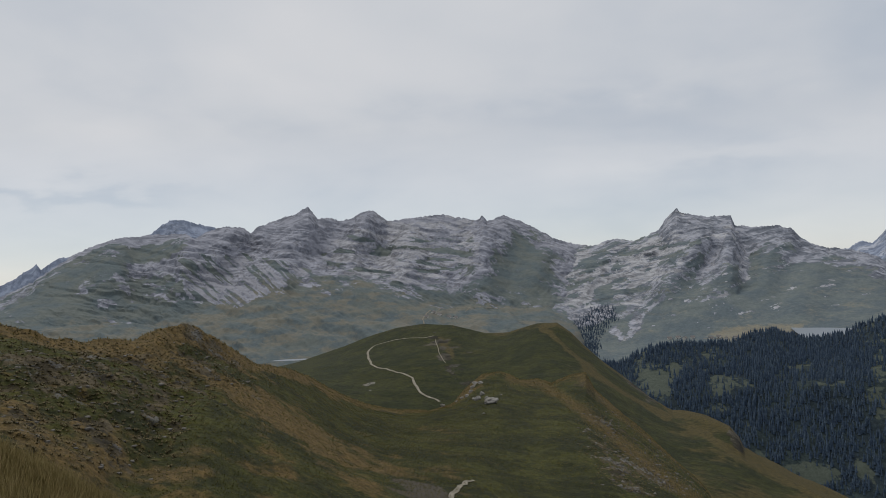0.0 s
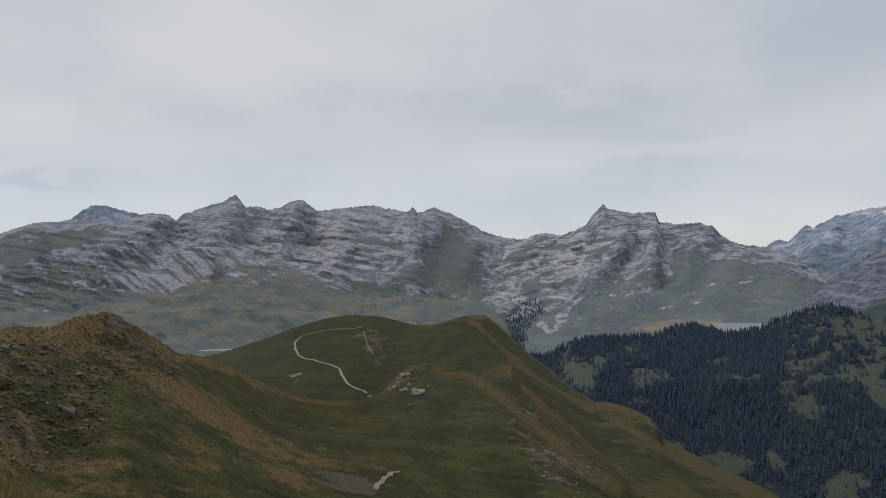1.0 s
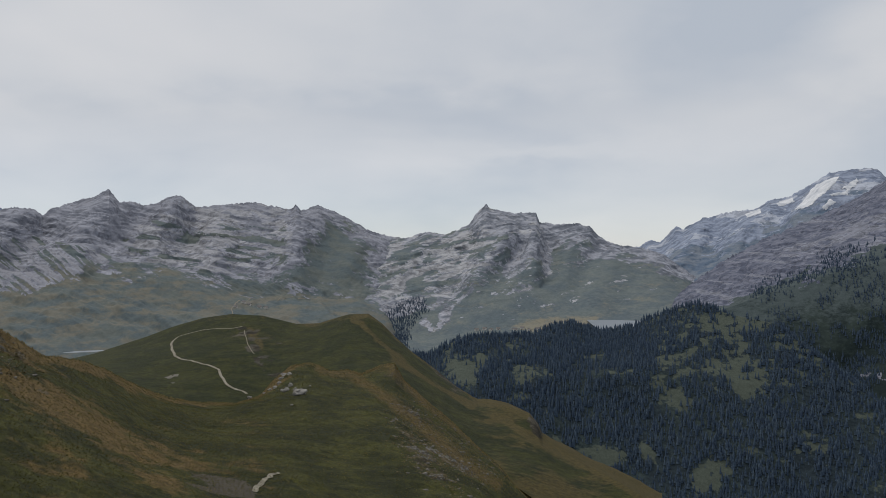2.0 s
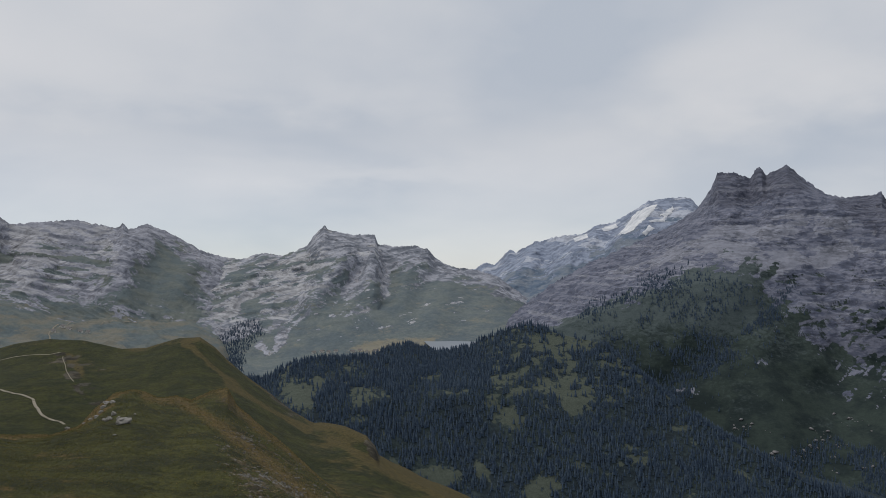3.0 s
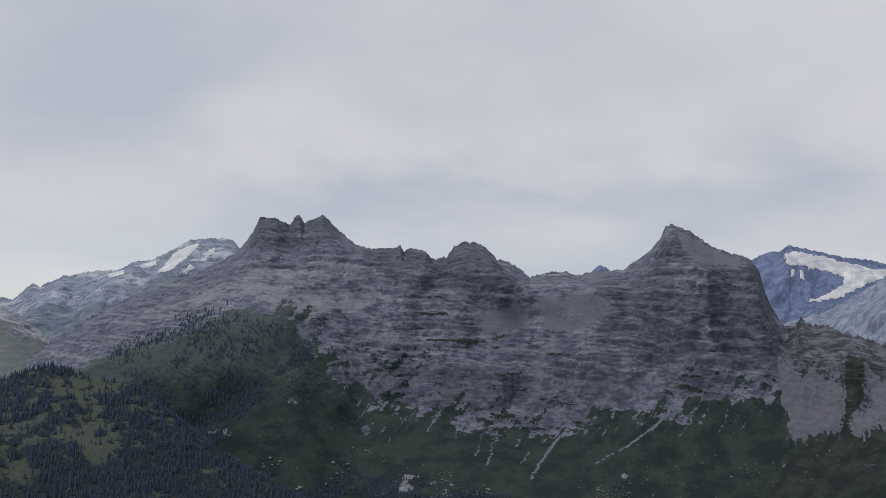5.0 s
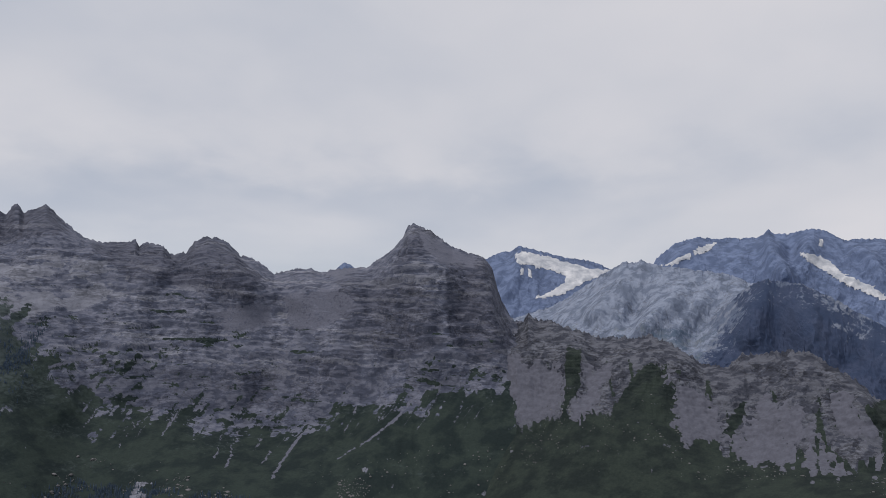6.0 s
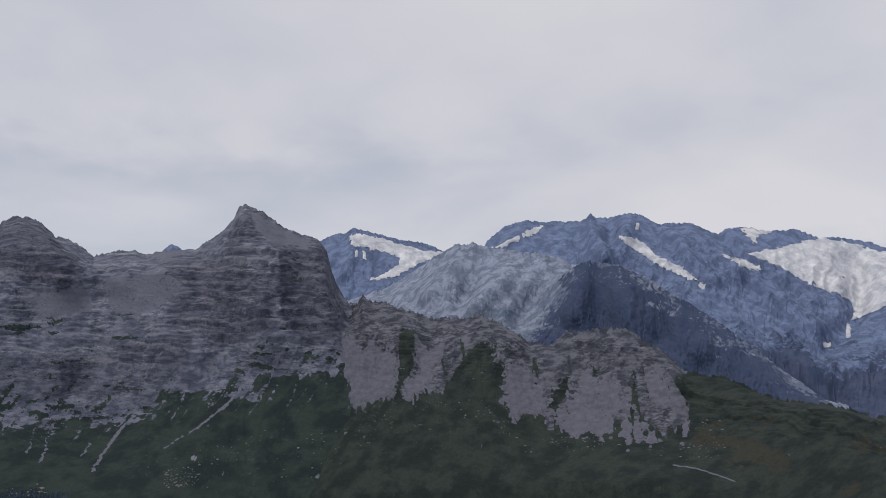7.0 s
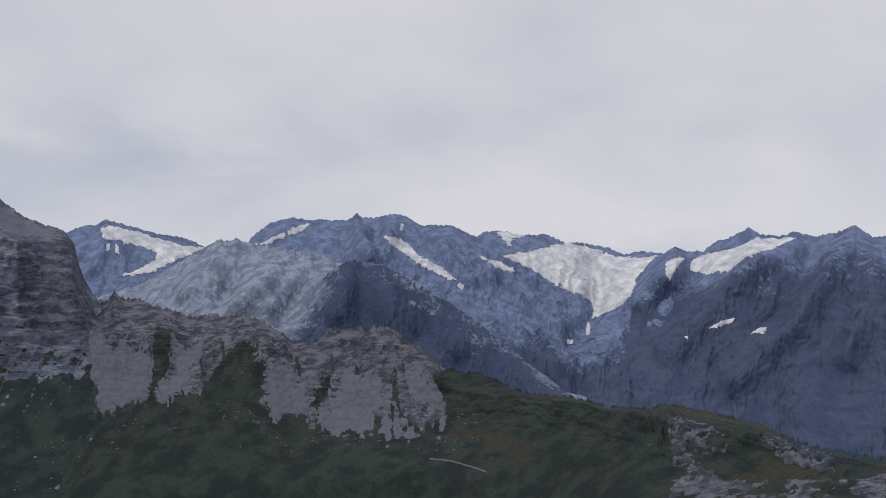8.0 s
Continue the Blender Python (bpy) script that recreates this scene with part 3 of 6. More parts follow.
SNOW_CREST = [(22.4, 4000, -62), (24.27, 3995, 10), (25.39, 3974, 27), (25.95, 3963, 53), (26.7, 3949, 47), (27.65, 3932, 111), (28.1, 3923, 100),
    (29.36, 3900, 147), (29.92, 3889, 147), (30.68, 3875, 166), (32.58, 3839, 176), (33.34, 3825, 210), (34.47, 3804, 220), (35.99, 3775, 277),
    (36.75, 3761, 305), (37.57, 3746, 310), (38.43, 3729, 315), (39.06, 3718, 315), (39.54, 3709, 299), (39.9, 3702, 269), (41.18, 3700, 219),
    (43.34, 3700, 144)]
SNOW_MID = [(22.39, 3500, -145), (25.38, 3474, -56), (27.64, 3432, -23), (30.66, 3375, 9), (33.32, 3325, 84), (36.34, 3269, 134), (39.71, 3206, 191),
    (43.33, 3200, 104)]
SNOW_FOOT = [(22.38, 2600, -242), (25.36, 2592, -177), (27.6, 2577, -177), (33.27, 2542, -111), (43.25, 2500, -111)]
WALL_CREST = [(25.35, 2413, -196), (27.23, 2484, -138), (28.75, 2541, -84), (30.65, 2612, -24), (33.31, 2713, 42), (35.96, 2827, 98),
    (38.22, 2924, 157), (39.53, 2980, 202), (40.02, 3000, 230), (40.66, 2992, 279), (41.08, 2986, 333), (42.14, 2973, 326), (42.97, 2963, 302),
    (43.49, 2956, 339), (43.7, 2954, 336), (43.95, 2951, 309), (45.18, 2935, 341), (46.25, 2922, 284), (47.46, 2907, 234)]
WALL_CREST_EAST = [(48.07, 2899, 228), (49.55, 2881, 225), (50.38, 2870, 235), (50.6, 2868, 212), (51.13, 2861, 227), (52.09, 2847, 216),
    (52.52, 2834, 187), (53.48, 2804, 196), (53.99, 2788, 229), (54.78, 2763, 244), (55.93, 2727, 227), (56.84, 2699, 182), (57.75, 2670, 169),
    (59.04, 2630, 125), (60.24, 2593, 137), (61.49, 2553, 138), (62.16, 2532, 124), (63.46, 2492, 136), (65.14, 2439, 137), (66.64, 2393, 179),
    (67.46, 2367, 212), (67.83, 2355, 246), (68.24, 2346, 253), (69.35, 2328, 231), (70.8, 2303, 186), (72.88, 2269, 157), (73.45, 2259, 128),
    (73.83, 2253, 76), (74.13, 2245, 39), (74.58, 2228, 9), (74.96, 2214, -12)]
RIDGE_CREST = [(70.82, 2250, 60), (73.08, 2250, 2), (74.96, 2214, -18), (75.52, 2193, -14), (75.89, 2179, 11), (76.27, 2165, -5), (77.38, 2123, -11),
    (78.49, 2092, -24), (80.13, 2064, -46), (82.67, 2022, -48), (83.74, 2004, -39), (85.14, 1981, -61), (87.04, 1949, -102), (88.57, 1924, -102),
    (89.42, 1910, -75), (90.25, 1895, -78), (92.22, 1856, -64), (93.5, 1830, -71), (94.73, 1805, -96), (95.79, 1784, -115), (96.93, 1761, -148),
    (99.37, 1713, -151), (101.43, 1666, -174), (102.73, 1635, -182), (104.94, 1581, -178), (107.86, 1511, -188), (110.36, 1451, -181),
    (111.24, 1430, -167), (113.16, 1384, -172), (115.53, 1327, -173), (117.19, 1287, -176), (118.8, 1249, -188), (121.01, 1196, -191),
    (123.97, 1125, -183), (128, 1100, -182)]
WALL_MID = [(25.35, 2207, -208), (27.23, 2245, -161), (30.63, 2313, -100), (33.29, 2366, -25), (38.19, 2464, 68), (41.18, 2490, 148),
    (43.73, 2469, 160), (44.6, 2462, 170), (46.21, 2448, 148), (49.09, 2424, 144), (52.47, 2388, 131), (55.26, 2319, 130), (57.42, 2264, 85),
    (60.34, 2195, 70), (63.3, 2151, 55), (66.28, 2106, 97), (68.53, 2073, 123), (70.81, 2043, 95), (72.7, 2017, 41), (73.84, 2002, -18),
    (74.96, 1995, -76)]
WALL_FOOT = [(25.34, 1905, -192), (27.22, 1930, -164), (30.62, 1975, -124), (35.16, 2035, -69), (40.75, 2097, -11), (44.36, 2082, -39),
    (44.92, 2079, -152), (45.36, 2078, -145), (47.43, 2069, -209), (49.4, 2061, -198), (52.75, 2041, -218), (56.23, 1997, -247), (60.53, 1947, -269),
    (63.42, 1929, -206), (66.37, 1910, -161), (68.61, 1895, -172), (70.85, 1876, -158), (73.84, 1851, -143), (74.96, 1850, -154)]
WALL_BASE = [(25.32, 1700, -248), (30.55, 1700, -295), (35.03, 1700, -340), (40.53, 1697, -402), (45.19, 1674, -317), (45.86, 1671, -431),
    (52.92, 1635, -334), (59.9, 1600, -346), (67.2, 1600, -360), (74.96, 1571, -361)]
RIDGE_CLIFF = [(70.84, 1950, -101), (72.72, 1950, -107), (74.77, 1940, -80), (76.82, 1915, -97), (78.3, 1897, -77), (80.48, 1875, -105),
    (81.93, 1861, -104), (83.72, 1843, -96), (85.48, 1825, -99), (87.19, 1808, -131), (88.54, 1795, -139), (90.86, 1765, -156), (93.44, 1718, -138),
    (96.22, 1668, -131), (97.12, 1652, -176), (101.24, 1554, -185), (104.94, 1415, -171), (110.35, 1212, -162), (111.59, 1166, -159),
    (114.85, 1095, -156), (117.18, 1050, -154), (119.43, 1007, -163), (123.96, 920, -158.7), (128, 900, -160.3)]
RIDGE_SCREE = [(70.86, 1750, -192), (72.73, 1750, -237), (74.77, 1744, -218), (76.8, 1729, -248), (77.91, 1721, -197), (80.1, 1699, -204),
    (81.54, 1685, -185), (83.68, 1663, -186), (85.42, 1646, -207), (86.78, 1632, -229), (88.46, 1615, -249), (91.74, 1574, -243), (93.04, 1554, -218),
    (94.87, 1527, -246), (96.39, 1504, -234), (97.51, 1487, -235), (101.24, 1406, -230), (104.93, 1273, -215), (110.33, 1080, -199),
    (111.55, 1036, -209), (114.81, 973, -198.2), (123.91, 818, -173.8), (128, 800, -183.1)]
RIDGE_BASE = [(70.9, 1520, -341), (78.25, 1488, -330), (88.73, 1409, -297), (96.32, 1318, -262), (101.24, 1232, -296), (110.3, 952, -228.4),
    (115.45, 847, -207.7), (123.87, 717, -176.7), (128, 700, -212.4)]
FOREST_CREST = [(7.84, 1700, -198), (9.31, 1700, -199), (10.41, 1703, -199), (11.42, 1709, -198), (13.11, 1719, -172), (14.84, 1730, -162),
    (16.59, 1741, -165), (18.37, 1759, -164), (19.64, 1791, -152), (20.91, 1823, -145), (21.65, 1841, -156), (22.2, 1849, -163), (23.49, 1841, -165),
    (24.79, 1833, -155), (25.54, 1828, -141), (27.61, 1815, -113), (28.93, 1807, -103), (30.99, 1775, -123), (33.62, 1709, -135), (35.1, 1672, -169),
    (36.95, 1632, -208), (38.78, 1598, -244), (40.95, 1557, -277), (45.89, 1476, -333), (52.58, 1393, -354)]
FOREST_MID = [(7.71, 1500, -264), (10.27, 1501, -269), (13.12, 1512, -226), (20.17, 1541, -220), (27.57, 1570, -210), (33.57, 1553, -240),
    (38.74, 1513, -292), (45.87, 1458, -358), (52.56, 1407, -376)]
FOREST_BASE = [(5, 1250, -310), (20, 1250, -405), (60, 1250, -453)]
GREY_CREST = [(72.96, 3700, -82), (74.53, 3700, -15), (77.47, 3700, 43), (79.83, 3639, 135), (80.68, 3611, 176), (81.27, 3591, 192),
    (82.08, 3564, 223), (82.97, 3534, 220), (83.25, 3525, 229), (83.68, 3511, 215), (84.59, 3485, 201), (86.23, 3444, 185), (88.44, 3389, 166),
    (89.93, 3352, 130), (91.43, 3314, 103), (93.69, 3261, 55), (95.97, 3208, -30), (99.36, 3130, -151), (103.1, 3044, -303)]
GREY_FOOT = [(73.04, 2900, -203), (79.27, 2881, -209), (90.01, 2722, -220), (103.09, 2528, -382)]
SPUR_CREST = [(88.5, 3092, -110), (89.4, 3077, -10), (89.94, 3068, 67), (90.38, 3060, 119), (90.86, 3052, 131), (91.61, 3040, 123), (92.25, 3029, 115),
    (92.93, 3018, 110), (94.44, 2993, 71), (95.96, 2967, 22), (97.47, 2937, -27), (99.36, 2884, -92), (101.24, 2832, -158), (103.1, 2781, -233),
    (104.94, 2729, -291), (107.13, 2700, -368)]
SPUR_FOOT = [(88.53, 2691, -200), (93.75, 2604, -262), (101.24, 2479, -344), (107.12, 2400, -404)]
ICE_CREST = [(72.22, 4600, 228), (72.98, 4600, 305), (74.09, 4600, 339), (74.9, 4600, 352), (75.22, 4600, 376), (75.88, 4600, 364), (77.06, 4600, 341),
    (77.8, 4600, 320), (78.76, 4600, 308), (79.8, 4600, 301), (80.85, 4600, 268), (81.56, 4600, 243), (83.35, 4600, 160)]
ICE_FOOT = [(72.34, 4000, -89), (79.2, 4000, -41), (83.38, 4000, 11)]
MAIN_CREST = [(82.64, 4391, 152), (83.69, 4388, 237), (84.39, 4385, 309), (85.47, 4382, 367), (86.75, 4378, 395), (87.67, 4374, 382),
    (88.78, 4371, 386), (89.9, 4367, 381), (90.72, 4364, 390), (91.06, 4363, 422), (91.47, 4362, 397), (92.34, 4359, 400), (93.66, 4354, 421),
    (94.61, 4351, 395), (95.37, 4356, 362), (97.45, 4391, 365), (98.59, 4410, 320), (99.16, 4419, 309), (99.54, 4426, 333), (100.67, 4444, 344),
    (101.99, 4466, 319), (103.67, 4495, 329), (104.98, 4516, 286), (106.09, 4535, 284), (107.92, 4565, 255), (108.82, 4580, 223), (109.91, 4598, 241),
    (111.16, 4600, 231), (113.26, 4600, 198)]
MAIN_MID = [(82.66, 3900, 60), (88.45, 3900, 140), (93.68, 3900, 168), (97.46, 3968, 160), (99.73, 4031, 149), (103.11, 4125, 99), (106.44, 4170, -8),
    (107.17, 4176, -56), (108.99, 4192, 47), (110.43, 4200, 115), (113.26, 4200, 127)]
MAIN_FOOT = [(82.72, 3300, -159), (93.73, 3300, -204), (99.36, 3300, -202), (103.47, 3335, -245), (104.95, 3350, -245), (107.15, 3371, -245),
    (108.96, 3390, -244), (113.19, 3400, -239)]
EAST_CREST = [(104.21, 4209, -364), (106.43, 4224, -131), (108.08, 4236, -56), (109.17, 4244, 7), (109.43, 4246, 80), (110.44, 4243, 170),
    (112.05, 4216, 241), (112.75, 4204, 216), (113.79, 4187, 217), (114.49, 4175, 258), (115.69, 4155, 287), (116.54, 4141, 321), (117.2, 4130, 288),
    (118.36, 4111, 275), (119.18, 4097, 295), (120.3, 4078, 272), (121.57, 4057, 283), (122.51, 4042, 314), (123.56, 4024, 260), (124.25, 4012, 256),
    (128, 4000, 288)]
EAST_MID = [(104.21, 3784, -376), (107.15, 3743, -224), (109.33, 3714, -149), (112.18, 3675, -75), (115.63, 3628, -26), (118.95, 3583, -2),
    (124.17, 3511, -0), (128, 3500, 32)]
EAST_FOOT = [(104.21, 2889, -361), (108.57, 2849, -377), (115.52, 2786, -432), (123.95, 2710, -502), (128, 2700, -474)]


# ---- ground: the valley floor, out to the horizon ----
def valley_floor():
    rings = np.concatenate([[0.0], np.geomspace(60, 4900, 40)])
    az = np.linspace(-180, 180, 181)
    r, a = np.meshgrid(rings, np.radians(az), indexing="ij")
    g = Slope([[(-180, 1, 0), (180, 1, 0)], [(-180, 2, 0), (180, 2, 0)]], az, [len(rings) - 1])
    g.d, g.A = r, np.degrees(a)
    g.h = -470 + 25 * fbm(r * np.sin(a) / 700, r * np.cos(a) / 700, r * 0, 3)
    g.place()
    return tagged(g.mesh("ground", M_VALLEY), "green valley floor far below the ridge", "ground", kind="structure")


valley_floor()


# ---- the grassy summit hill underfoot ----
def summit_hill():
    az = np.concatenate([spread(-180, -32, 2.0)[:-1], spread(-32, 26, 0.065)[:-1], spread(26, 180, 2.0)])
    feet = [(-180, 0.002, 0.0), (180, 0.002, 0.0)]
    stand = [(-180, 4, -0.25), (-60, 4, -0.2), (-20, 4, -0.5), (30, 4, -1.2), (120, 4, -1.2), (180, 4, -0.25)]
    crest = [p for p in NEAR_CREST if p[0] < 0.6] + KNOLL_CREST + [p for p in NEAR_CREST if p[0] > 20]
    g = Slope([feet, stand, NEAR_BANK, NEAR_DIP, crest, behind(crest, 30, 16), behind(crest, 90, 70), behind(crest, 300, 330)], az, [8, 26, 36, 150, 14, 8, 8], 2)
    g.reach = 100
    g.ease(3.98, 3.72, 1.7)
    x, y, z = g.x, g.y, g.z
    face = smooth(g.S, 2.8, 3.1)
    heath = face * g.inside([(-27.42, -2.75), (-25.62, -3.37), (-22.82, -4.24), (-19.86, -3.91), (-16.94, -2.47), (-14.36, -4.20), (-12.43, -5.61), (-13.36, -6.46), (-15.14, -6.89), (-16.24, -8.58), (-17.67, -10.55), (-20.91, -12.65), (-24.87, -10.95), (-27.55, -8.84)], 2.0, 5.0, 14.0)
    spur = face * g.inside([(9.17, -10.12), (10.43, -10.59), (12.71, -12.16), (15.77, -14.90), (11.16, -15.02), (9.82, -12.18)], 2.0, 4.0, 9.0)
    knoll = face * g.inside([(7.81, -7.42), (9.11, -7.08), (9.98, -8.25), (11.73, -9.88), (14.14, -11.97), (11.36, -10.23), (9.21, -9.15)], 1.5, 3.0, 9.0)
    # the crest of the knoll runs down to the near slope as a rounded edge
    brow = [(4.27, -7.35), (6.31, -7.69), (7.75, -8.77), (9.53, -10.34), (11.64, -12.00), (14.06, -13.86), (15.77, -14.90)]
    g.ribs([(3.2, 7, brow), (-3.4, 6, [(7.24, -7.56), (8.86, -8.82), (10.80, -10.48), (13.42, -12.33)]), (1.6, 5, [(7.81, -7.27), (8.55, -7.14), (9.28, -7.44)]),
            (1.2, 6, [(2.58, -7.30), (1.79, -8.46), (0.26, -9.22)]), (-2.4, 12, [(3.66, -8.51), (5.08, -10.72), (6.11, -12.88), (6.77, -14.98)]), (-1.2, 6, [(-16.82, -4.63), (-17.93, -7.39), (-18.69, -10.45), (-20.08, -12.34)])])
    x, y, z = g.x, g.y, g.z
    amp = g.level([0, 0.03, 0.12, 0.4, 0.45, 0.8, 2, 4])
    rough = 1 + 1.1 * heath + 0.6 * spur
    g.push(amp * rough * (fbm(x / 9, y / 9, z / 9, 5, 0.55) + 0.45 * fbm(x / 1.3, y / 1.3, z / 1.3, 4, 0.6)), 0.85)
    x, y, z = g.x, g.y, g.z
    n = fbm(x / 11, y / 11, z / 11, 5, 0.62)
    fine = fbm(x / 2.2, y / 2.2, z / 2.2, 4, 0.65)
    rock = np.clip(heath * (0.42 + 0.7 * fine) + spur * (0.6 + 0.8 * fine) + knoll * 0.55, 0, 1)
    rock = np.maximum(rock, smooth(n + 0.4 * fine, 0.62, 0.8) * face)
    # straw patches, thinned to paint the right face's shade, raised for lit crest rims
    straw = 0.08 * smooth(g.A, 4, 0) + 0.75 * smooth(n + 0.5 * fine + 0.9 * smooth(g.S, 3.8, 3.96) + 0.35 * smooth(g.A, 0, -9) - 0.45 * smooth(g.A, 0, 5) - 0.3 * smooth(g.A, 1, 4) * smooth(g.S, 3.9, 3.7), 0.15, 0.8)
    straw = np.maximum(straw, smooth(g.S, 2.35, 2.0) * smooth(g.S, 1.6, 1.9) * 0.9)
    g.edge = face * np.maximum(g.near(brow, 1.6, 1.5), g.near([(7.81, -7.27), (8.56, -7.10), (9.45, -7.81), (11.36, -9.98), (13.45, -11.53), (17.49, -14.76)], 1.3, 1.0))
    straw = np.maximum(straw, 0.66 * smooth(g.S, 3.93, 3.985) * face)
    straw = np.maximum(straw, 0.6 * g.edge)
    pale = np.clip(heath * 0.6 + 1.2 * spur, 0, 1) * smooth(fbm(x / 1.3, y / 1.3, z / 1.3, 3), 0.12, 0.32)
    ob = g.mesh("grassy_summit_hill", M_HILL, (1 - rock, g.inside([(-4.04, -13.64), (-1.40, -13.47), (0.06, -14.51), (-0.33, -14.92), (-2.95, -14.57)], 1.0, 2.0, 6.0) * face, pale, straw))
    tagged(ob, "steep alpine hill with straw-tinged green turf and brown heath", "hill")
    g.heath, g.spur, g.straw = heath, spur, straw
    return g


hill = summit_hill()


def trail_hill():
    az = spread(-18, 26.5, 0.055)
    g = Slope([HILL_FOOT, HILL_CREST, behind(HILL_CREST, 60, 12), behind(HILL_CREST, 300, 260)], az, [150, 14, 14], 3, 1, 0.0)
    g.reach = 320
    g.ease(0.97, 0.7, 1.3)
    # rounded spurs and the hollow between them
    g.ribs([(9, 22, [(6.99, -4.53), (8.24, -5.85), (10.01, -7.45), (12.13, -8.81), (14.23, -9.97)]), (-6, 22, [(1.17, -4.73), (0.93, -6.21), (0.30, -8.04), (-0.49, -8.93)]),
            (5, 14, [(-0.71, -4.48), (0.01, -5.44), (0.91, -6.77), (1.63, -7.72)]), (6, 16, [(16.29, -10.89), (17.96, -11.88), (19.60, -12.73)]), (-4, 18, [(13.16, -10.05), (14.86, -11.78), (16.18, -13.47)])])
    x, y, z = g.x, g.y, g.z
    g.push(g.level([2.2, 1.0, 3, 8]) * fbm(x / 40, y / 40, z / 25, 6, 0.52), 0.7)
    x, y, z = g.x, g.y, g.z
    n = fbm(x / 30, y / 30, z / 14, 5, 0.62)
    fine = fbm(x / 7, y / 7, z / 5, 4, 0.65)
    rock = smooth(n + 0.4 * fine, 0.5, 0.72) * 0.7
    rock = np.maximum(rock, g.near([(-0.71, -4.67), (-0.19, -5.80), (0.71, -6.95), (1.63, -7.72)], 5) * smooth(fine, -0.1, 0.2))
    rock = np.maximum(rock, g.inside([(10.94, -6.99), (12.54, -7.62), (13.73, -9.16), (13.20, -8.98), (11.81, -7.91)], 2, 3, 10) * 0.9)
    rock = np.maximum(rock, g.inside([(17.85, -10.51), (18.67, -11.00), (18.90, -12.02), (18.30, -11.87)], 1.5, 2, 8))
    # ridge edges where straw also paints in the light on them
    edge = g.near([(6.44, -4.25), (6.99, -4.53), (8.24, -5.85), (10.01, -7.45), (12.13, -8.81), (14.23, -9.97)], 2.2, 1.0) + g.near([(15.77, -10.72), (16.29, -10.89), (17.96, -11.88), (19.60, -12.73), (23.42, -14.49)], 2.0, 1.0) + 0.7 * g.near([(-0.34, -4.68), (0.20, -5.44), (0.91, -6.77), (1.63, -7.72)], 2.0, 1.0)
    straw = smooth(n + 0.4 * fine + 0.6 * smooth(g.S, 0.88, 0.98) + 0.45 * smooth(g.A, 11, 16) + 0.9 * edge + 0.25 * smooth(g.A, 7, 10), 0.3, 0.95)
    pale = g.inside([(-5.71, -7.80), (-5.11, -6.72), (-4.47, -6.57), (-4.64, -7.30), (-5.16, -8.19)], 2, 4, 8) * smooth(fine, 0.05, 0.25)
    ob = g.mesh("grassy_trail_hill", M_TRAILHILL, (1 - np.maximum(rock, pale), 0 * x, np.maximum(rock * 0.3, pale), 0.12 + 0.65 * straw))
    tagged(ob, "rounded green hill with a footpath over it", "hill")
    return g


trail_slope = trail_hill()


# ---- mountains ----
def crags(g, amps, size, beds=0.5, bed=16.0, teeth=1.0, tilt=0.06, lump=0.3, calm=0.0, grit=0.3):
    """Gullies, ribs and bedded ledges on a rock face; calm: 1 where scree or slabs lie smooth."""
    g.hard = True
    x, y, z = g.x, g.y, g.z
    a = g.level(amps)
    warp = fbm(x / size, y / size, z / size, 3)
    up = g.e * g.reach * math.pi / 180
    wx = g.arc + 0.3 * size * warp + (0.8 if beds else 0.3) * up * lattice(g.arc / (3.5 * size), 0 * up + 0.5, 0 * up)
    k = size * 0.42
    # ribs and gullies that run down the fall line, branching as they go
    n = 0.7 * fbm(wx / (size * 0.9), up / (size * 2.0), 0 * z + size, 4, 0.45, True)
    # broken planes, large ones and smaller ones upon them
    n = n + 1.5 * (0.55 - facets(wx / (size * 1.5) + 0.3 * up / size, up / (size * 2.3)))
    n = n + 0.6 * (0.55 - facets(wx / (size * 0.6) + 3.3 - 0.4 * up / size, up / (size * 0.8)))
    if not beds:
        n = 0.15 * n + 1.2 * fbm(wx / (size * 0.9), up / (size * 3.6) + 0.2 * wx / size, 0 * z + size, 6, 0.58, True)
    n = n + lump * 0.3 * fbm(x / size, y / size, z / size, 5, 0.55, True)
    n = n + 1.3 * grit * (0.45 - facets(wx / (k * 0.5) + 5, up / (k * 0.45)))
    if beds:
        n = n + 0.12 * fbm(wx / 22, up / 8, 0 * z, 3, 0.6)
    g.push(a * n * (1 - 0.8 * calm), 0.4)
    # a jagged crest
    jag = fbm(g.A * 3.2, 0 * g.A, 0 * g.A + size, 5, 0.75, True) * smooth(np.abs(g.S - 1), 0.10, 0.0)
    g.push(8 * teeth * jag * g.reach / 2800, 1.0)
    notch = fbm(g.az * 3.2, 0 * g.az, 0 * g.az + size, 5, 0.75, True)
    g.under_crest(0.12 * teeth * notch)
    # small cliffs between ledges, along gently tilted beds of two sizes
    for b, seed in ((1.7 * bed, 0.0), (0.7 * bed, 40.0)) if beds else ():
        h = (g.z + tilt * g.arc + 0.9 * bed * warp + 0.5 * bed * fbm(x / 50, y / 50, 0 * z + seed, 3)) / b
        f, which = h - np.floor(h), np.floor(h)
        strength = np.clip(0.5 + 1.1 * lattice(which * 3.7 + seed, g.arc / 120, 0 * h + 0.5), 0, 1) * (1 - calm)
        g.push(0.55 * beds * b * strength * (smooth(f, 0.62, 0.9) - f) * np.clip((a - 3.5) / 7, 0, 1) * smooth(g.S, 3.05, 2.6), 1.0)
        g.under_crest(0.12 * teeth * notch)


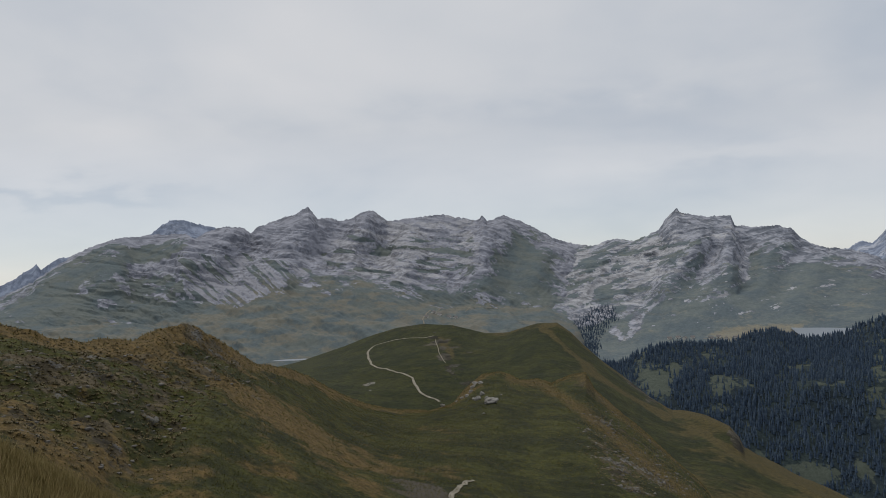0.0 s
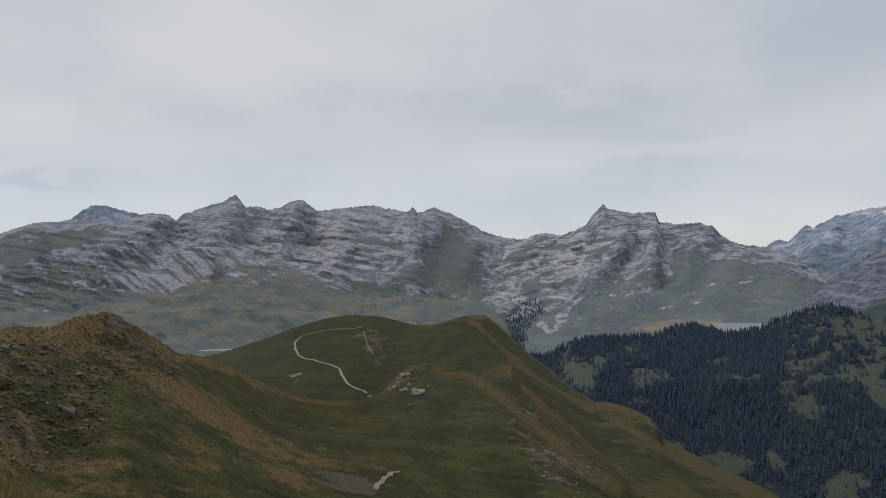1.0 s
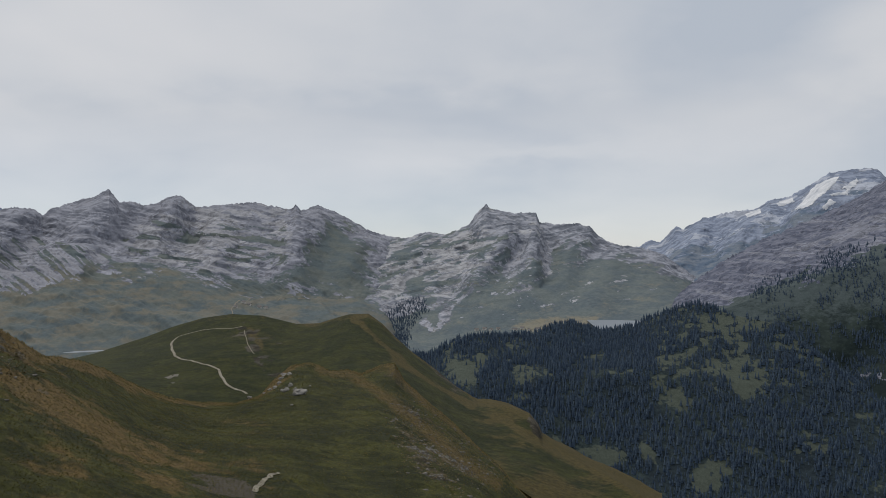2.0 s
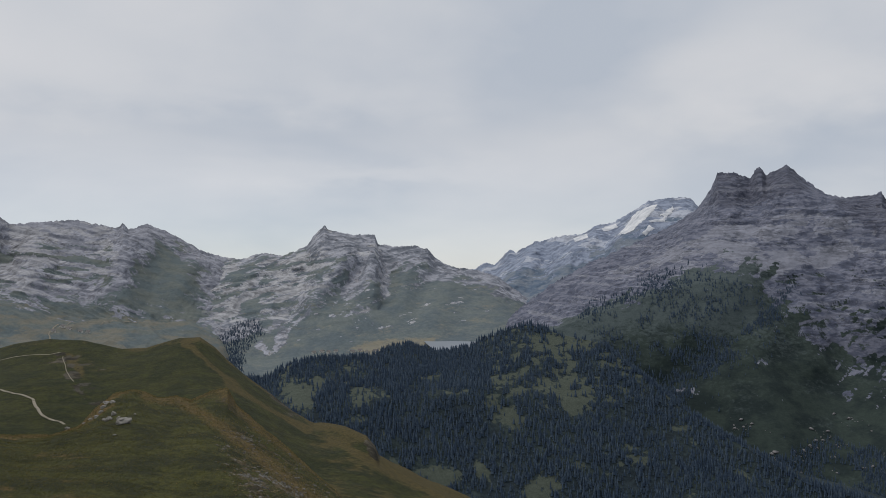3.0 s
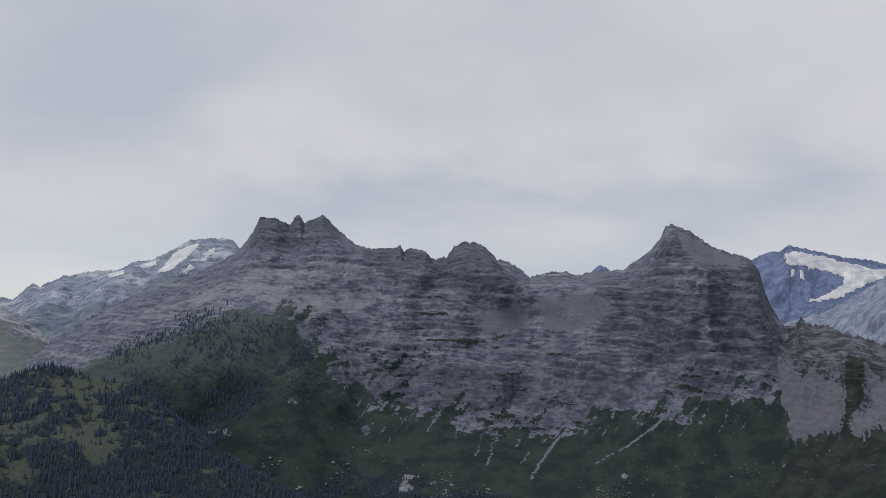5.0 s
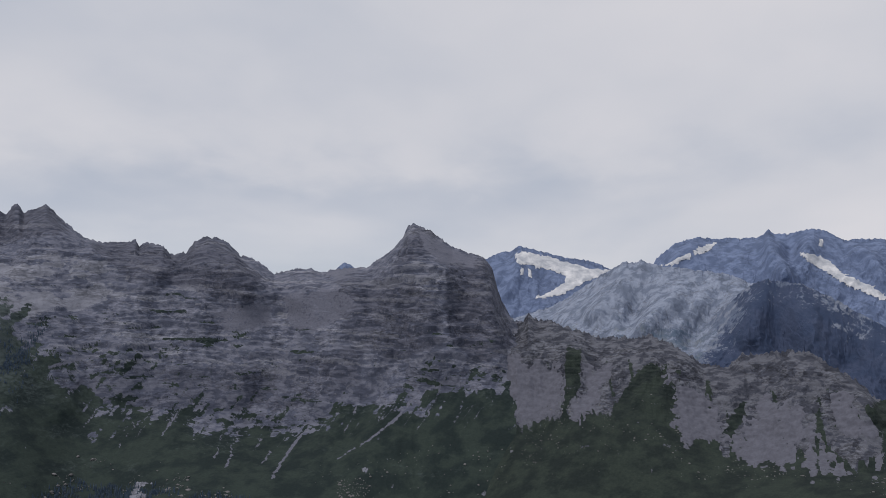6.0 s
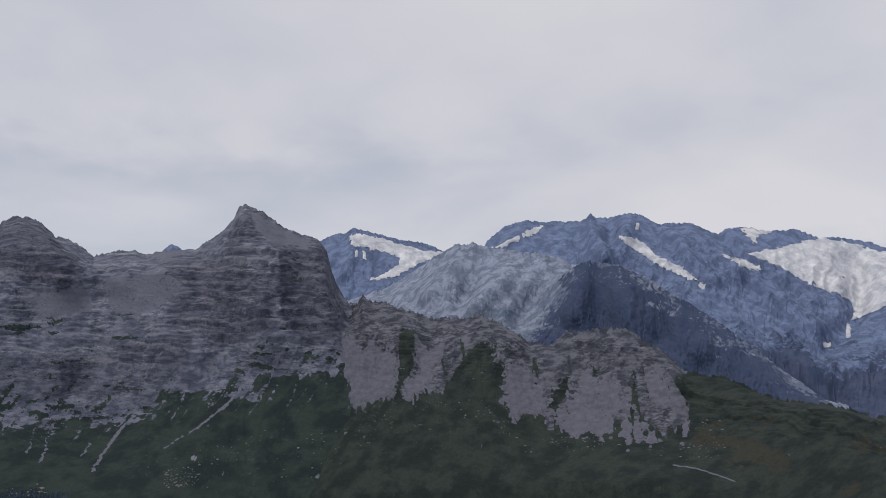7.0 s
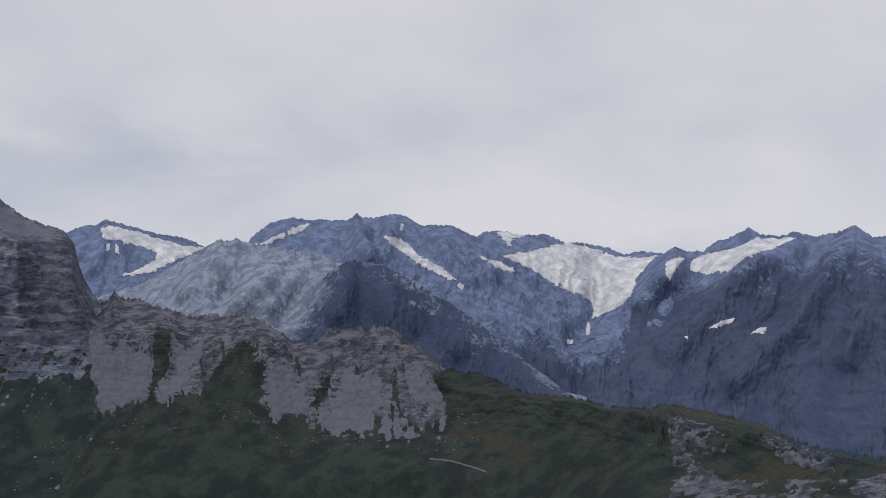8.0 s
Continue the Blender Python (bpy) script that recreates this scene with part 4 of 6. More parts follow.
def limestone_range():
    az = spread(-33, 11.4, 0.055)
    g = Slope([behind(RANGE_CREST, 500, 160), RANGE_CREST, RANGE_MID, RANGE_FOOT, ALP_FRONT, behind(ALP_FRONT, -300, 120)], az, [6, 60, 80, 90, 8], 1, 1, 0.5, (0, 3.0), 90)
    g.ribs([(70, 90, [(-8.85, 4.32), (-9.52, 2.77), (-10.41, 1.31), (-10.99, 0.21)]), (-60, 70, [(-6.84, 3.37), (-7.18, 1.95), (-7.67, 0.66)]), (60, 70, [(-4.68, 3.91), (-5.36, 2.84), (-6.52, 1.74)]),
            (55, 60, [(-12.90, 3.04), (-14.19, 1.79), (-15.28, 0.72)]), (45, 60, [(-14.33, 3.15), (-15.95, 1.84), (-16.69, 0.41)]), (-35, 50, [(-12.59, 2.66), (-13.13, 1.21), (-14.24, -0.04)]),
            (50, 70, [(-16.63, 2.51), (-17.01, 1.14), (-17.12, -0.48)]), (40, 70, [(-2.19, 1.79), (-2.41, 0.85), (-2.63, -0.08)]), (-45, 70, [(-3.47, 3.15), (-3.89, 1.85), (-4.69, 0.37)]),
            (70, 90, [(4.17, 3.30), (3.28, 1.60), (2.65, -0.27), (2.42, -1.39)]), (35, 60, [(2.70, 3.28), (2.83, 1.62), (2.48, 0.12)]),
            (40, 60, [(7.59, 1.51), (6.80, 0.34), (6.20, -0.76)]), (45, 80, [(-21.04, 1.97), (-21.41, 0.57), (-21.60, -0.83)]), (-25, 50, [(-19.38, 2.10), (-19.42, 0.50), (-19.62, -0.92)])], 1.2)
    dome = g.inside([(-27.39, -1.25), (-25.55, -0.15), (-22.20, 1.64), (-19.04, 2.13), (-16.63, 2.36), (-16.47, 1.85), (-18.04, 1.35), (-20.75, 0.62), (-23.38, -0.75), (-24.67, -2.07), (-27.42, -2.42)], 20, 25, 70)
    green = g.inside([(4.64, 2.76), (6.13, 2.25), (7.56, 0.69), (7.65, -1.75), (5.38, -2.80), (0.49, -2.76), (-1.94, -1.80), (-0.97, -1.08), (2.06, -1.00), (3.63, 0.83)], 60, 70, 80)
    roll = fbm(g.arc / 130 + g.e * 0.9, g.d / 240, 0 * g.z, 4, 0.5) + 0.45 * fbm(g.arc / 45 + g.e * 1.4, g.d / 90, 0 * g.z + 4, 4, 0.5, True)
    g.ribs([(16, 26, [(-0.09, -2.89), (1.05, -2.66), (2.37, -2.78), (3.30, -3.04)])], 1.0)
    g.push(22 * roll * smooth(g.S, 2.5, 3.0) * smooth(g.S, 4.0, 3.7) * smooth(g.A, 9, 4), 0.85)
    crags(g, [5, 5, 26, 14, 4, 5], 110, 0.9, 17.0, 1.0, 0.22, 0.3, np.clip(0.85 * green + 0.6 * dome, 0, 0.9))
    x, y, z = g.x, g.y, g.z
    n = fbm(x / 120, y / 120, z / 40, 6, 0.62)
    streak = fbm(g.arc / 30 + z / 22, z / 160 - g.arc / 200, 0 * z, 5, 0.6)
    fine = fbm(x / 24, y / 24, z / 12, 4, 0.65)
    up = g.e * g.reach * math.pi / 180
    grass = smooth(g.S + 0.7 * n + 0.5 * streak + 0.3 * fine + 0.25 * smooth(g.A, -7, -11), 2.6, 3.1)
    grass = np.maximum(grass, smooth(g.A, -14, -22) * smooth(g.S, 1.05, 1.3) * smooth(n + 0.3 * streak, -0.25, 0.15) * 0.75)
    grass = np.maximum(grass, dome * (0.92 + 0.5 * fine + 0.4 * streak))
    grass = np.maximum(grass, green * (0.9 + 0.4 * fine + 0.4 * n))
    pale = g.inside([(-3.47, 3.04), (-0.05, 3.46), (2.01, 2.97), (2.33, 1.26), (1.71, -0.23), (-2.48, -1.22), (-5.46, -0.36), (-7.30, 0.46), (-3.90, 1.47)], 15, 30, 90) * smooth(n + 0.4 * streak + 0.5 * fine, -0.2, 0.3)
    pale = np.maximum(pale, 0.45 * smooth(n + 0.5 * streak, 0.2, 0.45) * smooth(g.S, 2.9, 2.5) * smooth(g.A, -13, -7))
    stripes = g.inside([(-17.35, 1.33), (-12.77, 1.38), (-8.43, 0.12), (-11.76, -1.24), (-13.59, -2.08), (-16.73, -1.40)], 14, 20, 60)
    tan = (0.42 + 0.9 * fbm(g.arc / 70 + up / 22, up / 16 - g.arc / 90, 0 * z, 6, 0.62)) * smooth(g.S, 2.7, 3.1)
    # tilted slabs with dark grassy seams between them, and level pale karst ledges
    seam = fbm((g.arc + 1.05 * up) / 13 + 0.6 * n, (g.arc - up) / 130, 0 * z, 4, 0.55)
    ledge = fbm(g.arc / 60 + 0.5 * n, (up + 0.12 * g.arc) / 13, 0 * z, 5, 0.58)
    karst = g.inside([(-6.6, 2.6), (-3.3, 3.4), (2.2, 3.3), (2.6, 0.4), (0.6, -0.5), (-2.2, -1.0), (-6.2, -0.4), (-8.2, 0.6)], 30, 40, 80)
    foot = g.inside([(-24.5, -0.6), (-17.0, 0.4), (-13.2, -0.3), (-12.6, -1.9), (-17.0, -2.6), (-24.0, -2.9)], 30, 40, 80)
    grass = np.maximum(grass * (1 - 0.85 * karst), karst * smooth(ledge, -0.02, -0.2) * 0.9 * smooth(g.S, 1.35, 1.9))
    grass = np.maximum(grass, foot * smooth(ledge + 0.5 * streak, 0.05, -0.1) * 0.85)
    pale = np.maximum(pale, karst * smooth(ledge, 0.05, 0.2))
    grass = np.where(stripes > 0.5, smooth(seam, 0.02, -0.15), grass)
    cover = (grass, stripes * smooth(seam, 0.05, 0.2) * 0.8, pale, tan)
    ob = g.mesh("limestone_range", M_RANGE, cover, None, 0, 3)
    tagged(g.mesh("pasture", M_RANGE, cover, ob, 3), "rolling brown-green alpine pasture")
    tagged(ob, "jagged grey limestone range above brown-green alpine pastures", "mountain")
    return g


def back_peaks():
    az = spread(-33, -9, 0.08)
    foot = behind(BACK_CREST, -500, 330)
    g = Slope([behind(BACK_CREST, 300, 200), BACK_CREST, foot], az, [4, 60])
    crags(g, [5, 4, 16], 150)
    ob = g.mesh("distant_peak", M_GREY, (0 * g.x, 0 * g.x, 0 * g.x))
    tagged(ob, "pale hazy grey peak behind the limestone range", "mountain")
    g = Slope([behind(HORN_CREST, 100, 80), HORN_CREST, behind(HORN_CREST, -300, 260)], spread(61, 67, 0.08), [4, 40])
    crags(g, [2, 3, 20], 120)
    tagged(g.mesh("distant_peak", M_FAR, (0 * g.x, 0 * g.x, 0 * g.x)), "small hazy blue-grey peak far behind the saddle", "mountain")


def table_mountain():
    az = spread(5.4, 34, 0.055)
    g = Slope([behind(TABLE_CREST, 500, 160), TABLE_CREST, TABLE_MID, TABLE_FOOT, TABLE_BASE, behind(TABLE_BASE, -200, 150)], az, [6, 60, 90, 40, 6], 1, 1, 0.5, (2.0, 0))
    g.ribs([(60, 60, [(16.78, 1.28), (15.70, 0.38), (14.77, -0.68), (14.20, -1.76)]), (50, 50, [(18.60, 1.17), (18.27, -0.07), (18.74, -1.17)]), (-50, 45, [(17.51, 0.67), (16.88, -0.57), (16.15, -1.45)]),
            (-40, 50, [(14.30, 0.80), (13.89, -0.65), (12.76, -2.08)]), (45, 60, [(15.35, 3.17), (14.52, 1.89), (13.23, 0.84)]), (-35, 40, [(19.17, 1.14), (19.61, -0.48), (19.33, -1.54)]),
            (40, 70, [(22.17, 1.61), (21.13, 0.17), (20.40, -1.57)]), (35, 80, [(24.04, 0.41), (23.34, -1.30), (22.63, -3.02)]), (30, 60, [(11.27, 1.37), (10.31, 0.21), (8.78, -1.22)])], 0.9)
    calm = np.clip(0.75 * smooth(g.A, 19.0, 21.0) * smooth(g.S, 1.15, 1.5) + 0.7 * smooth(g.S, 2.1, 2.7), 0, 0.85)
    crags(g, [5, 5, 22, 5, 2, 5], 100, 0.9, 17.0, 1.0, -0.15, 0.3, calm)
    x, y, z = g.x, g.y, g.z
    n = fbm(x / 110, y / 110, z / 34, 6, 0.64)
    streak = fbm(g.arc / 26 - z / 20, z / 120 + g.arc / 160, 0 * z, 5, 0.6)
    fine = fbm(x / 22, y / 22, z / 11, 4, 0.65)
    grass = smooth(g.S + 0.7 * n + 0.5 * streak + 0.45 * fine + 0.55 * smooth(g.A, 18.2, 20), 1.8, 2.75)
    pale = g.inside([(6.60, -0.03), (8.13, 1.04), (11.08, 1.37), (13.98, 1.62), (15.20, 1.06), (14.79, -0.31), (12.40, -2.07), (7.97, -3.06)], 15, 30, 80) * smooth(n + 0.5 * streak, -0.15, 0.2)
    pale = np.maximum(pale, 0.8 * smooth(n + 0.5 * streak + 0.5 * fine, 0.22, 0.5) * smooth(g.S, 3.0, 2.6) * (0.35 + 0.65 * smooth(g.A, 22, 19)))
    up = g.e * g.reach * math.pi / 180
    ledge = fbm(g.arc / 48 + 0.5 * n, (up - 0.22 * g.arc) / 12, 0 * z, 5, 0.6)
    karst = g.inside([(6.3, 0.6), (11.0, 1.3), (14.6, 1.9), (16.0, 0.8), (15.4, -1.0), (13.6, -2.4), (10.5, -3.2), (6.5, -2.4)], 40, 50, 80)
    grass = np.maximum(grass * (1 - 0.8 * karst), karst * smooth(ledge, 0.02, -0.1) * 0.85)
    pale = np.maximum(pale * (1 - 0.5 * karst), karst * smooth(ledge, 0.03, 0.15))
    thrown = g.inside([(12.0, -1.5), (16.0, -0.5), (25.5, 0.3), (26.5, -2.5), (20.0, -4.0), (13.0, -4.0)], 40, 50, 80)
    pale = np.maximum(pale, 0.7 * thrown * smooth(ledge + 0.5 * fine, 0.38, 0.5))
    grass = np.where(thrown * smooth(ledge + 0.5 * fine, 0.38, 0.5) > 0.5, 0.2, grass)
    slab = np.zeros_like(x)
    for o in ([(18.85, 1.69), (19.45, 1.49), (19.79, -0.13), (19.47, -1.54), (19.13, -1.43), (18.80, 0.26)], [(17.08, 0.15), (17.95, 0.48), (17.57, -0.59), (16.67, -1.46), (16.15, -1.45)], [(13.53, -0.64), (14.62, -0.12), (14.97, -0.32), (14.23, -1.03)],
              [(7.98, -2.88), (10.92, -2.77), (11.26, -3.52), (9.41, -4.21), (8.29, -4.56)], [(12.34, -3.54), (13.25, -3.38), (12.66, -4.65), (11.74, -5.18), (12.03, -4.27)], [(10.68, -4.43), (11.24, -4.07), (11.93, -4.82), (11.56, -5.18)]):
        slab = np.maximum(slab, g.inside(o, 10, 14, 22) * (0.8 + 0.5 * fine))
    cap = g.inside([(14.16, 1.84), (14.73, 2.69), (15.35, 3.24), (17.18, 2.64), (18.65, 2.60), (18.78, 1.52), (16.79, 1.43), (15.03, 1.21)], 6, 6, 40)
    meadow = g.inside([(12.26, -5.66), (14.43, -4.86), (17.23, -4.64), (18.59, -4.80), (18.92, -5.08), (15.09, -5.95), (12.57, -6.83)], 8, 8, 40)
    grass = np.clip(grass * (1 - slab) * (1 - 0.9 * cap) + meadow, 0, 1)
    straw = g.inside([(16.54, -4.78), (18.95, -4.20), (22.58, -4.13), (22.56, -4.75), (18.57, -5.26)], 8, 10, 40) * 0.35
    cover = (grass, slab * 0.55, np.maximum(pale, cap * 0.35), np.maximum(straw * 2, 0.2 + 0.35 * fbm(g.arc / 90, z / 14, 0 * z, 5, 0.65)))
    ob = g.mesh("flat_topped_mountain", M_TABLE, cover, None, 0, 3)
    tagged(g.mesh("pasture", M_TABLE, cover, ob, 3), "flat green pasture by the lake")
    tagged(ob, "flat-topped pale limestone mountain with a knob on its shoulder", "mountain")
    return g


def snowy_ridge():
    az = spread(23, 44, 0.065)
    g = Slope([behind(SNOW_CREST, 400, 150), SNOW_CREST, SNOW_MID, SNOW_FOOT], az, [5, 60, 80], 1, 1, 0.4)
    g.ribs([(50, 70, [(37.57, 4.63), (36.35, 3.07), (34.83, 1.97)]), (40, 60, [(33.34, 3.04), (32.19, 1.62), (30.66, 0.13)]), (-30, 50, [(35.23, 3.47), (34.08, 1.98), (32.17, 0.11)]), (45, 60, [(29.17, 2.03), (28.77, 0.52), (27.63, -0.97)])])
    crags(g, [5, 4, 20, 12], 90)
    n = fbm(g.x / 110, g.y / 110, g.z / 40, 6, 0.62)
    grass = smooth(g.S + 0.8 * n, 1.7, 2.3)
    ob = g.mesh("snow_streaked_ridge", M_GREY, (grass, 0 * g.x, smooth(n, 0.05, 0.3)))
    tagged(ob, "hazy blue-grey rocky ridge with small snowfields", "mountain")
    for o in ([(35.34, 3.16), (35.99, 3.98), (36.93, 4.34), (37.34, 4.41), (36.92, 3.89), (36.16, 3.15), (35.40, 2.56), (34.76, 2.49)], [(37.48, 3.73), (38.24, 4.24), (38.42, 4.01), (37.78, 3.50)], [(36.27, 2.55), (36.72, 3.07), (37.10, 2.87), (36.53, 2.39)],
              [(36.73, 3.37), (37.85, 3.57), (37.77, 3.35), (36.91, 3.22)], [(31.82, 2.31), (32.76, 2.60), (32.88, 2.37), (32.00, 2.08)], [(33.71, 2.92), (34.66, 3.25), (34.77, 3.02), (34.01, 2.73)]):
        g.patch("snowfield", g.inside(o, 8, 7, 30), M_SNOW, ob, 2.5, "patch of old snow")
    return g


def great_wall():
    crest = WALL_CREST + WALL_CREST_EAST
    g = Slope([behind(crest, 400, 200), crest, WALL_MID, WALL_FOOT, WALL_BASE, behind(WALL_BASE, -400, 250)], spread(24.5, 77.6, 0.06), [6, 80, 130, 90, 8], 1, 1, 0.6, (0, 2.6), 45)
    g.ribs([(90, 110, [(68.25, 6.00), (68.61, 3.74), (69.31, 0.73), (69.90, -2.27)]), (60, 45, [(72.81, 3.84), (73.15, 1.50), (73.54, -0.75), (73.84, -2.98)]), (-45, 40, [(71.27, 2.25), (71.39, -0.01), (71.97, -3.00)]),
            (-60, 70, [(65.07, 3.03), (65.36, 1.07), (66.70, -1.54)]), (45, 60, [(67.03, 2.97), (66.68, 0.71), (66.33, -1.54)]), (55, 70, [(63.28, 2.93), (64.04, 1.44), (64.81, -0.05)]), (-50, 70, [(59.59, 2.58), (59.08, 0.65), (57.87, -1.56)]),
            (70, 80, [(54.79, 4.90), (55.61, 3.17), (56.90, 1.54)]), (60, 35, [(56.50, 3.19), (56.64, 2.09), (57.09, 1.00)]), (-50, 50, [(57.93, 3.40), (58.87, 2.12), (59.26, 0.65)]), (50, 50, [(51.74, 4.52), (52.13, 3.09), (51.14, 2.00)]),
            (-40, 45, [(52.97, 3.76), (53.17, 2.76), (53.90, 1.32)]), (80, 90, [(45.17, 6.48), (45.89, 4.70), (47.61, 3.20)]), (70, 70, [(41.23, 6.25), (40.65, 4.49), (38.95, 2.66)]), (-55, 45, [(43.04, 5.71), (43.37, 4.05), (42.25, 2.22)]),
            (60, 70, [(45.43, -0.40), (46.10, -2.59), (46.56, -5.46)]), (-50, 70, [(45.07, -0.94), (42.52, -3.32), (38.82, -6.27), (35.06, -8.84)]), (50, 90, [(50.65, 2.04), (49.59, -0.44), (49.21, -2.58)]), (40, 60, [(54.55, 1.25), (54.17, -1.17), (53.81, -3.24)]),
            (50, 60, [(57.48, -0.10), (57.17, -2.29), (56.88, -4.81)]), (-40, 50, [(60.37, -0.08), (59.69, -2.29), (58.67, -5.19)]), (45, 60, [(63.35, -1.55), (63.01, -3.40), (61.94, -5.59)]), (-40, 45, [(67.09, -3.02), (65.63, -5.24), (63.82, -8.13)]), (40, 60, [(50.20, -0.15), (49.94, -2.25), (49.70, -4.68)])], 0.5)
    slabs = [(34.43, 0.09), (38.95, 2.28), (42.64, 3.33), (47.27, 3.57), (50.68, 3.29), (50.65, 2.04), (47.90, 0.66), (44.37, -0.39), (40.76, 0.02)]
    pans = ([(68.32, 6.00), (70.80, 4.51), (72.70, 3.84), (72.32, 3.20), (70.05, 3.37), (68.71, 4.50)], [(59.61, 1.39), (63.29, 1.99), (64.80, 0.70), (61.86, -1.19), (60.02, -0.82)], [(55.15, 0.43), (58.90, 0.83), (59.30, -0.83), (56.08, -1.20)], [(62.87, 4.80), (64.75, 4.45), (64.77, 2.95), (63.29, 2.18), (61.79, 2.91)])
    calm = np.clip(sum(g.inside(o, 15, 15, 50) for o in pans) + 0.6 * g.inside(slabs, 20, 30, 70), 0, 1)
    crags(g, [4, 4.0, 17, 8, 1, 3], 85, 0.95, 16.0, 1.5, 0.05, 0.3, 0.85 * calm)
    x, y, z = g.x, g.y, g.z
    n = fbm(x / 90, y / 90, z / 36, 6, 0.62)
    finger = fbm(g.arc / 22 - z / 26, z / 150, 0 * z, 5, 0.62)
    fine = fbm(x / 18, y / 18, z / 9, 4, 0.65)
    left = smooth(g.A, 47, 44)
    band = fbm(g.arc / 110, (z + 0.08 * g.arc) / 9, 0 * z, 5, 0.62)
    up = g.e * g.reach * math.pi / 180
    trickle = fbm(g.arc / 9 - up / 13 + 0.8 * n, up / 70, 0 * z, 4, 0.6)
    grass = smooth(g.S + 0.4 * n + 0.25 * finger + 0.2 * trickle + 0.2 * left + 0.2 * fine, 2.84, 3.14)
    ledge = smooth(n + 0.5 * finger, 0.22, 0.4) * smooth(g.S, 2.1, 2.5) * 0.35
    grass = np.maximum(grass, ledge * smooth(g.A, 44, 50))
    mixed = g.inside([(45.42, -0.95), (48.20, -1.86), (50.90, -2.04), (50.52, -3.98), (48.12, -5.44), (45.69, -5.48)], 30, 25, 50) + g.inside([(47.65, -1.89), (51.28, -2.26), (53.64, -1.56), (54.20, -2.99), (49.33, -3.64)], 14, 14, 40)
    grass = np.maximum(grass, mixed * (0.22 + 0.7 * fine + 0.5 * finger))
    grass = np.clip(grass + 0.3 * fine * smooth(g.S, 2.6, 2.8) * smooth(g.S, 3.4, 3.1), 0, 1)
    pale = g.inside(slabs, 15, 30, 70) * smooth(n, -0.3, 0.15)
    pale = np.maximum(pale, 0.6 * smooth(band + 0.4 * n, 0.08, 0.35) * smooth(g.S, 3.0, 2.7))
    step = fbm(g.arc / 75 + 0.4 * n, (up + 0.03 * g.arc) / 11, 0 * z, 5, 0.6)
    rows = smooth(g.S, 1.7, 2.0) * smooth(g.A, 41, 46)
    pale = np.maximum(pale, 0.45 * rows * smooth(step, 0.1, 0.3) * smooth(g.S, 3.1, 2.8))
    grass = np.maximum(grass, 0.7 * rows * smooth(step + 0.5 * n, -0.34, -0.46) * smooth(g.S, 1.9, 2.4))
    scree = np.zeros_like(x)
    for w, p in ((8, [(68.61, -4.94), (67.58, -6.26), (66.77, -7.13), (65.30, -8.14), (63.40, -9.26)]), (9, [(56.94, -7.48), (56.68, -8.35), (56.36, -9.59)]), (9, [(61.42, -7.20), (60.19, -8.78), (59.14, -10.37)]), (10, [(59.04, -8.76), (58.58, -9.38)]), (6, [(64.88, -5.24), (64.35, -6.51), (63.63, -7.77)]),
                 (6, [(55.96, -7.63), (55.58, -9.01)]), (6, [(52.76, -6.67), (52.38, -7.52)]), (5, [(61.93, -5.22), (63.37, -3.03), (64.83, -1.55)]), (7, [(56.45, -1.93), (57.19, -3.02), (58.60, -1.93)]), (6, [(48.63, -5.78), (47.75, -6.86)]), (7, [(53.42, -6.00), (52.42, -7.41)]),
                 (5, [(50.79, -6.77), (49.76, -8.20)]), (5, [(70.47, -3.75), (69.74, -5.60), (68.63, -7.42)]), (10, [(45.81, -3.23), (48.64, -2.42), (49.60, -1.90)]), (9, [(60.40, -1.56), (59.71, -3.39)]), (5, [(66.74, -5.24), (66.02, -6.88)]), (5, [(54.47, -6.54), (54.01, -8.26)])):
        scree = np.maximum(scree, 0.9 * smooth(g.near(p, w * 0.85, 10.0) * (0.85 + 0.9 * fine + 0.7 * finger), 0.2, 0.8))
    for o in pans:
        scree = np.maximum(scree, g.inside(o, 10, 14, 40) * 0.75)
    scree = np.maximum(scree, 0.62 * smooth(trickle, 0.3, 0.45) * smooth(g.S, 2.6, 2.9) * smooth(g.S, 3.6, 3.2) * smooth(g.A, 47, 51))
    bare = smooth(n + 0.7 * finger, 0.45, 0.6) * smooth(g.S, 3.2, 3.6) * 0.9
    grass = np.clip(grass - bare, 0, 1)
    # the alpha term pales the left slope's grass: haze put into its colour
    cover = (grass, scree * 0.8, np.maximum(pale, bare), 0.62 * smooth(g.A, 47.5, 42) * smooth(g.S, 3.55, 3.1) + 0.12 + 0.45 * fbm(x / 120, y / 120, z / 30, 5, 0.6))
    # shade of the towers, the dome and the faces of the pyramid, put into the rock colour
    cliff_shade = 0.25 * n
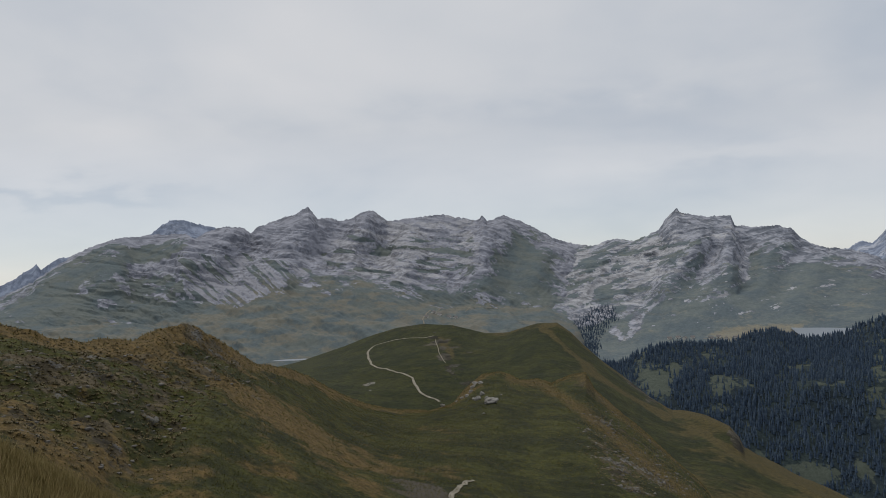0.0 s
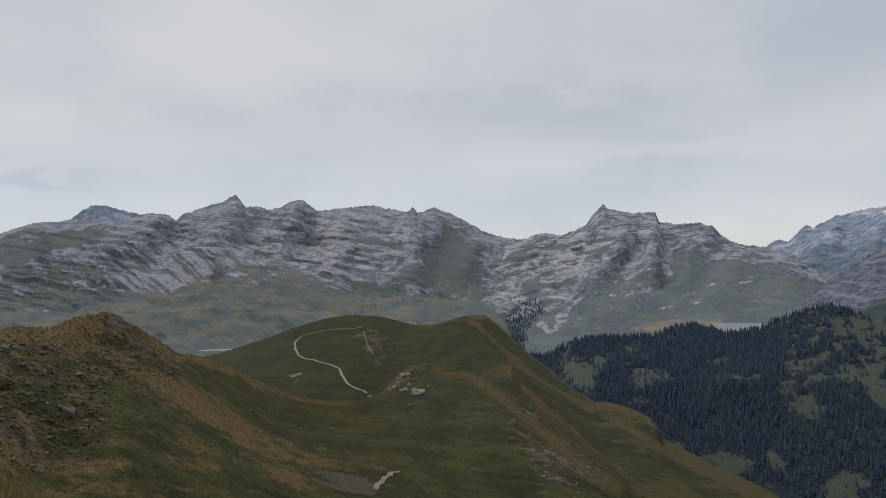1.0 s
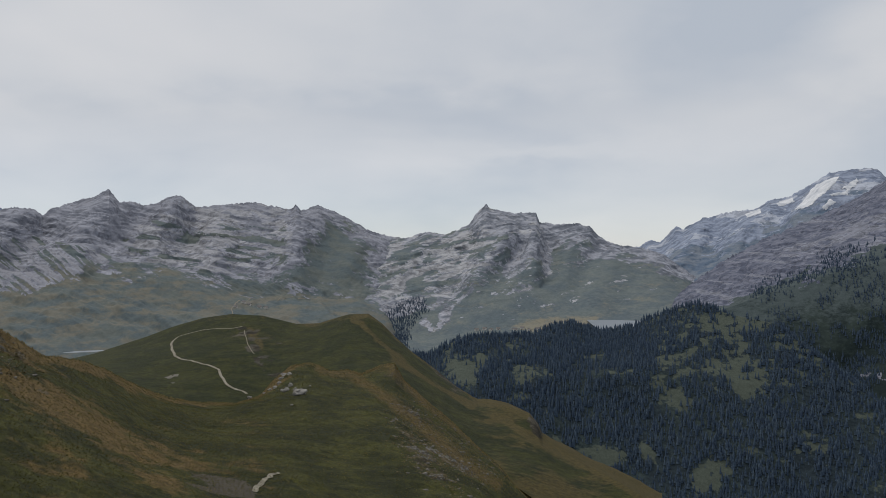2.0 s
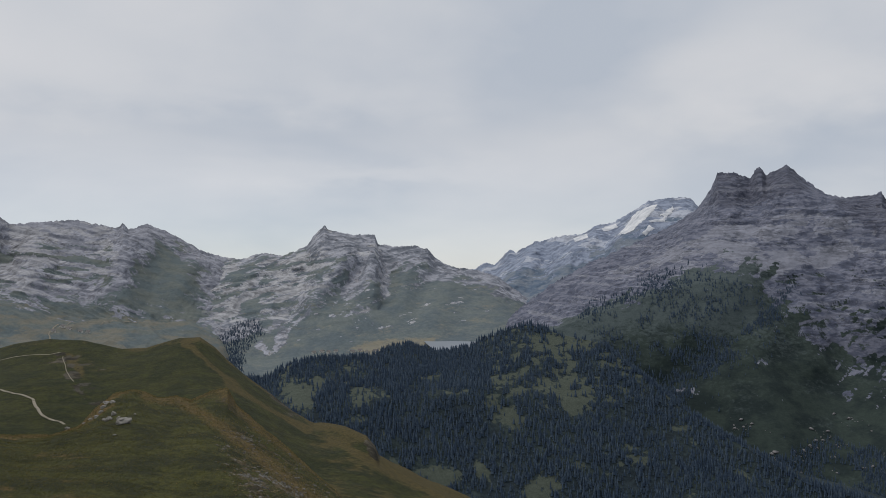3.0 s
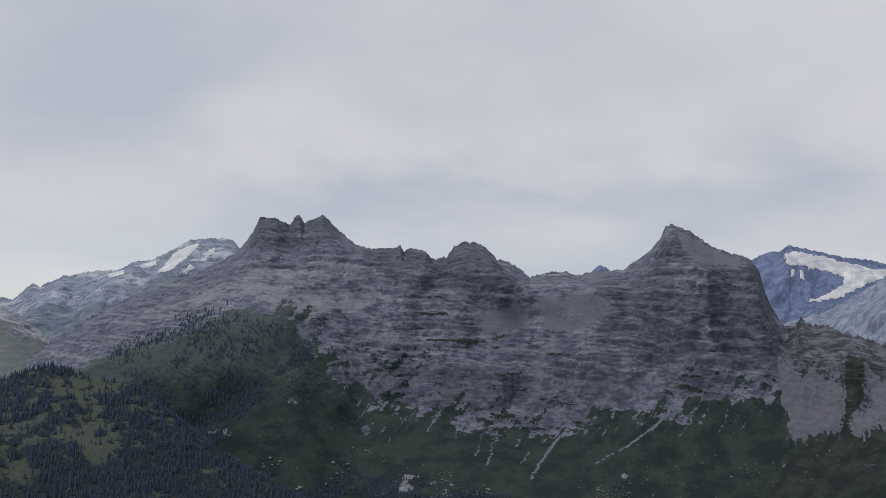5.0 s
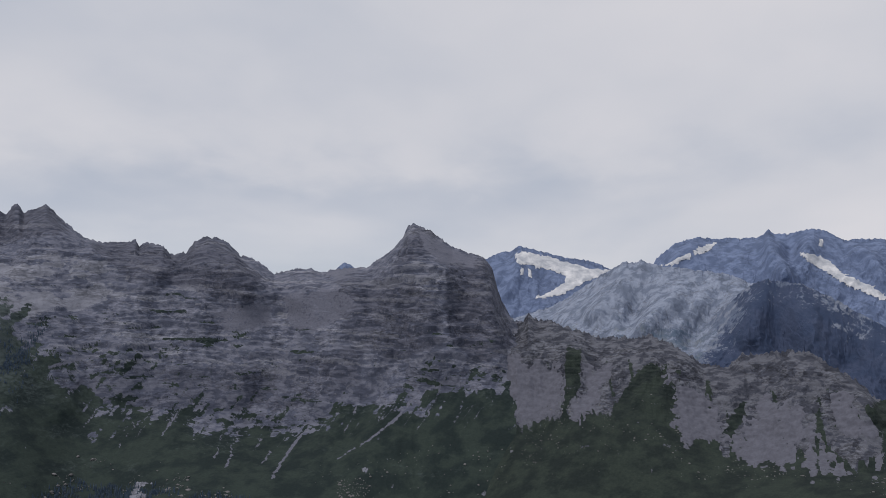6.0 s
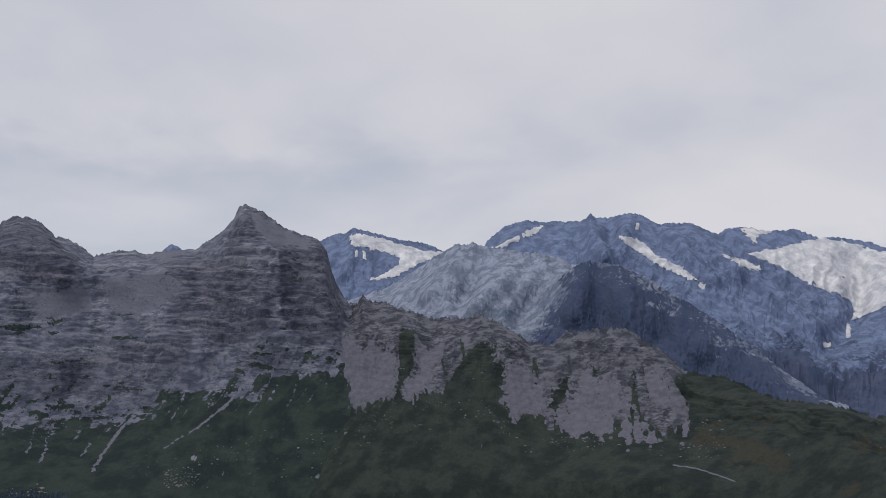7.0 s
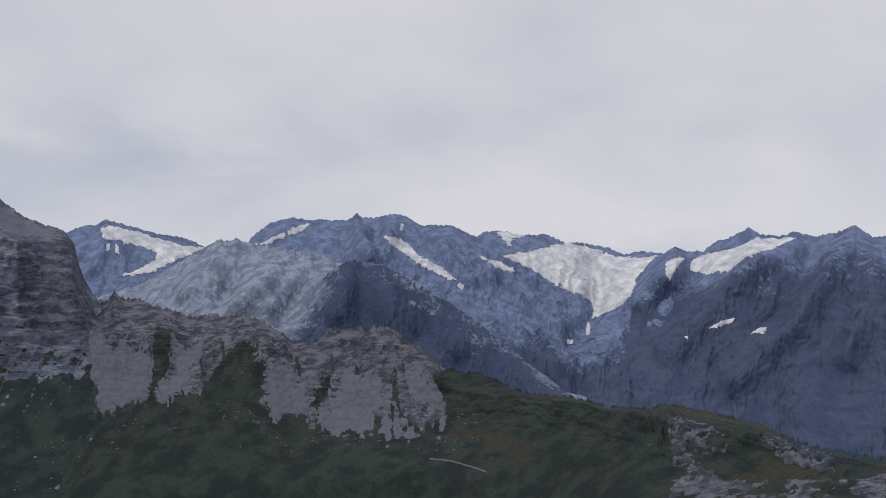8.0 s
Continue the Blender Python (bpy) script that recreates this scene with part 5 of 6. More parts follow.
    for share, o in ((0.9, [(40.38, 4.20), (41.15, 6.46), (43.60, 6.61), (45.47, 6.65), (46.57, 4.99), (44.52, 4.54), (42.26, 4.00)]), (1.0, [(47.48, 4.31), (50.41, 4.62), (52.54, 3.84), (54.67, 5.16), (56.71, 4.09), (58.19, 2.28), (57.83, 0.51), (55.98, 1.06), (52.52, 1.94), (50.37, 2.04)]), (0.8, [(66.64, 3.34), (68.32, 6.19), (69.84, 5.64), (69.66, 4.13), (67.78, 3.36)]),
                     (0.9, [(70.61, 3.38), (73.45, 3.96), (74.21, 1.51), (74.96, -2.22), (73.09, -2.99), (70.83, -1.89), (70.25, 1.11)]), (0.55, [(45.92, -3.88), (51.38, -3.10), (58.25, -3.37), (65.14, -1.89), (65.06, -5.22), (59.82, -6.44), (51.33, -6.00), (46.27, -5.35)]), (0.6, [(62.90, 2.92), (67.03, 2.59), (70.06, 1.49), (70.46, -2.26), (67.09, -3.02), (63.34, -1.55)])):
        cliff_shade = np.maximum(cliff_shade, share * g.inside(o, 12, 22, 40) + 0.15 * n)
    ob = g.mesh("great_limestone_wall", M_WALL, cover, None, 0, 3, cliff_shade)
    tagged(g.mesh("grassy_foot", M_WALL, cover, ob, 3), "steep dark green slope with pale scree streaks")
    tagged(ob, "long dark limestone wall with towers and a pyramid peak above green slopes", "mountain")
    g.bare = bare
    return g


def scree_ridge():
    g = Slope([behind(RIDGE_CREST, 200, 200), RIDGE_CREST, RIDGE_CLIFF, RIDGE_SCREE, RIDGE_BASE, behind(RIDGE_BASE, -200, 200)], spread(71.5, 128, 0.06), [6, 60, 80, 80, 6], 1, 1, 0.4, (4.5, 0), 60)
    g.ribs([(18, 30, [(75.89, 0.17), (76.08, -1.47), (76.26, -2.95)]), (25, 40, [(83.74, -1.32), (83.54, -2.84), (83.69, -5.00)]), (-18, 30, [(80.50, -1.43), (80.12, -3.27), (79.74, -5.09)]), (25, 45, [(92.22, -2.24), (91.85, -4.04), (91.49, -5.76)]),
            (15, 26, [(89.59, -2.50), (88.88, -4.48), (88.17, -6.25)]), (-14, 28, [(87.03, -3.13), (86.66, -4.91)]), (14, 24, [(93.80, -2.61), (93.91, -4.64), (93.69, -6.99)]), (10, 30, [(79.40, -1.44), (78.84, -3.29)]), (-10, 30, [(77.56, -0.53), (77.74, -2.93), (77.36, -5.14)])], 0.7)
    crags(g, [5, 5, 16, 2.0, 1, 5], 50, 0.7, 10.0, 2.6, 0.05, 0.4)
    rills = fbm(g.arc / 13 + 0.2 * g.e, g.e * 0.5, 0 * g.z, 4, 0.6, True)
    g.push(g.level([0, 1.5, 5, 1.6, 0, 0]) * rills * smooth(g.A, 98, 96.5), 0.2)
    x, y, z = g.x, g.y, g.z
    n = fbm(x / 50, y / 50, z / 24, 6, 0.62)
    fine = fbm(x / 12, y / 12, z / 9, 4, 0.65)
    finger = fbm(g.arc / 12 + 0.15 * z / 12, z / 120, 0 * z, 5, 0.62)
    up = g.e * g.reach * math.pi / 180
    streaks = fbm(g.arc / 8 + 0.9 * n, up / 40, 0 * z, 4, 0.6)
    scree, turf, fans = np.zeros_like(x), np.zeros_like(x), []
    for o in ([(74.77, -2.52), (76.82, -3.02), (77.92, -3.37), (78.28, -4.76), (77.73, -6.40), (76.44, -6.97), (74.77, -6.64), (73.85, -6.83), (73.10, -7.67), (71.99, -7.47), (71.53, -5.95), (72.35, -4.84), (73.47, -3.54)], [(79.57, -3.20), (81.39, -3.32), (80.47, -5.08), (80.02, -6.71), (79.01, -6.63), (78.46, -5.92), (79.38, -4.74)],
              [(84.78, -3.18), (85.63, -4.58), (87.00, -5.07), (88.19, -5.49), (87.88, -7.23), (86.61, -7.88), (85.75, -7.92), (85.50, -6.36), (85.10, -4.96)], [(88.49, -7.44), (90.02, -5.55), (91.51, -4.80), (92.94, -5.42), (93.32, -7.01), (92.15, -7.75), (91.91, -8.70), (90.12, -8.88), (88.53, -8.74), (88.07, -7.98)],
              [(92.88, -8.04), (93.83, -7.58), (94.65, -8.41), (95.23, -9.37), (93.32, -9.39)], [(94.14, -4.36), (95.61, -4.63), (96.18, -5.86), (97.10, -7.03), (96.44, -7.31), (94.94, -6.85), (94.34, -5.96)], [(96.94, -7.61), (97.50, -8.15), (97.51, -9.06), (96.76, -8.88)]):
        fans.append(smooth(g.inside(o, 22, 20, 24) + 0.6 * streaks + 0.4 * fine, 0.3, 0.75))
        scree = np.maximum(scree, fans[-1])
    for o in ([(83.72, -2.84), (84.70, -3.36), (85.28, -4.95), (85.42, -6.88), (83.65, -8.53), (81.53, -7.91), (81.18, -6.67), (81.73, -5.23), (82.46, -3.95)], [(78.48, -1.74), (79.32, -2.18), (79.20, -4.74), (78.28, -6.03), (78.06, -5.13)], [(88.09, -7.12), (88.85, -5.88), (89.71, -4.80), (89.45, -5.85), (88.65, -7.44)],
              [(93.69, -4.65), (94.01, -6.64), (93.67, -7.82), (93.24, -7.35)], [(96.20, -5.20), (97.11, -4.82), (97.30, -6.44), (96.75, -6.80)]):
        turf = np.maximum(turf, smooth(g.inside(o, 12, 7, 12) - 0.35 * streaks + 0.3 * fine, 0.3, 0.7))
    grass = np.maximum(smooth(g.S + 0.15 * n + 0.25 * finger, 2.75, 2.95), turf * 0.95)
    grass = np.maximum(grass, smooth(finger + 0.3 * fine, 0.32, 0.45) * smooth(g.S, 1.6, 2.0) * 0.8)
    grass = np.where(scree > 0.5, np.minimum(grass, smooth(fine + 0.4 * finger, 0.35, 0.5)), grass)
    meadow = smooth(g.A, 96.6, 97.6)
    crag = np.zeros_like(x)
    for o in ([(111.41, -7.94), (112.11, -7.45), (114.85, -8.37), (115.00, -9.39), (112.08, -10.24), (111.57, -9.40)], [(111.91, -9.73), (113.12, -10.18), (114.81, -11.27), (118.77, -10.82), (121.29, -10.77), (123.95, -10.20), (123.92, -11.79), (111.36, -12.84)], [(117.02, -8.25), (118.81, -8.48), (121.01, -8.83), (121.30, -10.28), (118.78, -10.15), (117.17, -9.43)]):
        crag = np.maximum(crag, g.inside(o, 4, 9, 18))
    crag = crag * smooth(fine + n, -0.25, 0.15)
    grass = np.maximum(grass, meadow) * (1 - crag)
    stones = smooth(fine + 0.5 * n, 0.55, 0.68) * smooth(g.S, 2.2, 2.6) * smooth(g.S, 3.7, 3.2)
    scree = np.maximum(scree * (1 - 0.9 * turf) * (1 - grass), stones * 0.8)
    path = g.near([(96.02, -10.57), (97.52, -10.71), (99.01, -11.12), (99.75, -11.36)], 3) * 0.7
    dry = smooth(fbm(x / 120, y / 120, z / 40, 4, 0.6), 0.05, 0.4) * meadow * 0.12
    cover = (np.clip(grass - stones, 0, 1), np.maximum(scree * 0.85, path), crag * 0.15, 0.15 + 4 * dry)
    ob = g.mesh("scree_ridge", M_RIDGE, cover, None, 0, 3)
    tagged(g.mesh("meadow", M_RIDGE, cover, ob, 3), "dark green meadow strewn with pale stones")
    for fan in fans:
        g.patch("scree_fan", np.where(grass > 0.5, 0, fan), M_SCREE, ob, 1.2, "fan of fine grey scree")
    tagged(ob, "low rock ridge with grey scree fans running onto dark green meadow", "mountain")
    return g


def forest_hill():
    g = Slope([behind(FOREST_CREST, 250, 40), FOREST_CREST, FOREST_MID, FOREST_BASE], spread(10, 60, 0.08), [10, 90, 80], 2, 1, 0.4)
    x, y, z = g.x, g.y, g.z
    g.push(g.level([4, 4, 16, 20]) * fbm(x / 160, y / 160, z / 120, 5), 0.7)
    x, y, z = g.x, g.y, g.z
    n = fbm(x / 70, y / 70, z / 40, 5, 0.62)
    open_ground = smooth(n + 0.3 * fbm(x / 22, y / 22, z / 22, 3), 0.3, 0.55) * 0.85
    for o in ([(12.43, -7.14), (14.14, -6.87), (14.84, -7.97), (14.14, -8.63), (13.12, -8.40)], [(17.12, -7.90), (18.55, -7.85), (18.37, -8.41), (17.29, -8.44)], [(27.00, -9.12), (28.12, -9.07), (28.00, -10.16), (27.36, -10.22)], [(30.20, -7.35), (31.34, -6.99), (32.07, -8.46), (31.31, -9.19), (30.57, -8.27)],
              [(27.60, -4.34), (30.61, -4.16), (32.50, -3.95), (34.19, -4.23), (34.37, -4.79), (32.11, -4.96), (29.85, -4.67)], [(20.88, -12.66), (23.81, -12.96), (24.17, -13.67), (21.24, -13.48)], [(24.92, -12.12), (26.41, -12.16), (26.32, -13.57), (25.28, -13.53)], [(26.08, -6.91), (27.21, -6.38), (28.03, -6.76), (27.20, -7.30)],
              [(28.89, -7.33), (30.21, -6.98), (30.01, -7.89), (29.26, -8.14)], [(16.24, -5.71), (17.48, -5.50), (17.30, -5.93), (16.41, -6.19)], [(11.09, -6.03), (13.11, -5.59), (14.14, -5.46), (13.11, -6.05), (11.42, -6.46)], [(19.61, -12.07), (20.52, -12.12), (20.33, -12.81), (19.79, -12.78)],
              [(29.02, -13.28), (30.90, -12.59), (31.26, -13.83), (29.75, -14.23)], [(16.58, -9.29), (17.65, -8.99), (17.47, -9.68)]):
        open_ground = np.maximum(open_ground, g.inside(o, 14, 24, 24) * 0.9)
    for o in ([(12.24, -6.43), (13.55, -6.82), (15.25, -6.66), (15.05, -7.59), (13.91, -8.67), (13.16, -8.47)], [(17.12, -7.61), (18.82, -7.56), (18.63, -8.18), (17.30, -8.47)], [(27.00, -8.95), (28.10, -8.86), (28.30, -10.12), (27.35, -10.24)], [(30.47, -6.65), (31.36, -6.46), (32.22, -8.41), (31.86, -9.20), (30.62, -8.99), (31.51, -8.43)],
              [(21.39, -12.90), (23.26, -12.53), (24.55, -13.57), (22.50, -14.13)], [(26.12, -6.70), (27.95, -6.40), (27.76, -7.24), (26.29, -7.25)], [(28.03, -13.65), (29.49, -12.91), (30.53, -15.10), (28.37, -15.20)], [(28.52, -4.49), (31.05, -3.74), (33.16, -4.09), (32.09, -4.82), (29.60, -5.21)]):
        open_ground = np.maximum(open_ground, g.inside(o, 10, 30, 16) * 0.95)
    # lighter pasture with scattered trees below the lake and on the upper slope
    thin = g.inside([(22.5, -5.2), (26.0, -4.2), (31.0, -3.6), (36.0, -4.2), (38.5, -6.5), (35.0, -8.6), (31.5, -9.6), (29.5, -8.3), (25.5, -6.6)], 30, 40, 60)
    g.thin = thin * smooth(fbm(x / 20, y / 20, z / 14, 4, 0.6), 0.0, 0.2)
    open_ground = np.maximum(open_ground, 0.8 * g.thin)
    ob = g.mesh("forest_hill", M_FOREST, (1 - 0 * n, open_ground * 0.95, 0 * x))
    tagged(ob, "valley slope covered in dark conifer forest with small clearings", "hill")
    g.open_ground = open_ground
    return g


def far_mountain(name, label, lines, a, b, counts, amps, size, material, green, ribs, ice, sink=(0, 0), fade=0.0):
    foot = behind(lines[-1], -250, 320)
    g = Slope([behind(lines[0], 300, 160), *lines, foot], spread(a, b, 0.065), [5, *counts, 10], 1, 1, 0.4, sink[:2], sink[2] if len(sink) > 2 else 110)
    g.ribs(ribs, 1.7)
    crags(g, [2.6 * v if v > 6 else v for v in amps] + [5], size * 1.0, 0.0, 16.0, 1.2, 0.06, 0.15, 0.0, 0.2)
    n = fbm(g.x / 130, g.y / 130, g.z / 60, 6, 0.62)
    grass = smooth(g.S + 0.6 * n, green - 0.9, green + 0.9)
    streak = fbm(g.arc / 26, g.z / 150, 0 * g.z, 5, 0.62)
    # the spur's dark cover, woods and painted shade in one, fades out leftwards
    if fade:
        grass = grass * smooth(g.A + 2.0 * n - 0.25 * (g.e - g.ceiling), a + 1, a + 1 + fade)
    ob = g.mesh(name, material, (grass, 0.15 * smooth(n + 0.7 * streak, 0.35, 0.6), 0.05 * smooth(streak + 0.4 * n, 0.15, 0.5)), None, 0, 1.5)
    g.mesh("lower_flank", material, (grass, 0.15 * smooth(n + 0.7 * streak, 0.35, 0.6), 0.05 * smooth(streak + 0.4 * n, 0.15, 0.5)), ob, 1.5)
    tagged(ob, label, "mountain")
    for part_name, text, outline in ice:
        isle = fbm(g.x / 70, g.y / 70, g.z / 30, 4, 0.55)
        if part_name == "glacier":
            ice_mask = g.inside(outline, 10, 13, 26) - 0.75 * smooth(isle, 0.5, 0.65)
        elif part_name == "snowfield":
            ice_mask = g.inside(outline, 12, 16, 18) - 0.7 * smooth(fbm(g.x / 26, g.y / 26, g.z / 14, 4, 0.6), 0.18, 0.4)
        else:
            ice_mask = g.inside(outline, 7, 8, 40)
        g.patch(part_name, ice_mask, M_SNOW, ob, 4.0, text)
    return g


range_slope = limestone_range()
back_peaks()
table_slope = table_mountain()
snowy_ridge()
wall_slope = great_wall()
ridge_slope = scree_ridge()
forest_slope = forest_hill()

GREY_RIBS = [(50, 60, [(82.08, 3.49), (81.58, 1.94), (80.22, 0.12)]), (-40, 50, [(83.68, 3.37), (83.36, 1.60), (82.32, -0.24)]), (45, 60, [(86.23, 2.97), (85.17, 0.88), (83.40, -0.78)]), (40, 60, [(80.51, 2.65), (79.16, 1.19), (78.16, 0.10)]), (-40, 60, [(88.44, 2.59), (87.73, 0.53), (86.29, -1.33)]), (40, 50, [(89.93, 2.04), (88.84, 0.16)])]
far_mountain("grey_mountain", "broad hazy grey-green mountain across the valley", [GREY_CREST, GREY_FOOT], 70, 107, [130], [5, 4, 12], 100, M_GREY, 1.75, GREY_RIBS, [], (0, 5.0))
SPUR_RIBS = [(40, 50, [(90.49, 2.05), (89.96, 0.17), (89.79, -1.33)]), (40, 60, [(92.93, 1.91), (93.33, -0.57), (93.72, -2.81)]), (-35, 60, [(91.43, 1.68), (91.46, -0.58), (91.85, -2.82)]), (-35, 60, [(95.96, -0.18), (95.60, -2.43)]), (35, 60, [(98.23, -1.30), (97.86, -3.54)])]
far_mountain("dark_spur", "dark hazy blue-grey wooded spur falling to the valley", [[(83.5, 3330, -190), (86.5, 3230, -50), (88.5, 3140, 45), (89.6, 3085, 100)] + SPUR_CREST[3:], SPUR_FOOT], 83.5, 108, [110], [5, 3, 16], 70, M_SPUR, 1.0, SPUR_RIBS, [], (2.5, 2.0), 7.0)
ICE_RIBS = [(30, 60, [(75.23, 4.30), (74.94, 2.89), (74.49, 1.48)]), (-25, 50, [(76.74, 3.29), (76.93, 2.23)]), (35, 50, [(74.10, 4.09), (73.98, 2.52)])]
far_mountain("glaciated_peak", "distant hazy blue-grey peak with a glacier", [ICE_CREST, ICE_FOOT], 68, 84.5, [90], [5, 4, 12], 120, M_FAR, 9, ICE_RIBS,
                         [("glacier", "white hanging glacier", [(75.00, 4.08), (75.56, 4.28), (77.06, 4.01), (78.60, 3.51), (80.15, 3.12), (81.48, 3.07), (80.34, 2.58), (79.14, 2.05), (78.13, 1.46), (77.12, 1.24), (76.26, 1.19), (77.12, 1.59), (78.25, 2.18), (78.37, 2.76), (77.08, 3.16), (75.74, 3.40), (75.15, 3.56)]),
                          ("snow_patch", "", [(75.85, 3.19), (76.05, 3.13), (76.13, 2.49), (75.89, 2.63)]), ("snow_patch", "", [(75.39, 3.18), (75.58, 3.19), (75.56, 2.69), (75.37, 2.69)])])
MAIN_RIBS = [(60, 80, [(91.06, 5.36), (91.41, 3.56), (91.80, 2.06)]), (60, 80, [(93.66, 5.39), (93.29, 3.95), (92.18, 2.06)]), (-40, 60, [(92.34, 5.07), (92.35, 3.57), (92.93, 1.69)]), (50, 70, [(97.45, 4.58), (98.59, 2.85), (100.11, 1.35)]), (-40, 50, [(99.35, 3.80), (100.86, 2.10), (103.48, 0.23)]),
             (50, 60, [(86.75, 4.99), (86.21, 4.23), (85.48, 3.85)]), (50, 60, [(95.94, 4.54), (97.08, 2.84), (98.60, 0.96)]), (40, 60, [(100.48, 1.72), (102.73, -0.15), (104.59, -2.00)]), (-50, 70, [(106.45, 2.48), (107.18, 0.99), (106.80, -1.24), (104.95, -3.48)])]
far_mountain("main_glacier_range", "high hazy blue-grey range around a glacier basin", [MAIN_CREST, MAIN_MID, MAIN_FOOT], 83, 114, [80, 80], [5, 4, 14, 12], 110, M_FAR, 2.9, MAIN_RIBS,
                          [("glacier", "white valley glacier with a grey tongue", [(100.71, 2.78), (102.74, 3.01), (104.42, 3.49), (105.72, 3.52), (106.82, 3.22), (108.28, 2.66), (109.72, 2.57), (110.98, 2.75), (110.44, 2.09), (109.72, 1.36), (109.42, 0.62), (109.20, -0.00), (108.33, -0.67), (107.24, -1.23), (106.65, -1.50), (106.80, -0.68), (106.62, -0.17), (105.34, 0.39), (104.04, 0.94), (103.30, 1.50), (102.36, 2.10), (101.24, 2.48)]),
                           ("snowfield", "sloping white snowfield", [(84.41, 3.31), (85.31, 3.62), (86.21, 4.16), (87.31, 4.62), (88.01, 4.82), (87.53, 4.29), (86.22, 3.82), (85.13, 3.36)]),
                           ("snowfield", "broken band of old snow", [(92.84, 4.06), (93.56, 3.96), (94.50, 3.59), (94.92, 3.02), (95.65, 2.46), (96.78, 1.94), (97.66, 1.15), (98.37, 0.70), (97.09, 1.18), (95.88, 1.78), (94.93, 2.30), (94.17, 2.98), (93.30, 3.54)]),
                           ("snowfield", "", [(99.80, 2.48), (100.67, 2.33), (101.69, 1.76), (101.16, 1.69), (100.26, 2.02)]), ("snowfield", "", [(100.41, 4.33), (101.69, 4.32), (102.36, 4.02), (101.54, 3.84), (101.31, 3.35), (100.97, 3.76)]),
                           ("snow_patch", "", [(94.04, 4.87), (94.27, 4.87), (94.12, 4.34), (93.93, 4.41)]), ("snow_patch", "", [(99.27, 2.78), (99.65, 2.70), (99.96, 2.40), (99.58, 2.48)]), ("snow_patch", "", [(97.92, 0.96), (98.30, 0.77), (98.15, 0.51), (97.85, 0.66)]),
                           ("waterfall", "thin white waterfall below the glacier", [(106.39, -1.61), (106.61, -1.61), (106.54, -2.50), (106.28, -2.50)]), ("snow_patch", "", [(105.07, -2.85), (105.47, -2.77), (105.40, -3.10), (105.10, -3.11)])])
EAST_RIBS = [(60, 70, [(112.04, 3.11), (111.32, 1.36), (109.70, -0.48)]), (-50, 60, [(113.44, 2.44), (112.72, 0.99), (111.48, -0.47)]), (70, 90, [(119.18, 3.96), (117.01, 2.05), (113.92, -1.17), (111.45, -3.37)]), (-50, 80, [(120.29, 3.41), (119.61, 0.98), (117.94, -1.82)]), (70, 90, [(122.51, 4.32), (121.21, 1.67), (118.92, -1.80), (115.56, -5.39)]),
             (50, 70, [(123.55, 3.00), (123.33, -0.38), (122.04, -3.77)]), (40, 70, [(109.70, -1.21), (107.88, -3.43), (106.41, -5.29)])]
far_mountain("eastern_range", "high hazy blue-grey mountain flank east of the glacier", [EAST_CREST, EAST_MID, EAST_FOOT], 104, 128, [80, 110], [5, 4, 14, 14], 120, M_FAR, 1.6, EAST_RIBS,
                          [("glacier", "small hanging glacier", [(111.44, 2.34), (112.22, 2.63), (112.67, 2.52), (112.07, 1.87), (111.71, 1.14), (111.43, 1.43)]), ("glacier", "white glacier under the ridge", [(112.98, 2.37), (114.38, 2.94), (115.68, 3.14), (117.03, 3.79), (118.19, 3.66), (119.40, 3.78), (118.42, 3.24), (117.35, 2.90), (116.35, 2.56), (115.39, 1.74), (113.95, 1.50), (112.91, 1.72)]),
                           ("snow_patch", "", [(114.04, -1.88), (114.77, -1.52), (115.69, -1.22), (115.48, -1.58), (114.52, -1.95)]), ("snow_patch", "", [(116.55, -2.27), (116.95, -1.91), (117.55, -1.79), (117.28, -2.18)]), ("snow_patch", "", [(112.48, -2.52), (112.83, -2.44), (112.76, -2.70)])], (2.5, 0))


# ---- lakes ----
def lake(name, label, outline, level):
    bm = bmesh.new()
    ring = []
    for (a0, d0), (a1, d1) in zip(outline, outline[1:] + outline[:1]):
        for f in np.arange(8) / 8:
            a, d = radians(a0 + f * (a1 - a0)), d0 + f * (d1 - d0)
            ring.append(bm.verts.new((d * math.sin(a), d * math.cos(a), level)))
    bm.faces.new(ring)
    me = bpy.data.meshes.new(name)
    bm.to_mesh(me)
    bm.free()
    me.materials.append(M_WATER)
    return tagged(new(name, me), label, "lake", kind="structure")


lake("water", "calm grey-blue mountain lake between pasture and forest", [(21.9, 2230), (22.15, 2120), (22.5, 2000), (23.2, 1900), (25.5, 1900), (29.0, 2050), (29.5, 2300), (27.0, 2420), (23.5, 2420), (22.3, 2330)], -171)


# ---- parts, and many small things as one mesh ----
def part(name, bm, material, parent, label=""):
    me = bpy.data.meshes.new(name)
    bm.to_mesh(me)
    bm.free()
    me.materials.append(material)
    ob = new(name, me)
    ob.parent = parent
    return tagged(ob, label)


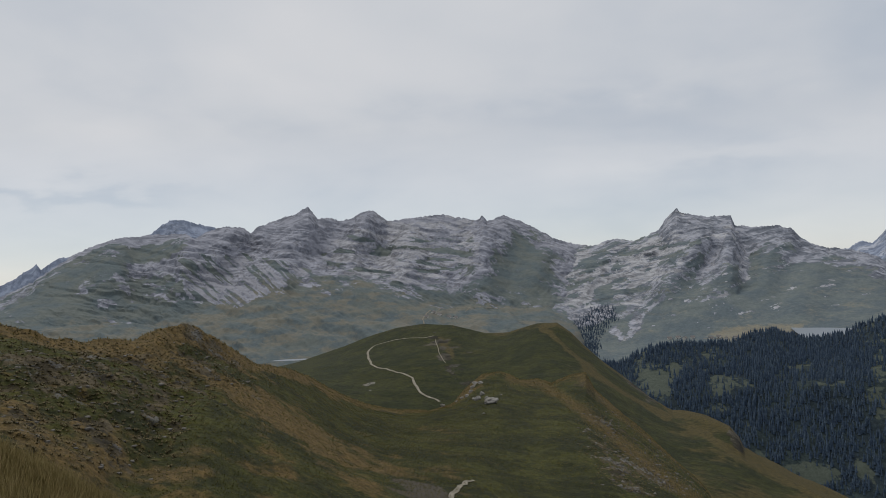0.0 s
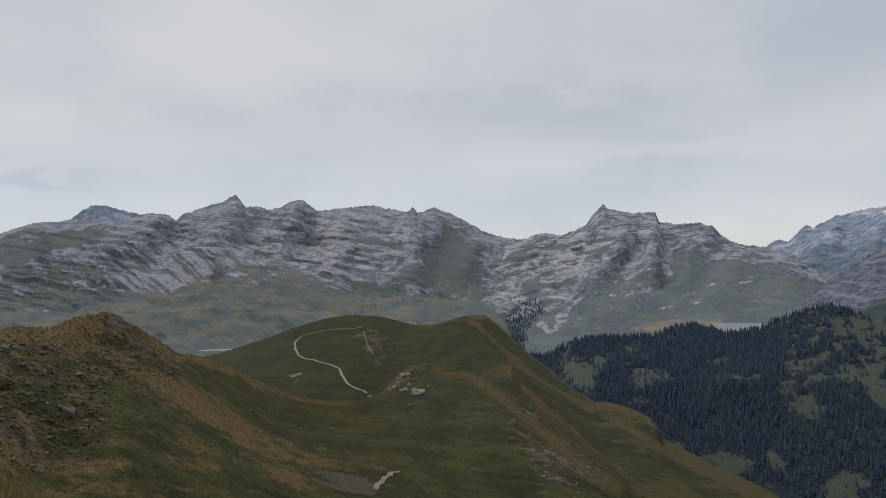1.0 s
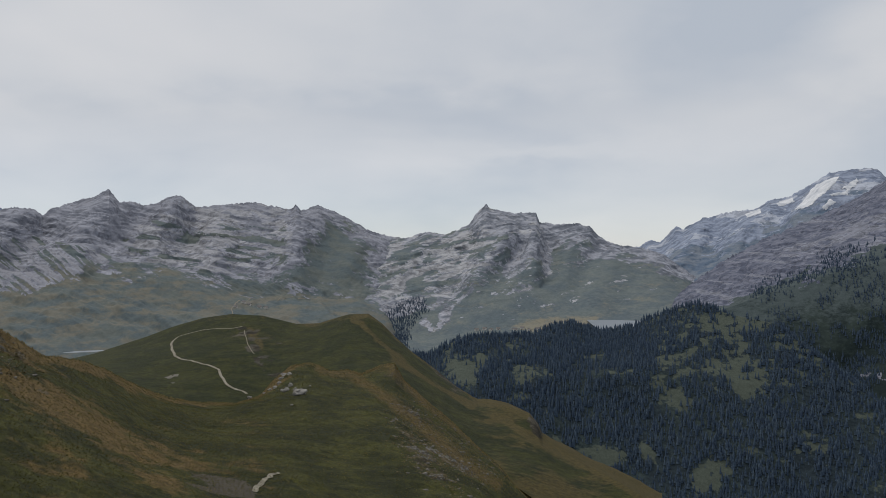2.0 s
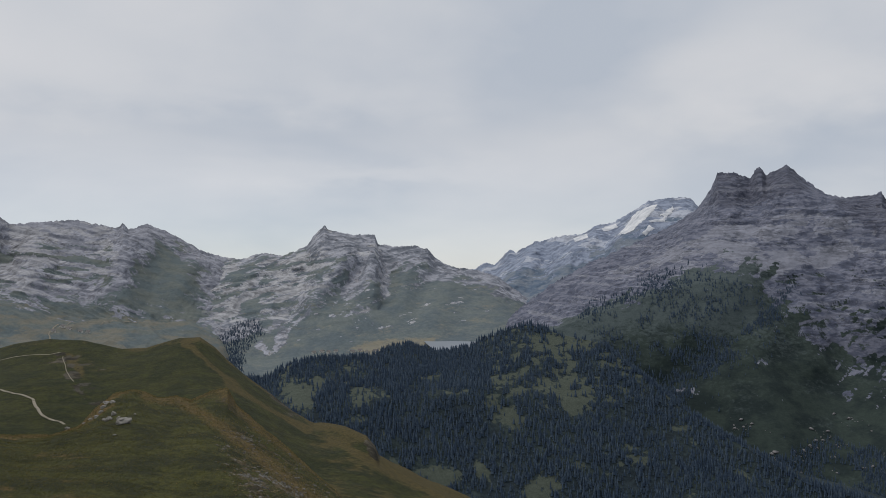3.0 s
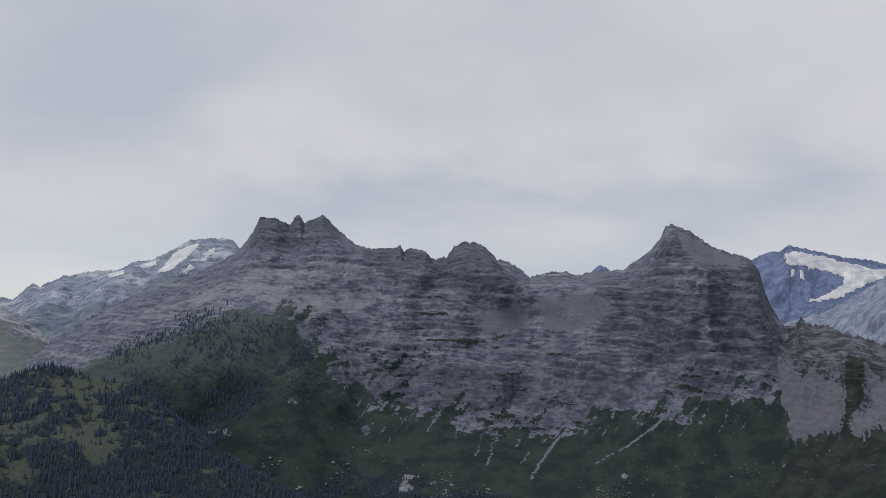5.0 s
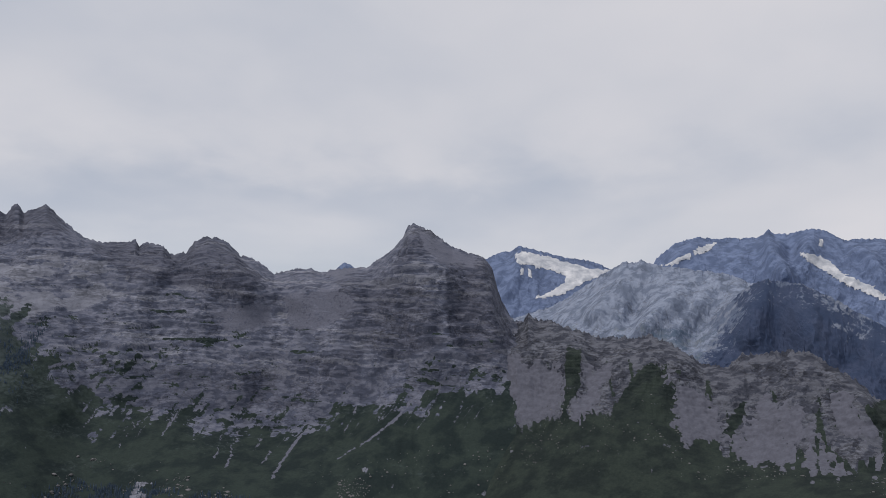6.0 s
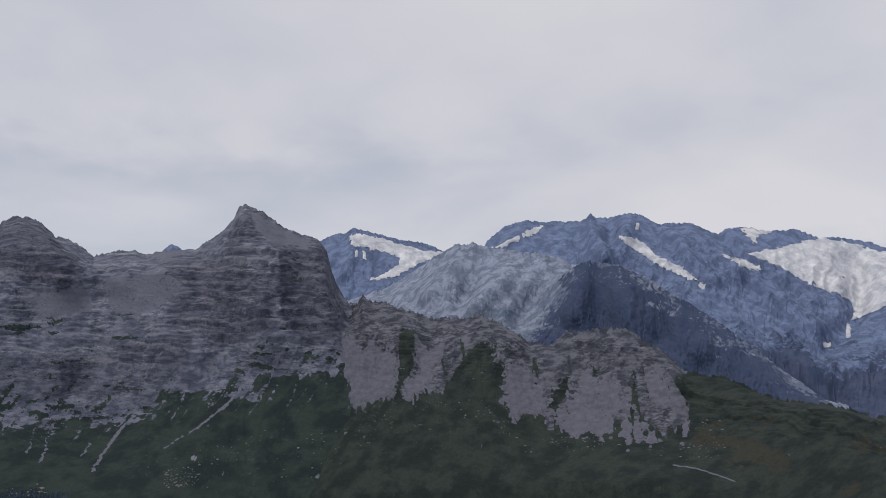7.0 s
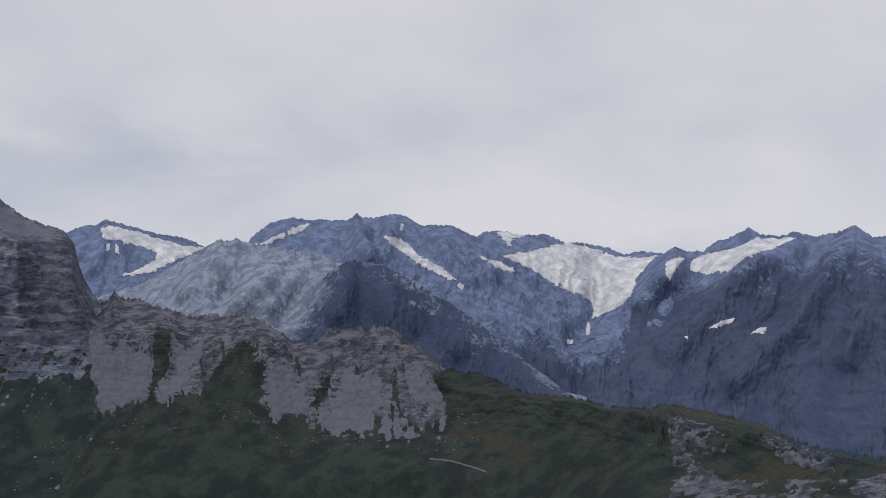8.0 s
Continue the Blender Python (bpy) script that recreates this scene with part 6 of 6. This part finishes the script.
def many(name, verts, faces, places, sizes, turns, material, label, category, squash=None):
    """One mesh of scattered copies of a small shape; sizes in metres, turns in radians about the vertical."""
    v, f = np.array(verts, float), np.array(faces, np.int64)
    k, size = len(places), f.shape[1]
    c, s = np.cos(turns)[:, None], np.sin(turns)[:, None]
    sx = sizes[:, None] * (1 if squash is None else squash[:, None])
    co = np.stack([(v[:, 0] * c - v[:, 1] * s) * sx, (v[:, 0] * s + v[:, 1] * c) * sx, v[None, :, 2] * sizes[:, None]], -1) + places[:, None, :]
    idx = (f[None] + (np.arange(k) * len(v))[:, None, None]).reshape(-1)
    me = bpy.data.meshes.new(name)
    me.vertices.add(k * len(v))
    me.vertices.foreach_set("co", co.astype(np.float32).ravel())
    me.loops.add(len(idx))
    me.loops.foreach_set("vertex_index", idx.astype(np.int32))
    me.polygons.add(k * len(f))
    me.polygons.foreach_set("loop_start", np.arange(0, len(idx), size, dtype=np.int32))
    me.update(calc_edges=True)
    me.materials.append(material)
    return tagged(new(name, me), label, category, kind="stuff")


def scatter(g, weight, count, seed, low=-200.0, high=400.0):
    """Places on a slope, thickest where weight is high; also their bearing and row."""
    rng = np.random.RandomState(seed)
    area = np.abs(np.gradient(np.radians(g.A), axis=1) * g.d) * np.hypot(np.gradient(g.d, axis=0), np.gradient(g.z, axis=0))
    p = (area * np.clip(weight, 0, 1) * (g.A > low) * (g.A < high)).ravel()
    pick = rng.choice(p.size, count, p=p / p.sum())
    i, j = np.unravel_index(pick, g.d.shape)
    i2, j2 = np.clip(i + 1, 0, g.d.shape[0] - 1), np.clip(j + 1, 0, g.d.shape[1] - 1)
    f, h = rng.rand(2, count)
    out = []
    for a in (g.x, g.y, g.z):
        out.append((a[i, j] * (1 - f) + a[i2, j] * f) * (1 - h) + (a[i, j2] * (1 - f) + a[i2, j2] * f) * h)
    return np.stack(out, -1), rng, i, j


def spruce_shape(tiers, sides, seed):
    """A ragged spruce of unit height: skirts of drooping branches one above the other."""
    rng = np.random.RandomState(seed)
    verts, faces = [], []
    for t in range(tiers):
        base, top = 0.06 + 0.8 * t / tiers, min(1.0, 0.06 + 0.8 * t / tiers + 1.7 * 0.8 / tiers)
        r = 0.21 * (1 - t / (tiers + 0.3))
        k = len(verts)
        verts.append((0, 0, top))
        for q in range(sides):
            a = 2 * math.pi * (q + 0.5 * (t % 2)) / sides
            w = r * (0.7 + 0.6 * rng.rand())
            verts.append((w * math.cos(a), w * math.sin(a), base - 0.05 * rng.rand()))
        for q in range(sides):
            faces.append((k, k + 1 + q, k + 1 + (q + 1) % sides))
    return verts, faces


SPRUCE = spruce_shape(3, 5, 1)


def woods(name, g, weight, count, seed, height, low=-200, high=400):
    p, rng, i, j = scatter(g, weight, count, seed, low, high)
    size = height * (0.4 + 0.95 * rng.rand(count) ** 1.5 + 0.25 * rng.rand(count))
    p[:, 2] -= 0.4
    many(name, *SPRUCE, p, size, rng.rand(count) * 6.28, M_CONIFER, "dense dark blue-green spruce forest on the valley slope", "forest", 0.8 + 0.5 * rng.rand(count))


def woodland():
    g = forest_slope
    gap = fbm(g.x / 45, g.y / 45, g.z / 45, 4, 0.6)
    woods("spruce_forest", g, (1 - 0.97 * smooth(g.open_ground, 0.2, 0.75)) * smooth(g.S, 0.75, 0.95) * (0.25 + 0.75 * smooth(gap, -0.35, 0.05)), 21000, 3, 10.5, 10, 56)
    g = table_slope
    grove = g.inside([(7.90, -4.92), (8.51, -3.64), (9.82, -3.04), (11.10, -2.96), (11.25, -3.70), (10.12, -4.60), (9.87, -6.43), (11.10, -7.54), (9.28, -7.52)], 10, 20, 40) + 0.35 * g.inside([(10.05, -6.43), (12.59, -6.47), (15.11, -5.59), (16.49, -5.96), (12.18, -7.55)], 8, 10, 40)
    woods("spruce_forest", g, grove, 2400, 5, 7.0)
    g = wall_slope
    dark = g.inside([(27.60, -3.97), (33.98, -5.53), (37.37, -4.06), (41.05, -4.06), (45.43, -0.76), (44.32, -2.95), (38.78, -8.46), (41.68, -9.85), (45.94, -10.42), (52.67, -10.77), (57.61, -11.70), (57.57, -13.29), (25.28, -14.40), (25.34, -5.79)], 15, 25, 60)
    dark = np.maximum(dark, 0.3 * g.inside([(32.81, -1.98), (36.95, 0.26), (43.72, -0.90), (45.38, -2.77), (42.18, -6.48), (38.42, -9.40), (33.18, -12.21), (29.49, -12.10), (32.44, -7.16)], 30, 40, 60))
    n = fbm(g.x / 60, g.y / 60, g.z / 40, 5, 0.6)
    woods("spruce_forest", g, dark * smooth(n, -0.25, 0.15) * smooth(g.S, 2.3, 2.8) * (1 - g.bare), 15000, 7, 8.0)
    g = ridge_slope
    brow = g.inside([(109.99, -8.70), (111.40, -8.99), (114.16, -8.86), (111.37, -11.48), (110.32, -11.54)], 6, 8, 30) * 0.3 + g.inside([(118.32, -8.52), (119.76, -8.86), (123.97, -9.31), (123.95, -10.52), (121.30, -10.12), (118.79, -9.32)], 6, 8, 30)
    woods("spruce_forest", g, brow, 420, 9, 4.5)


woodland()


def lone_spruces():
    """Single trees that stand out along the brow of the forest."""
    first = new("spruce")
    tagged(first, "dark spruce standing on the forest brow", "tree", "spruces on the brow")
    bm = bmesh.new()
    bmesh.ops.create_cone(bm, cap_ends=True, segments=7, radius1=0.028, radius2=0.008, depth=0.8, matrix=Matrix.Translation((0, 0, 0.36)))
    part("trunk", bm, M_BARK, first)
    bm = bmesh.new()
    verts, faces = spruce_shape(7, 9, 12)
    made = [bm.verts.new(v) for v in verts]
    for f in faces:
        bm.faces.new([made[q] for q in f])
    part("crown", bm, M_CONIFER, first)
    p, rng, i, j = scatter(forest_slope, smooth(forest_slope.S, 0.93, 0.99) * smooth(forest_slope.S, 1.25, 1.1), 70, 41, 13, 36)
    for k, (x, y, z) in enumerate(p):
        m = Matrix.Translation((x, y, z - 0.3)) @ pose(0, 0, 0, 0, 0, 360 * rng.rand())
        tall = 9 + 6 * rng.rand()
        tree = first if k == 0 else copy_thing(first, m)
        tree.matrix_basis = m @ Matrix.Diagonal((tall, tall, tall, 1))


lone_spruces()


# ---- grass, heath and stones on the near hill ----
def tuft_shape(blades, seed, spread_out=0.5, w=0.16):
    rng = np.random.RandomState(seed)
    verts, faces = [], []
    for q in range(blades):
        a = 6.28 * (q + rng.rand() * 0.6) / blades
        lean = spread_out * (0.4 + 0.8 * rng.rand())
        tall = 0.65 + 0.5 * rng.rand()
        k = len(verts)
        c, s = math.cos(a), math.sin(a)
        verts += [(-s * w, c * w, -0.1), (s * w, -c * w, -0.1), (c * lean, s * lean, tall)]
        faces.append((k, k + 1, k + 2))
    return verts, faces


def meadow_plants():
    g = hill
    seen = smooth(g.A, -32, -29) * smooth(g.A, 26, 22)
    rows = smooth(g.S, 1.3, 1.9) * smooth(g.S, 4.08, 4.02)
    near_more = np.clip(60 / np.maximum(g.d, 8), 0.25, 4)
    grass = seen * rows * (1 - 0.75 * g.heath) * (1 - 0.6 * g.spur) * near_more / 4 * (1 - 0.6 * smooth(g.A, 0, 5))
    p, rng, i, j = scatter(g, grass, 60000, 21, -32, 27)
    far = np.clip(g.d[i, j] / 60, 0.5, 2.0)
    many("grass_tufts", *tuft_shape(4, 4), p, (0.035 + 0.045 * rng.rand(60000)) * far ** 0.7, rng.rand(60000) * 6.28, M_TUFT, "green and straw-coloured tufts of alpine grass", "grass", 1.6 + 1.2 * rng.rand(60000))
    p, rng, i, j = scatter(g, seen * rows * np.clip(g.heath + 0.5 * g.spur, 0, 1), 5000, 23, -32, 27)
    many("heath_shrubs", *tuft_shape(8, 6, 0.8), p, 0.04 + 0.07 * rng.rand(5000), rng.rand(5000) * 6.28, M_HEATH, "low brown heath shrubs on the rocky slope", "shrub", 1.6 + 1.2 * rng.rand(5000))

    # bleached grass: long on the bank close by, and as a fringe along the crests
    fine = tuft_shape(9, 8, 0.45, 0.035)
    bank = seen * smooth(g.S, 1.2, 1.5) * smooth(g.S, 2.2, 2.05) * smooth(g.A, -8, -14)
    p, rng, i, j = scatter(g, bank, 9000, 25, -32, 0)
    many("bleached_grass", *fine, p, 0.10 + 0.16 * rng.rand(9000), rng.rand(9000) * 6.28, M_STRAW, "long bleached grass on the near bank", "grass", 0.9 + 0.6 * rng.rand(9000))
    brow = seen * np.maximum(smooth(g.S, 3.9, 3.97) * smooth(g.S, 4.1, 4.03) * (1 - 0.6 * g.heath), 0.35 * g.edge)
    p, rng, i, j = scatter(g, brow, 6000, 26, -32, 22)
    many("bleached_grass", *tuft_shape(5, 9, 0.4, 0.1), p, 0.10 + 0.12 * rng.rand(6000), rng.rand(6000) * 6.28, M_STRAW, "fringe of bleached grass along the crest", "grass", 0.9 + 0.6 * rng.rand(6000))


meadow_plants()


def stone_shape(seed, level=1):
    bm = bmesh.new()
    bmesh.ops.create_icosphere(bm, subdivisions=level, radius=0.5)
    rng = random.Random(seed)
    off = Vector((rng.random() * 50, rng.random() * 50, 0))
    for v in bm.verts:
        v.co *= 0.75 + 0.6 * noise.noise(v.co * 1.7 + off) + 0.25 * rng.random()
        v.co.z *= 0.75
    verts, faces = [tuple(v.co) for v in bm.verts], [tuple(q.index for q in f.verts) for f in bm.faces]
    bm.free()
    return verts, faces


def loose_stones(name, g, weight, count, seed, small, large, label, material, low=-200, high=400):
    p, rng, i, j = scatter(g, weight, count, seed, low, high)
    size = small + (large - small) * rng.rand(count) ** 3
    many(name, *stone_shape(seed), p, size, rng.rand(count) * 6.28, material, label, "stones", 0.8 + 0.9 * rng.rand(count))


def stones():
    g = hill
    rows = smooth(g.S, 2.9, 3.05) * smooth(g.S, 4.0, 3.95)
    loose_stones("loose_stones", g, g.spur * rows, 620, 31, 0.07, 0.42, "grey broken stones on the grassy spur", M_LOOSE, 5, 25)
    loose_stones("loose_stones", g, g.heath * rows, 420, 32, 0.05, 0.3, "grey stones among brown heath", M_LOOSE, -32, 0)
    g = ridge_slope
    n = fbm(g.x / 40, g.y / 40, g.z / 20, 4, 0.6)
    loose_stones("scree_blocks", g, smooth(g.S, 2.4, 2.8) * smooth(g.S, 3.7, 3.2) * smooth(n, 0.0, 0.3) * smooth(g.A, 100, 97), 600, 33, 1.0, 4.0, "pale fallen blocks strewn over green slopes", M_RUBBLE)
    g = wall_slope
    field = g.inside([(63.13, -10.59), (64.96, -10.44), (65.71, -11.15), (64.98, -11.67), (63.51, -11.58)], 5, 8, 20) + 0.04 * g.inside([(62.02, -9.87), (71.62, -8.12), (74.59, -8.80), (74.59, -11.69), (62.05, -11.69)], 10, 10, 20)
    loose_stones("scree_blocks", g, field, 200, 34, 1.5, 5.5, "pale fallen blocks on the green slope", M_RUBBLE)
    n = fbm(g.x / 40, g.y / 40, g.z / 20, 4, 0.6)
    low = g.inside([(30.53, -12.06), (42.43, -8.40), (55.85, -9.25), (57.57, -13.29), (30.50, -14.52)], 10, 20, 60)
    loose_stones("rock_outcrops", g, low * smooth(n, 0.15, 0.4), 350, 35, 2.0, 8.0, "pale rock outcrops between dark trees", M_RUBBLE)


stones()


# ---- boulders on the knoll ----
def boulder(bearing, distance, width, tall, turn, seed, tilt=0.0):
    verts, faces = stone_shape(seed, 3)
    bm = bmesh.new()
    made = [bm.verts.new(v) for v in verts]
    for f in faces:
        bm.faces.new([made[q] for q in f])
    # split faces: cut flat by a few planes, as limestone breaks
    rng = random.Random(seed)
    for _ in range(5):
        way = Vector((rng.uniform(-1, 1), rng.uniform(-1, 1), rng.uniform(-0.2, 1))).normalized()
        cut = rng.uniform(0.28, 0.4)
        for v in bm.verts:
            over = v.co.dot(way) - cut
            if over > 0:
                v.co -= way * over * 0.9
    me = bpy.data.meshes.new("boulder")
    bm.to_mesh(me)
    bm.free()
    me.materials.append(M_STONE)
    ob = new("boulder", me)
    a = radians(bearing)
    ob.matrix_basis = Matrix.Translation((distance * math.sin(a), distance * math.cos(a), hill.ground(bearing, distance) + 0.18 * tall)) @ pose(0, 0, 0, tilt, 0, turn) @ Matrix.Diagonal((width, width * 0.7, tall, 1))
    return tagged(ob, "pale weather-worn limestone boulder lying in the turf", "boulder", "boulders on the knoll")


for k, ((b, d), (w, t, r, tilt)) in enumerate(zip(
        [(2.83, 98.8), (1.98, 103.8), (2.25, 107.3), (1.54, 114.5), (1.27, 112.1), (1.89, 118.8), (2.20, 116.8), (0.96, 114.0), (0.57, 116.8), (1.66, 117.7), (-0.33, 117.9), (3.52, 105.0), (2.33, 91.3), (1.71, 105.8), (2.54, 102.7)],
        [(2.6, 1.5, 10, 0), (1.5, 1.6, 40, 0), (1.3, 1.3, 70, 10), (1.2, 0.9, 20, 25), (1.4, 0.6, 30, 30), (1.7, 0.6, 25, 25), (1.5, 0.55, 20, 20), (1.1, 0.6, 30, 30),
         (0.9, 0.5, 30, 30), (1.3, 0.8, 0, 20), (1.2, 0.9, 50, 20), (0.6, 0.4, 0, 0), (0.7, 0.4, 40, 0), (1.1, 0.9, 120, 0), (0.9, 0.8, 80, 0)])):
    boulder(b, d, 0.72 * w, 0.75 * t, r, 60 + k, tilt)


# ---- footpaths ----
def footpath(g, route, width, label, seed, lift=0.12):
    """A trodden strip that follows the ground along a route of (bearing, distance)."""
    pts = np.array([(d * math.sin(radians(b)), d * math.cos(radians(b))) for b, d in route])
    t = np.arange(len(pts))
    fine = np.linspace(0, len(pts) - 1, (len(pts) - 1) * 10 + 1)
    x, y = np.interp(fine, t, pts[:, 0]), np.interp(fine, t, pts[:, 1])
    for a in (x, y):
        for _ in range(6):
            a[1:-1] = (a[:-2] + 2 * a[1:-1] + a[2:]) / 4
    rng = np.random.RandomState(seed)
    sway = rng.normal(0, width * 0.5, (2, len(x)))
    for _ in range(5):
        sway[:, 1:-1] = (sway[:, :-2] + 2 * sway[:, 1:-1] + sway[:, 2:]) / 4
    x, y = x + sway[0], y + sway[1]
    tx, ty = np.gradient(x), np.gradient(y)
    k = np.hypot(tx, ty)
    nx, ny = -ty / k, tx / k
    bm = bmesh.new()
    rows = []
    for i in range(len(x)):
        w = width * (0.42 + 0.16 * rng.rand())
        row = []
        for side in (-1, -0.4, 0.4, 1):
            px, py = x[i] + side * w * nx[i], y[i] + side * w * ny[i]
            z = g.ground(math.degrees(math.atan2(px, py)), math.hypot(px, py)) + lift - (0.05 if abs(side) < 1 else 0.0)
            row.append(bm.verts.new((px, py, z)))
        rows.append(row)
    for r0, r1 in zip(rows[:-1], rows[1:]):
        for q in range(3):
            bm.faces.new((r0[q], r0[q + 1], r1[q + 1], r1[q]))
    me = bpy.data.meshes.new("footpath")
    bm.to_mesh(me)
    bm.free()
    me.materials.append(M_PATH)
    return tagged(new("footpath", me), label, "footpath", kind="structure")


footpath(trail_slope, [(-3.27, 358.2), (-4.11, 359.8), (-4.86, 360.1), (-5.17, 351.9), (-5.22, 336.9), (-5.05, 321.3), (-4.69, 311.6), (-3.79, 304.4), (-2.86, 296.3), (-2.31, 289.1), (-2.10, 279.5), (-1.78, 271.9), (-1.23, 267.0), (-0.56, 263.2)], 0.85, "winding pale gravel footpath down the green hill", 1)
footpath(trail_slope, [(-0.78, 350.8), (-1.46, 349.1), (-2.41, 354.8), (-3.27, 358.2)], 0.6, "faint level footpath across the hill", 2)
footpath(trail_slope, [(-0.71, 345.3), (-0.58, 334.2), (-0.45, 319.8), (-0.09, 306.8)], 0.25, "worn stony track on the hillside", 3)
footpath(hill, [(-0.03, 48.1), (0.28, 50.4), (0.60, 52.9), (0.99, 53.8), (1.45, 55.4)], 0.32, "short trodden track of pale earth in the grass", 4, 0.06)
footpath(range_slope, [(-1.44, 2134.4), (-1.50, 2183.2), (-1.23, 2247.9), (0.10, 2376.7), (1.99, 2443.1), (3.50, 2471.4)], 3.0, "pale gravel road over the pasture", 5, 1.0)
footpath(table_slope, [(16.70, 2191.6), (18.24, 2174.8), (18.93, 2207.3), (19.44, 2238.7), (20.61, 2247.2)], 3.0, "pale gravel road beside the alp huts", 6, 0.8)


# ---- alp huts ----
def box(bm, x0, y0, z0, x1, y1, z1):
    bmesh.ops.create_cube(bm, size=1, matrix=Matrix.Translation(((x0 + x1) / 2, (y0 + y1) / 2, (z0 + z1) / 2)) @ Matrix.Diagonal((x1 - x0, y1 - y0, z1 - z0, 1)))


def hut():
    base = new("alp_hut")
    tagged(base, "small whitewashed alp hut with a grey gabled roof", "hut", "alp huts")
    bm = bmesh.new()
    box(bm, -5, -3.5, -1.5, 5, 3.5, 3.6)
    part("wall", bm, M_WALLS, base)
    for x in (-4.6, 4.4):
        bm = bmesh.new()
        q = [bm.verts.new(v) for v in ((x, -3.3, 3.58), (x, 3.3, 3.58), (x, 0, 6.1), (x + 0.2, -3.3, 3.58), (x + 0.2, 3.3, 3.58), (x + 0.2, 0, 6.1))]
        for f in ((0, 1, 2), (3, 5, 4), (0, 2, 5, 3), (1, 4, 5, 2), (0, 3, 4, 1)):
            bm.faces.new([q[k] for k in f])
        part("gable", bm, M_WALLS, base)
    for side in (-1, 1):
        bm = bmesh.new()
        bmesh.ops.create_cube(bm, size=1, matrix=Matrix.Translation((0, side * 2.0, 4.95)) @ Matrix.Rotation(-side * 0.68, 4, "X") @ Matrix.Diagonal((11.2, 5.2, 0.25, 1)))
        part("roof", bm, M_ROOF, base)
    for x in (-2.6, 2.4):
        bm = bmesh.new()
        box(bm, x - 0.6, -3.56, 1.2, x + 0.6, -3.44, 2.5)
        part("window", bm, M_PANE, base)
    bm = bmesh.new()
    box(bm, -0.6, -3.56, -1.0, 0.6, -3.44, 1.9)
    part("door", bm, M_BARK, base)
    return base


def alp_huts():
    first = hut()
    spots = [(table_slope, [(14.60, 2218.9), (15.13, 2217.8), (15.55, 2205.0), (16.04, 2207.6), (17.15, 2181.2), (17.63, 2191.2), (18.07, 2166.4), (18.65, 2170.4)]), (range_slope, [(-1.24, 2212.7), (-0.74, 2251.2), (-0.37, 2253.3), (0.27, 2256.2), (0.69, 2264.9)])]
    turns = [10, -35, 60, 5, 20, -10, 80, 15, 0, 30, -20, 10, 50]
    k = 0
    for g, places in spots:
        for b, d in places:
            a = radians(b)
            m = Matrix.Translation((d * math.sin(a), d * math.cos(a), g.ground(b, d))) @ pose(0, 0, 0, 0, 0, turns[k] - b)
            if k == 0:
                first.matrix_basis = m
            else:
                copy_thing(first, m)
            k += 1


alp_huts()
lake("water", "narrow sliver of a pale lake on the pasture", [(-11.6, 1545), (-11.0, 1535), (-9.8, 1530), (-8.8, 1545), (-9.4, 1556), (-10.8, 1558)], -150.7)
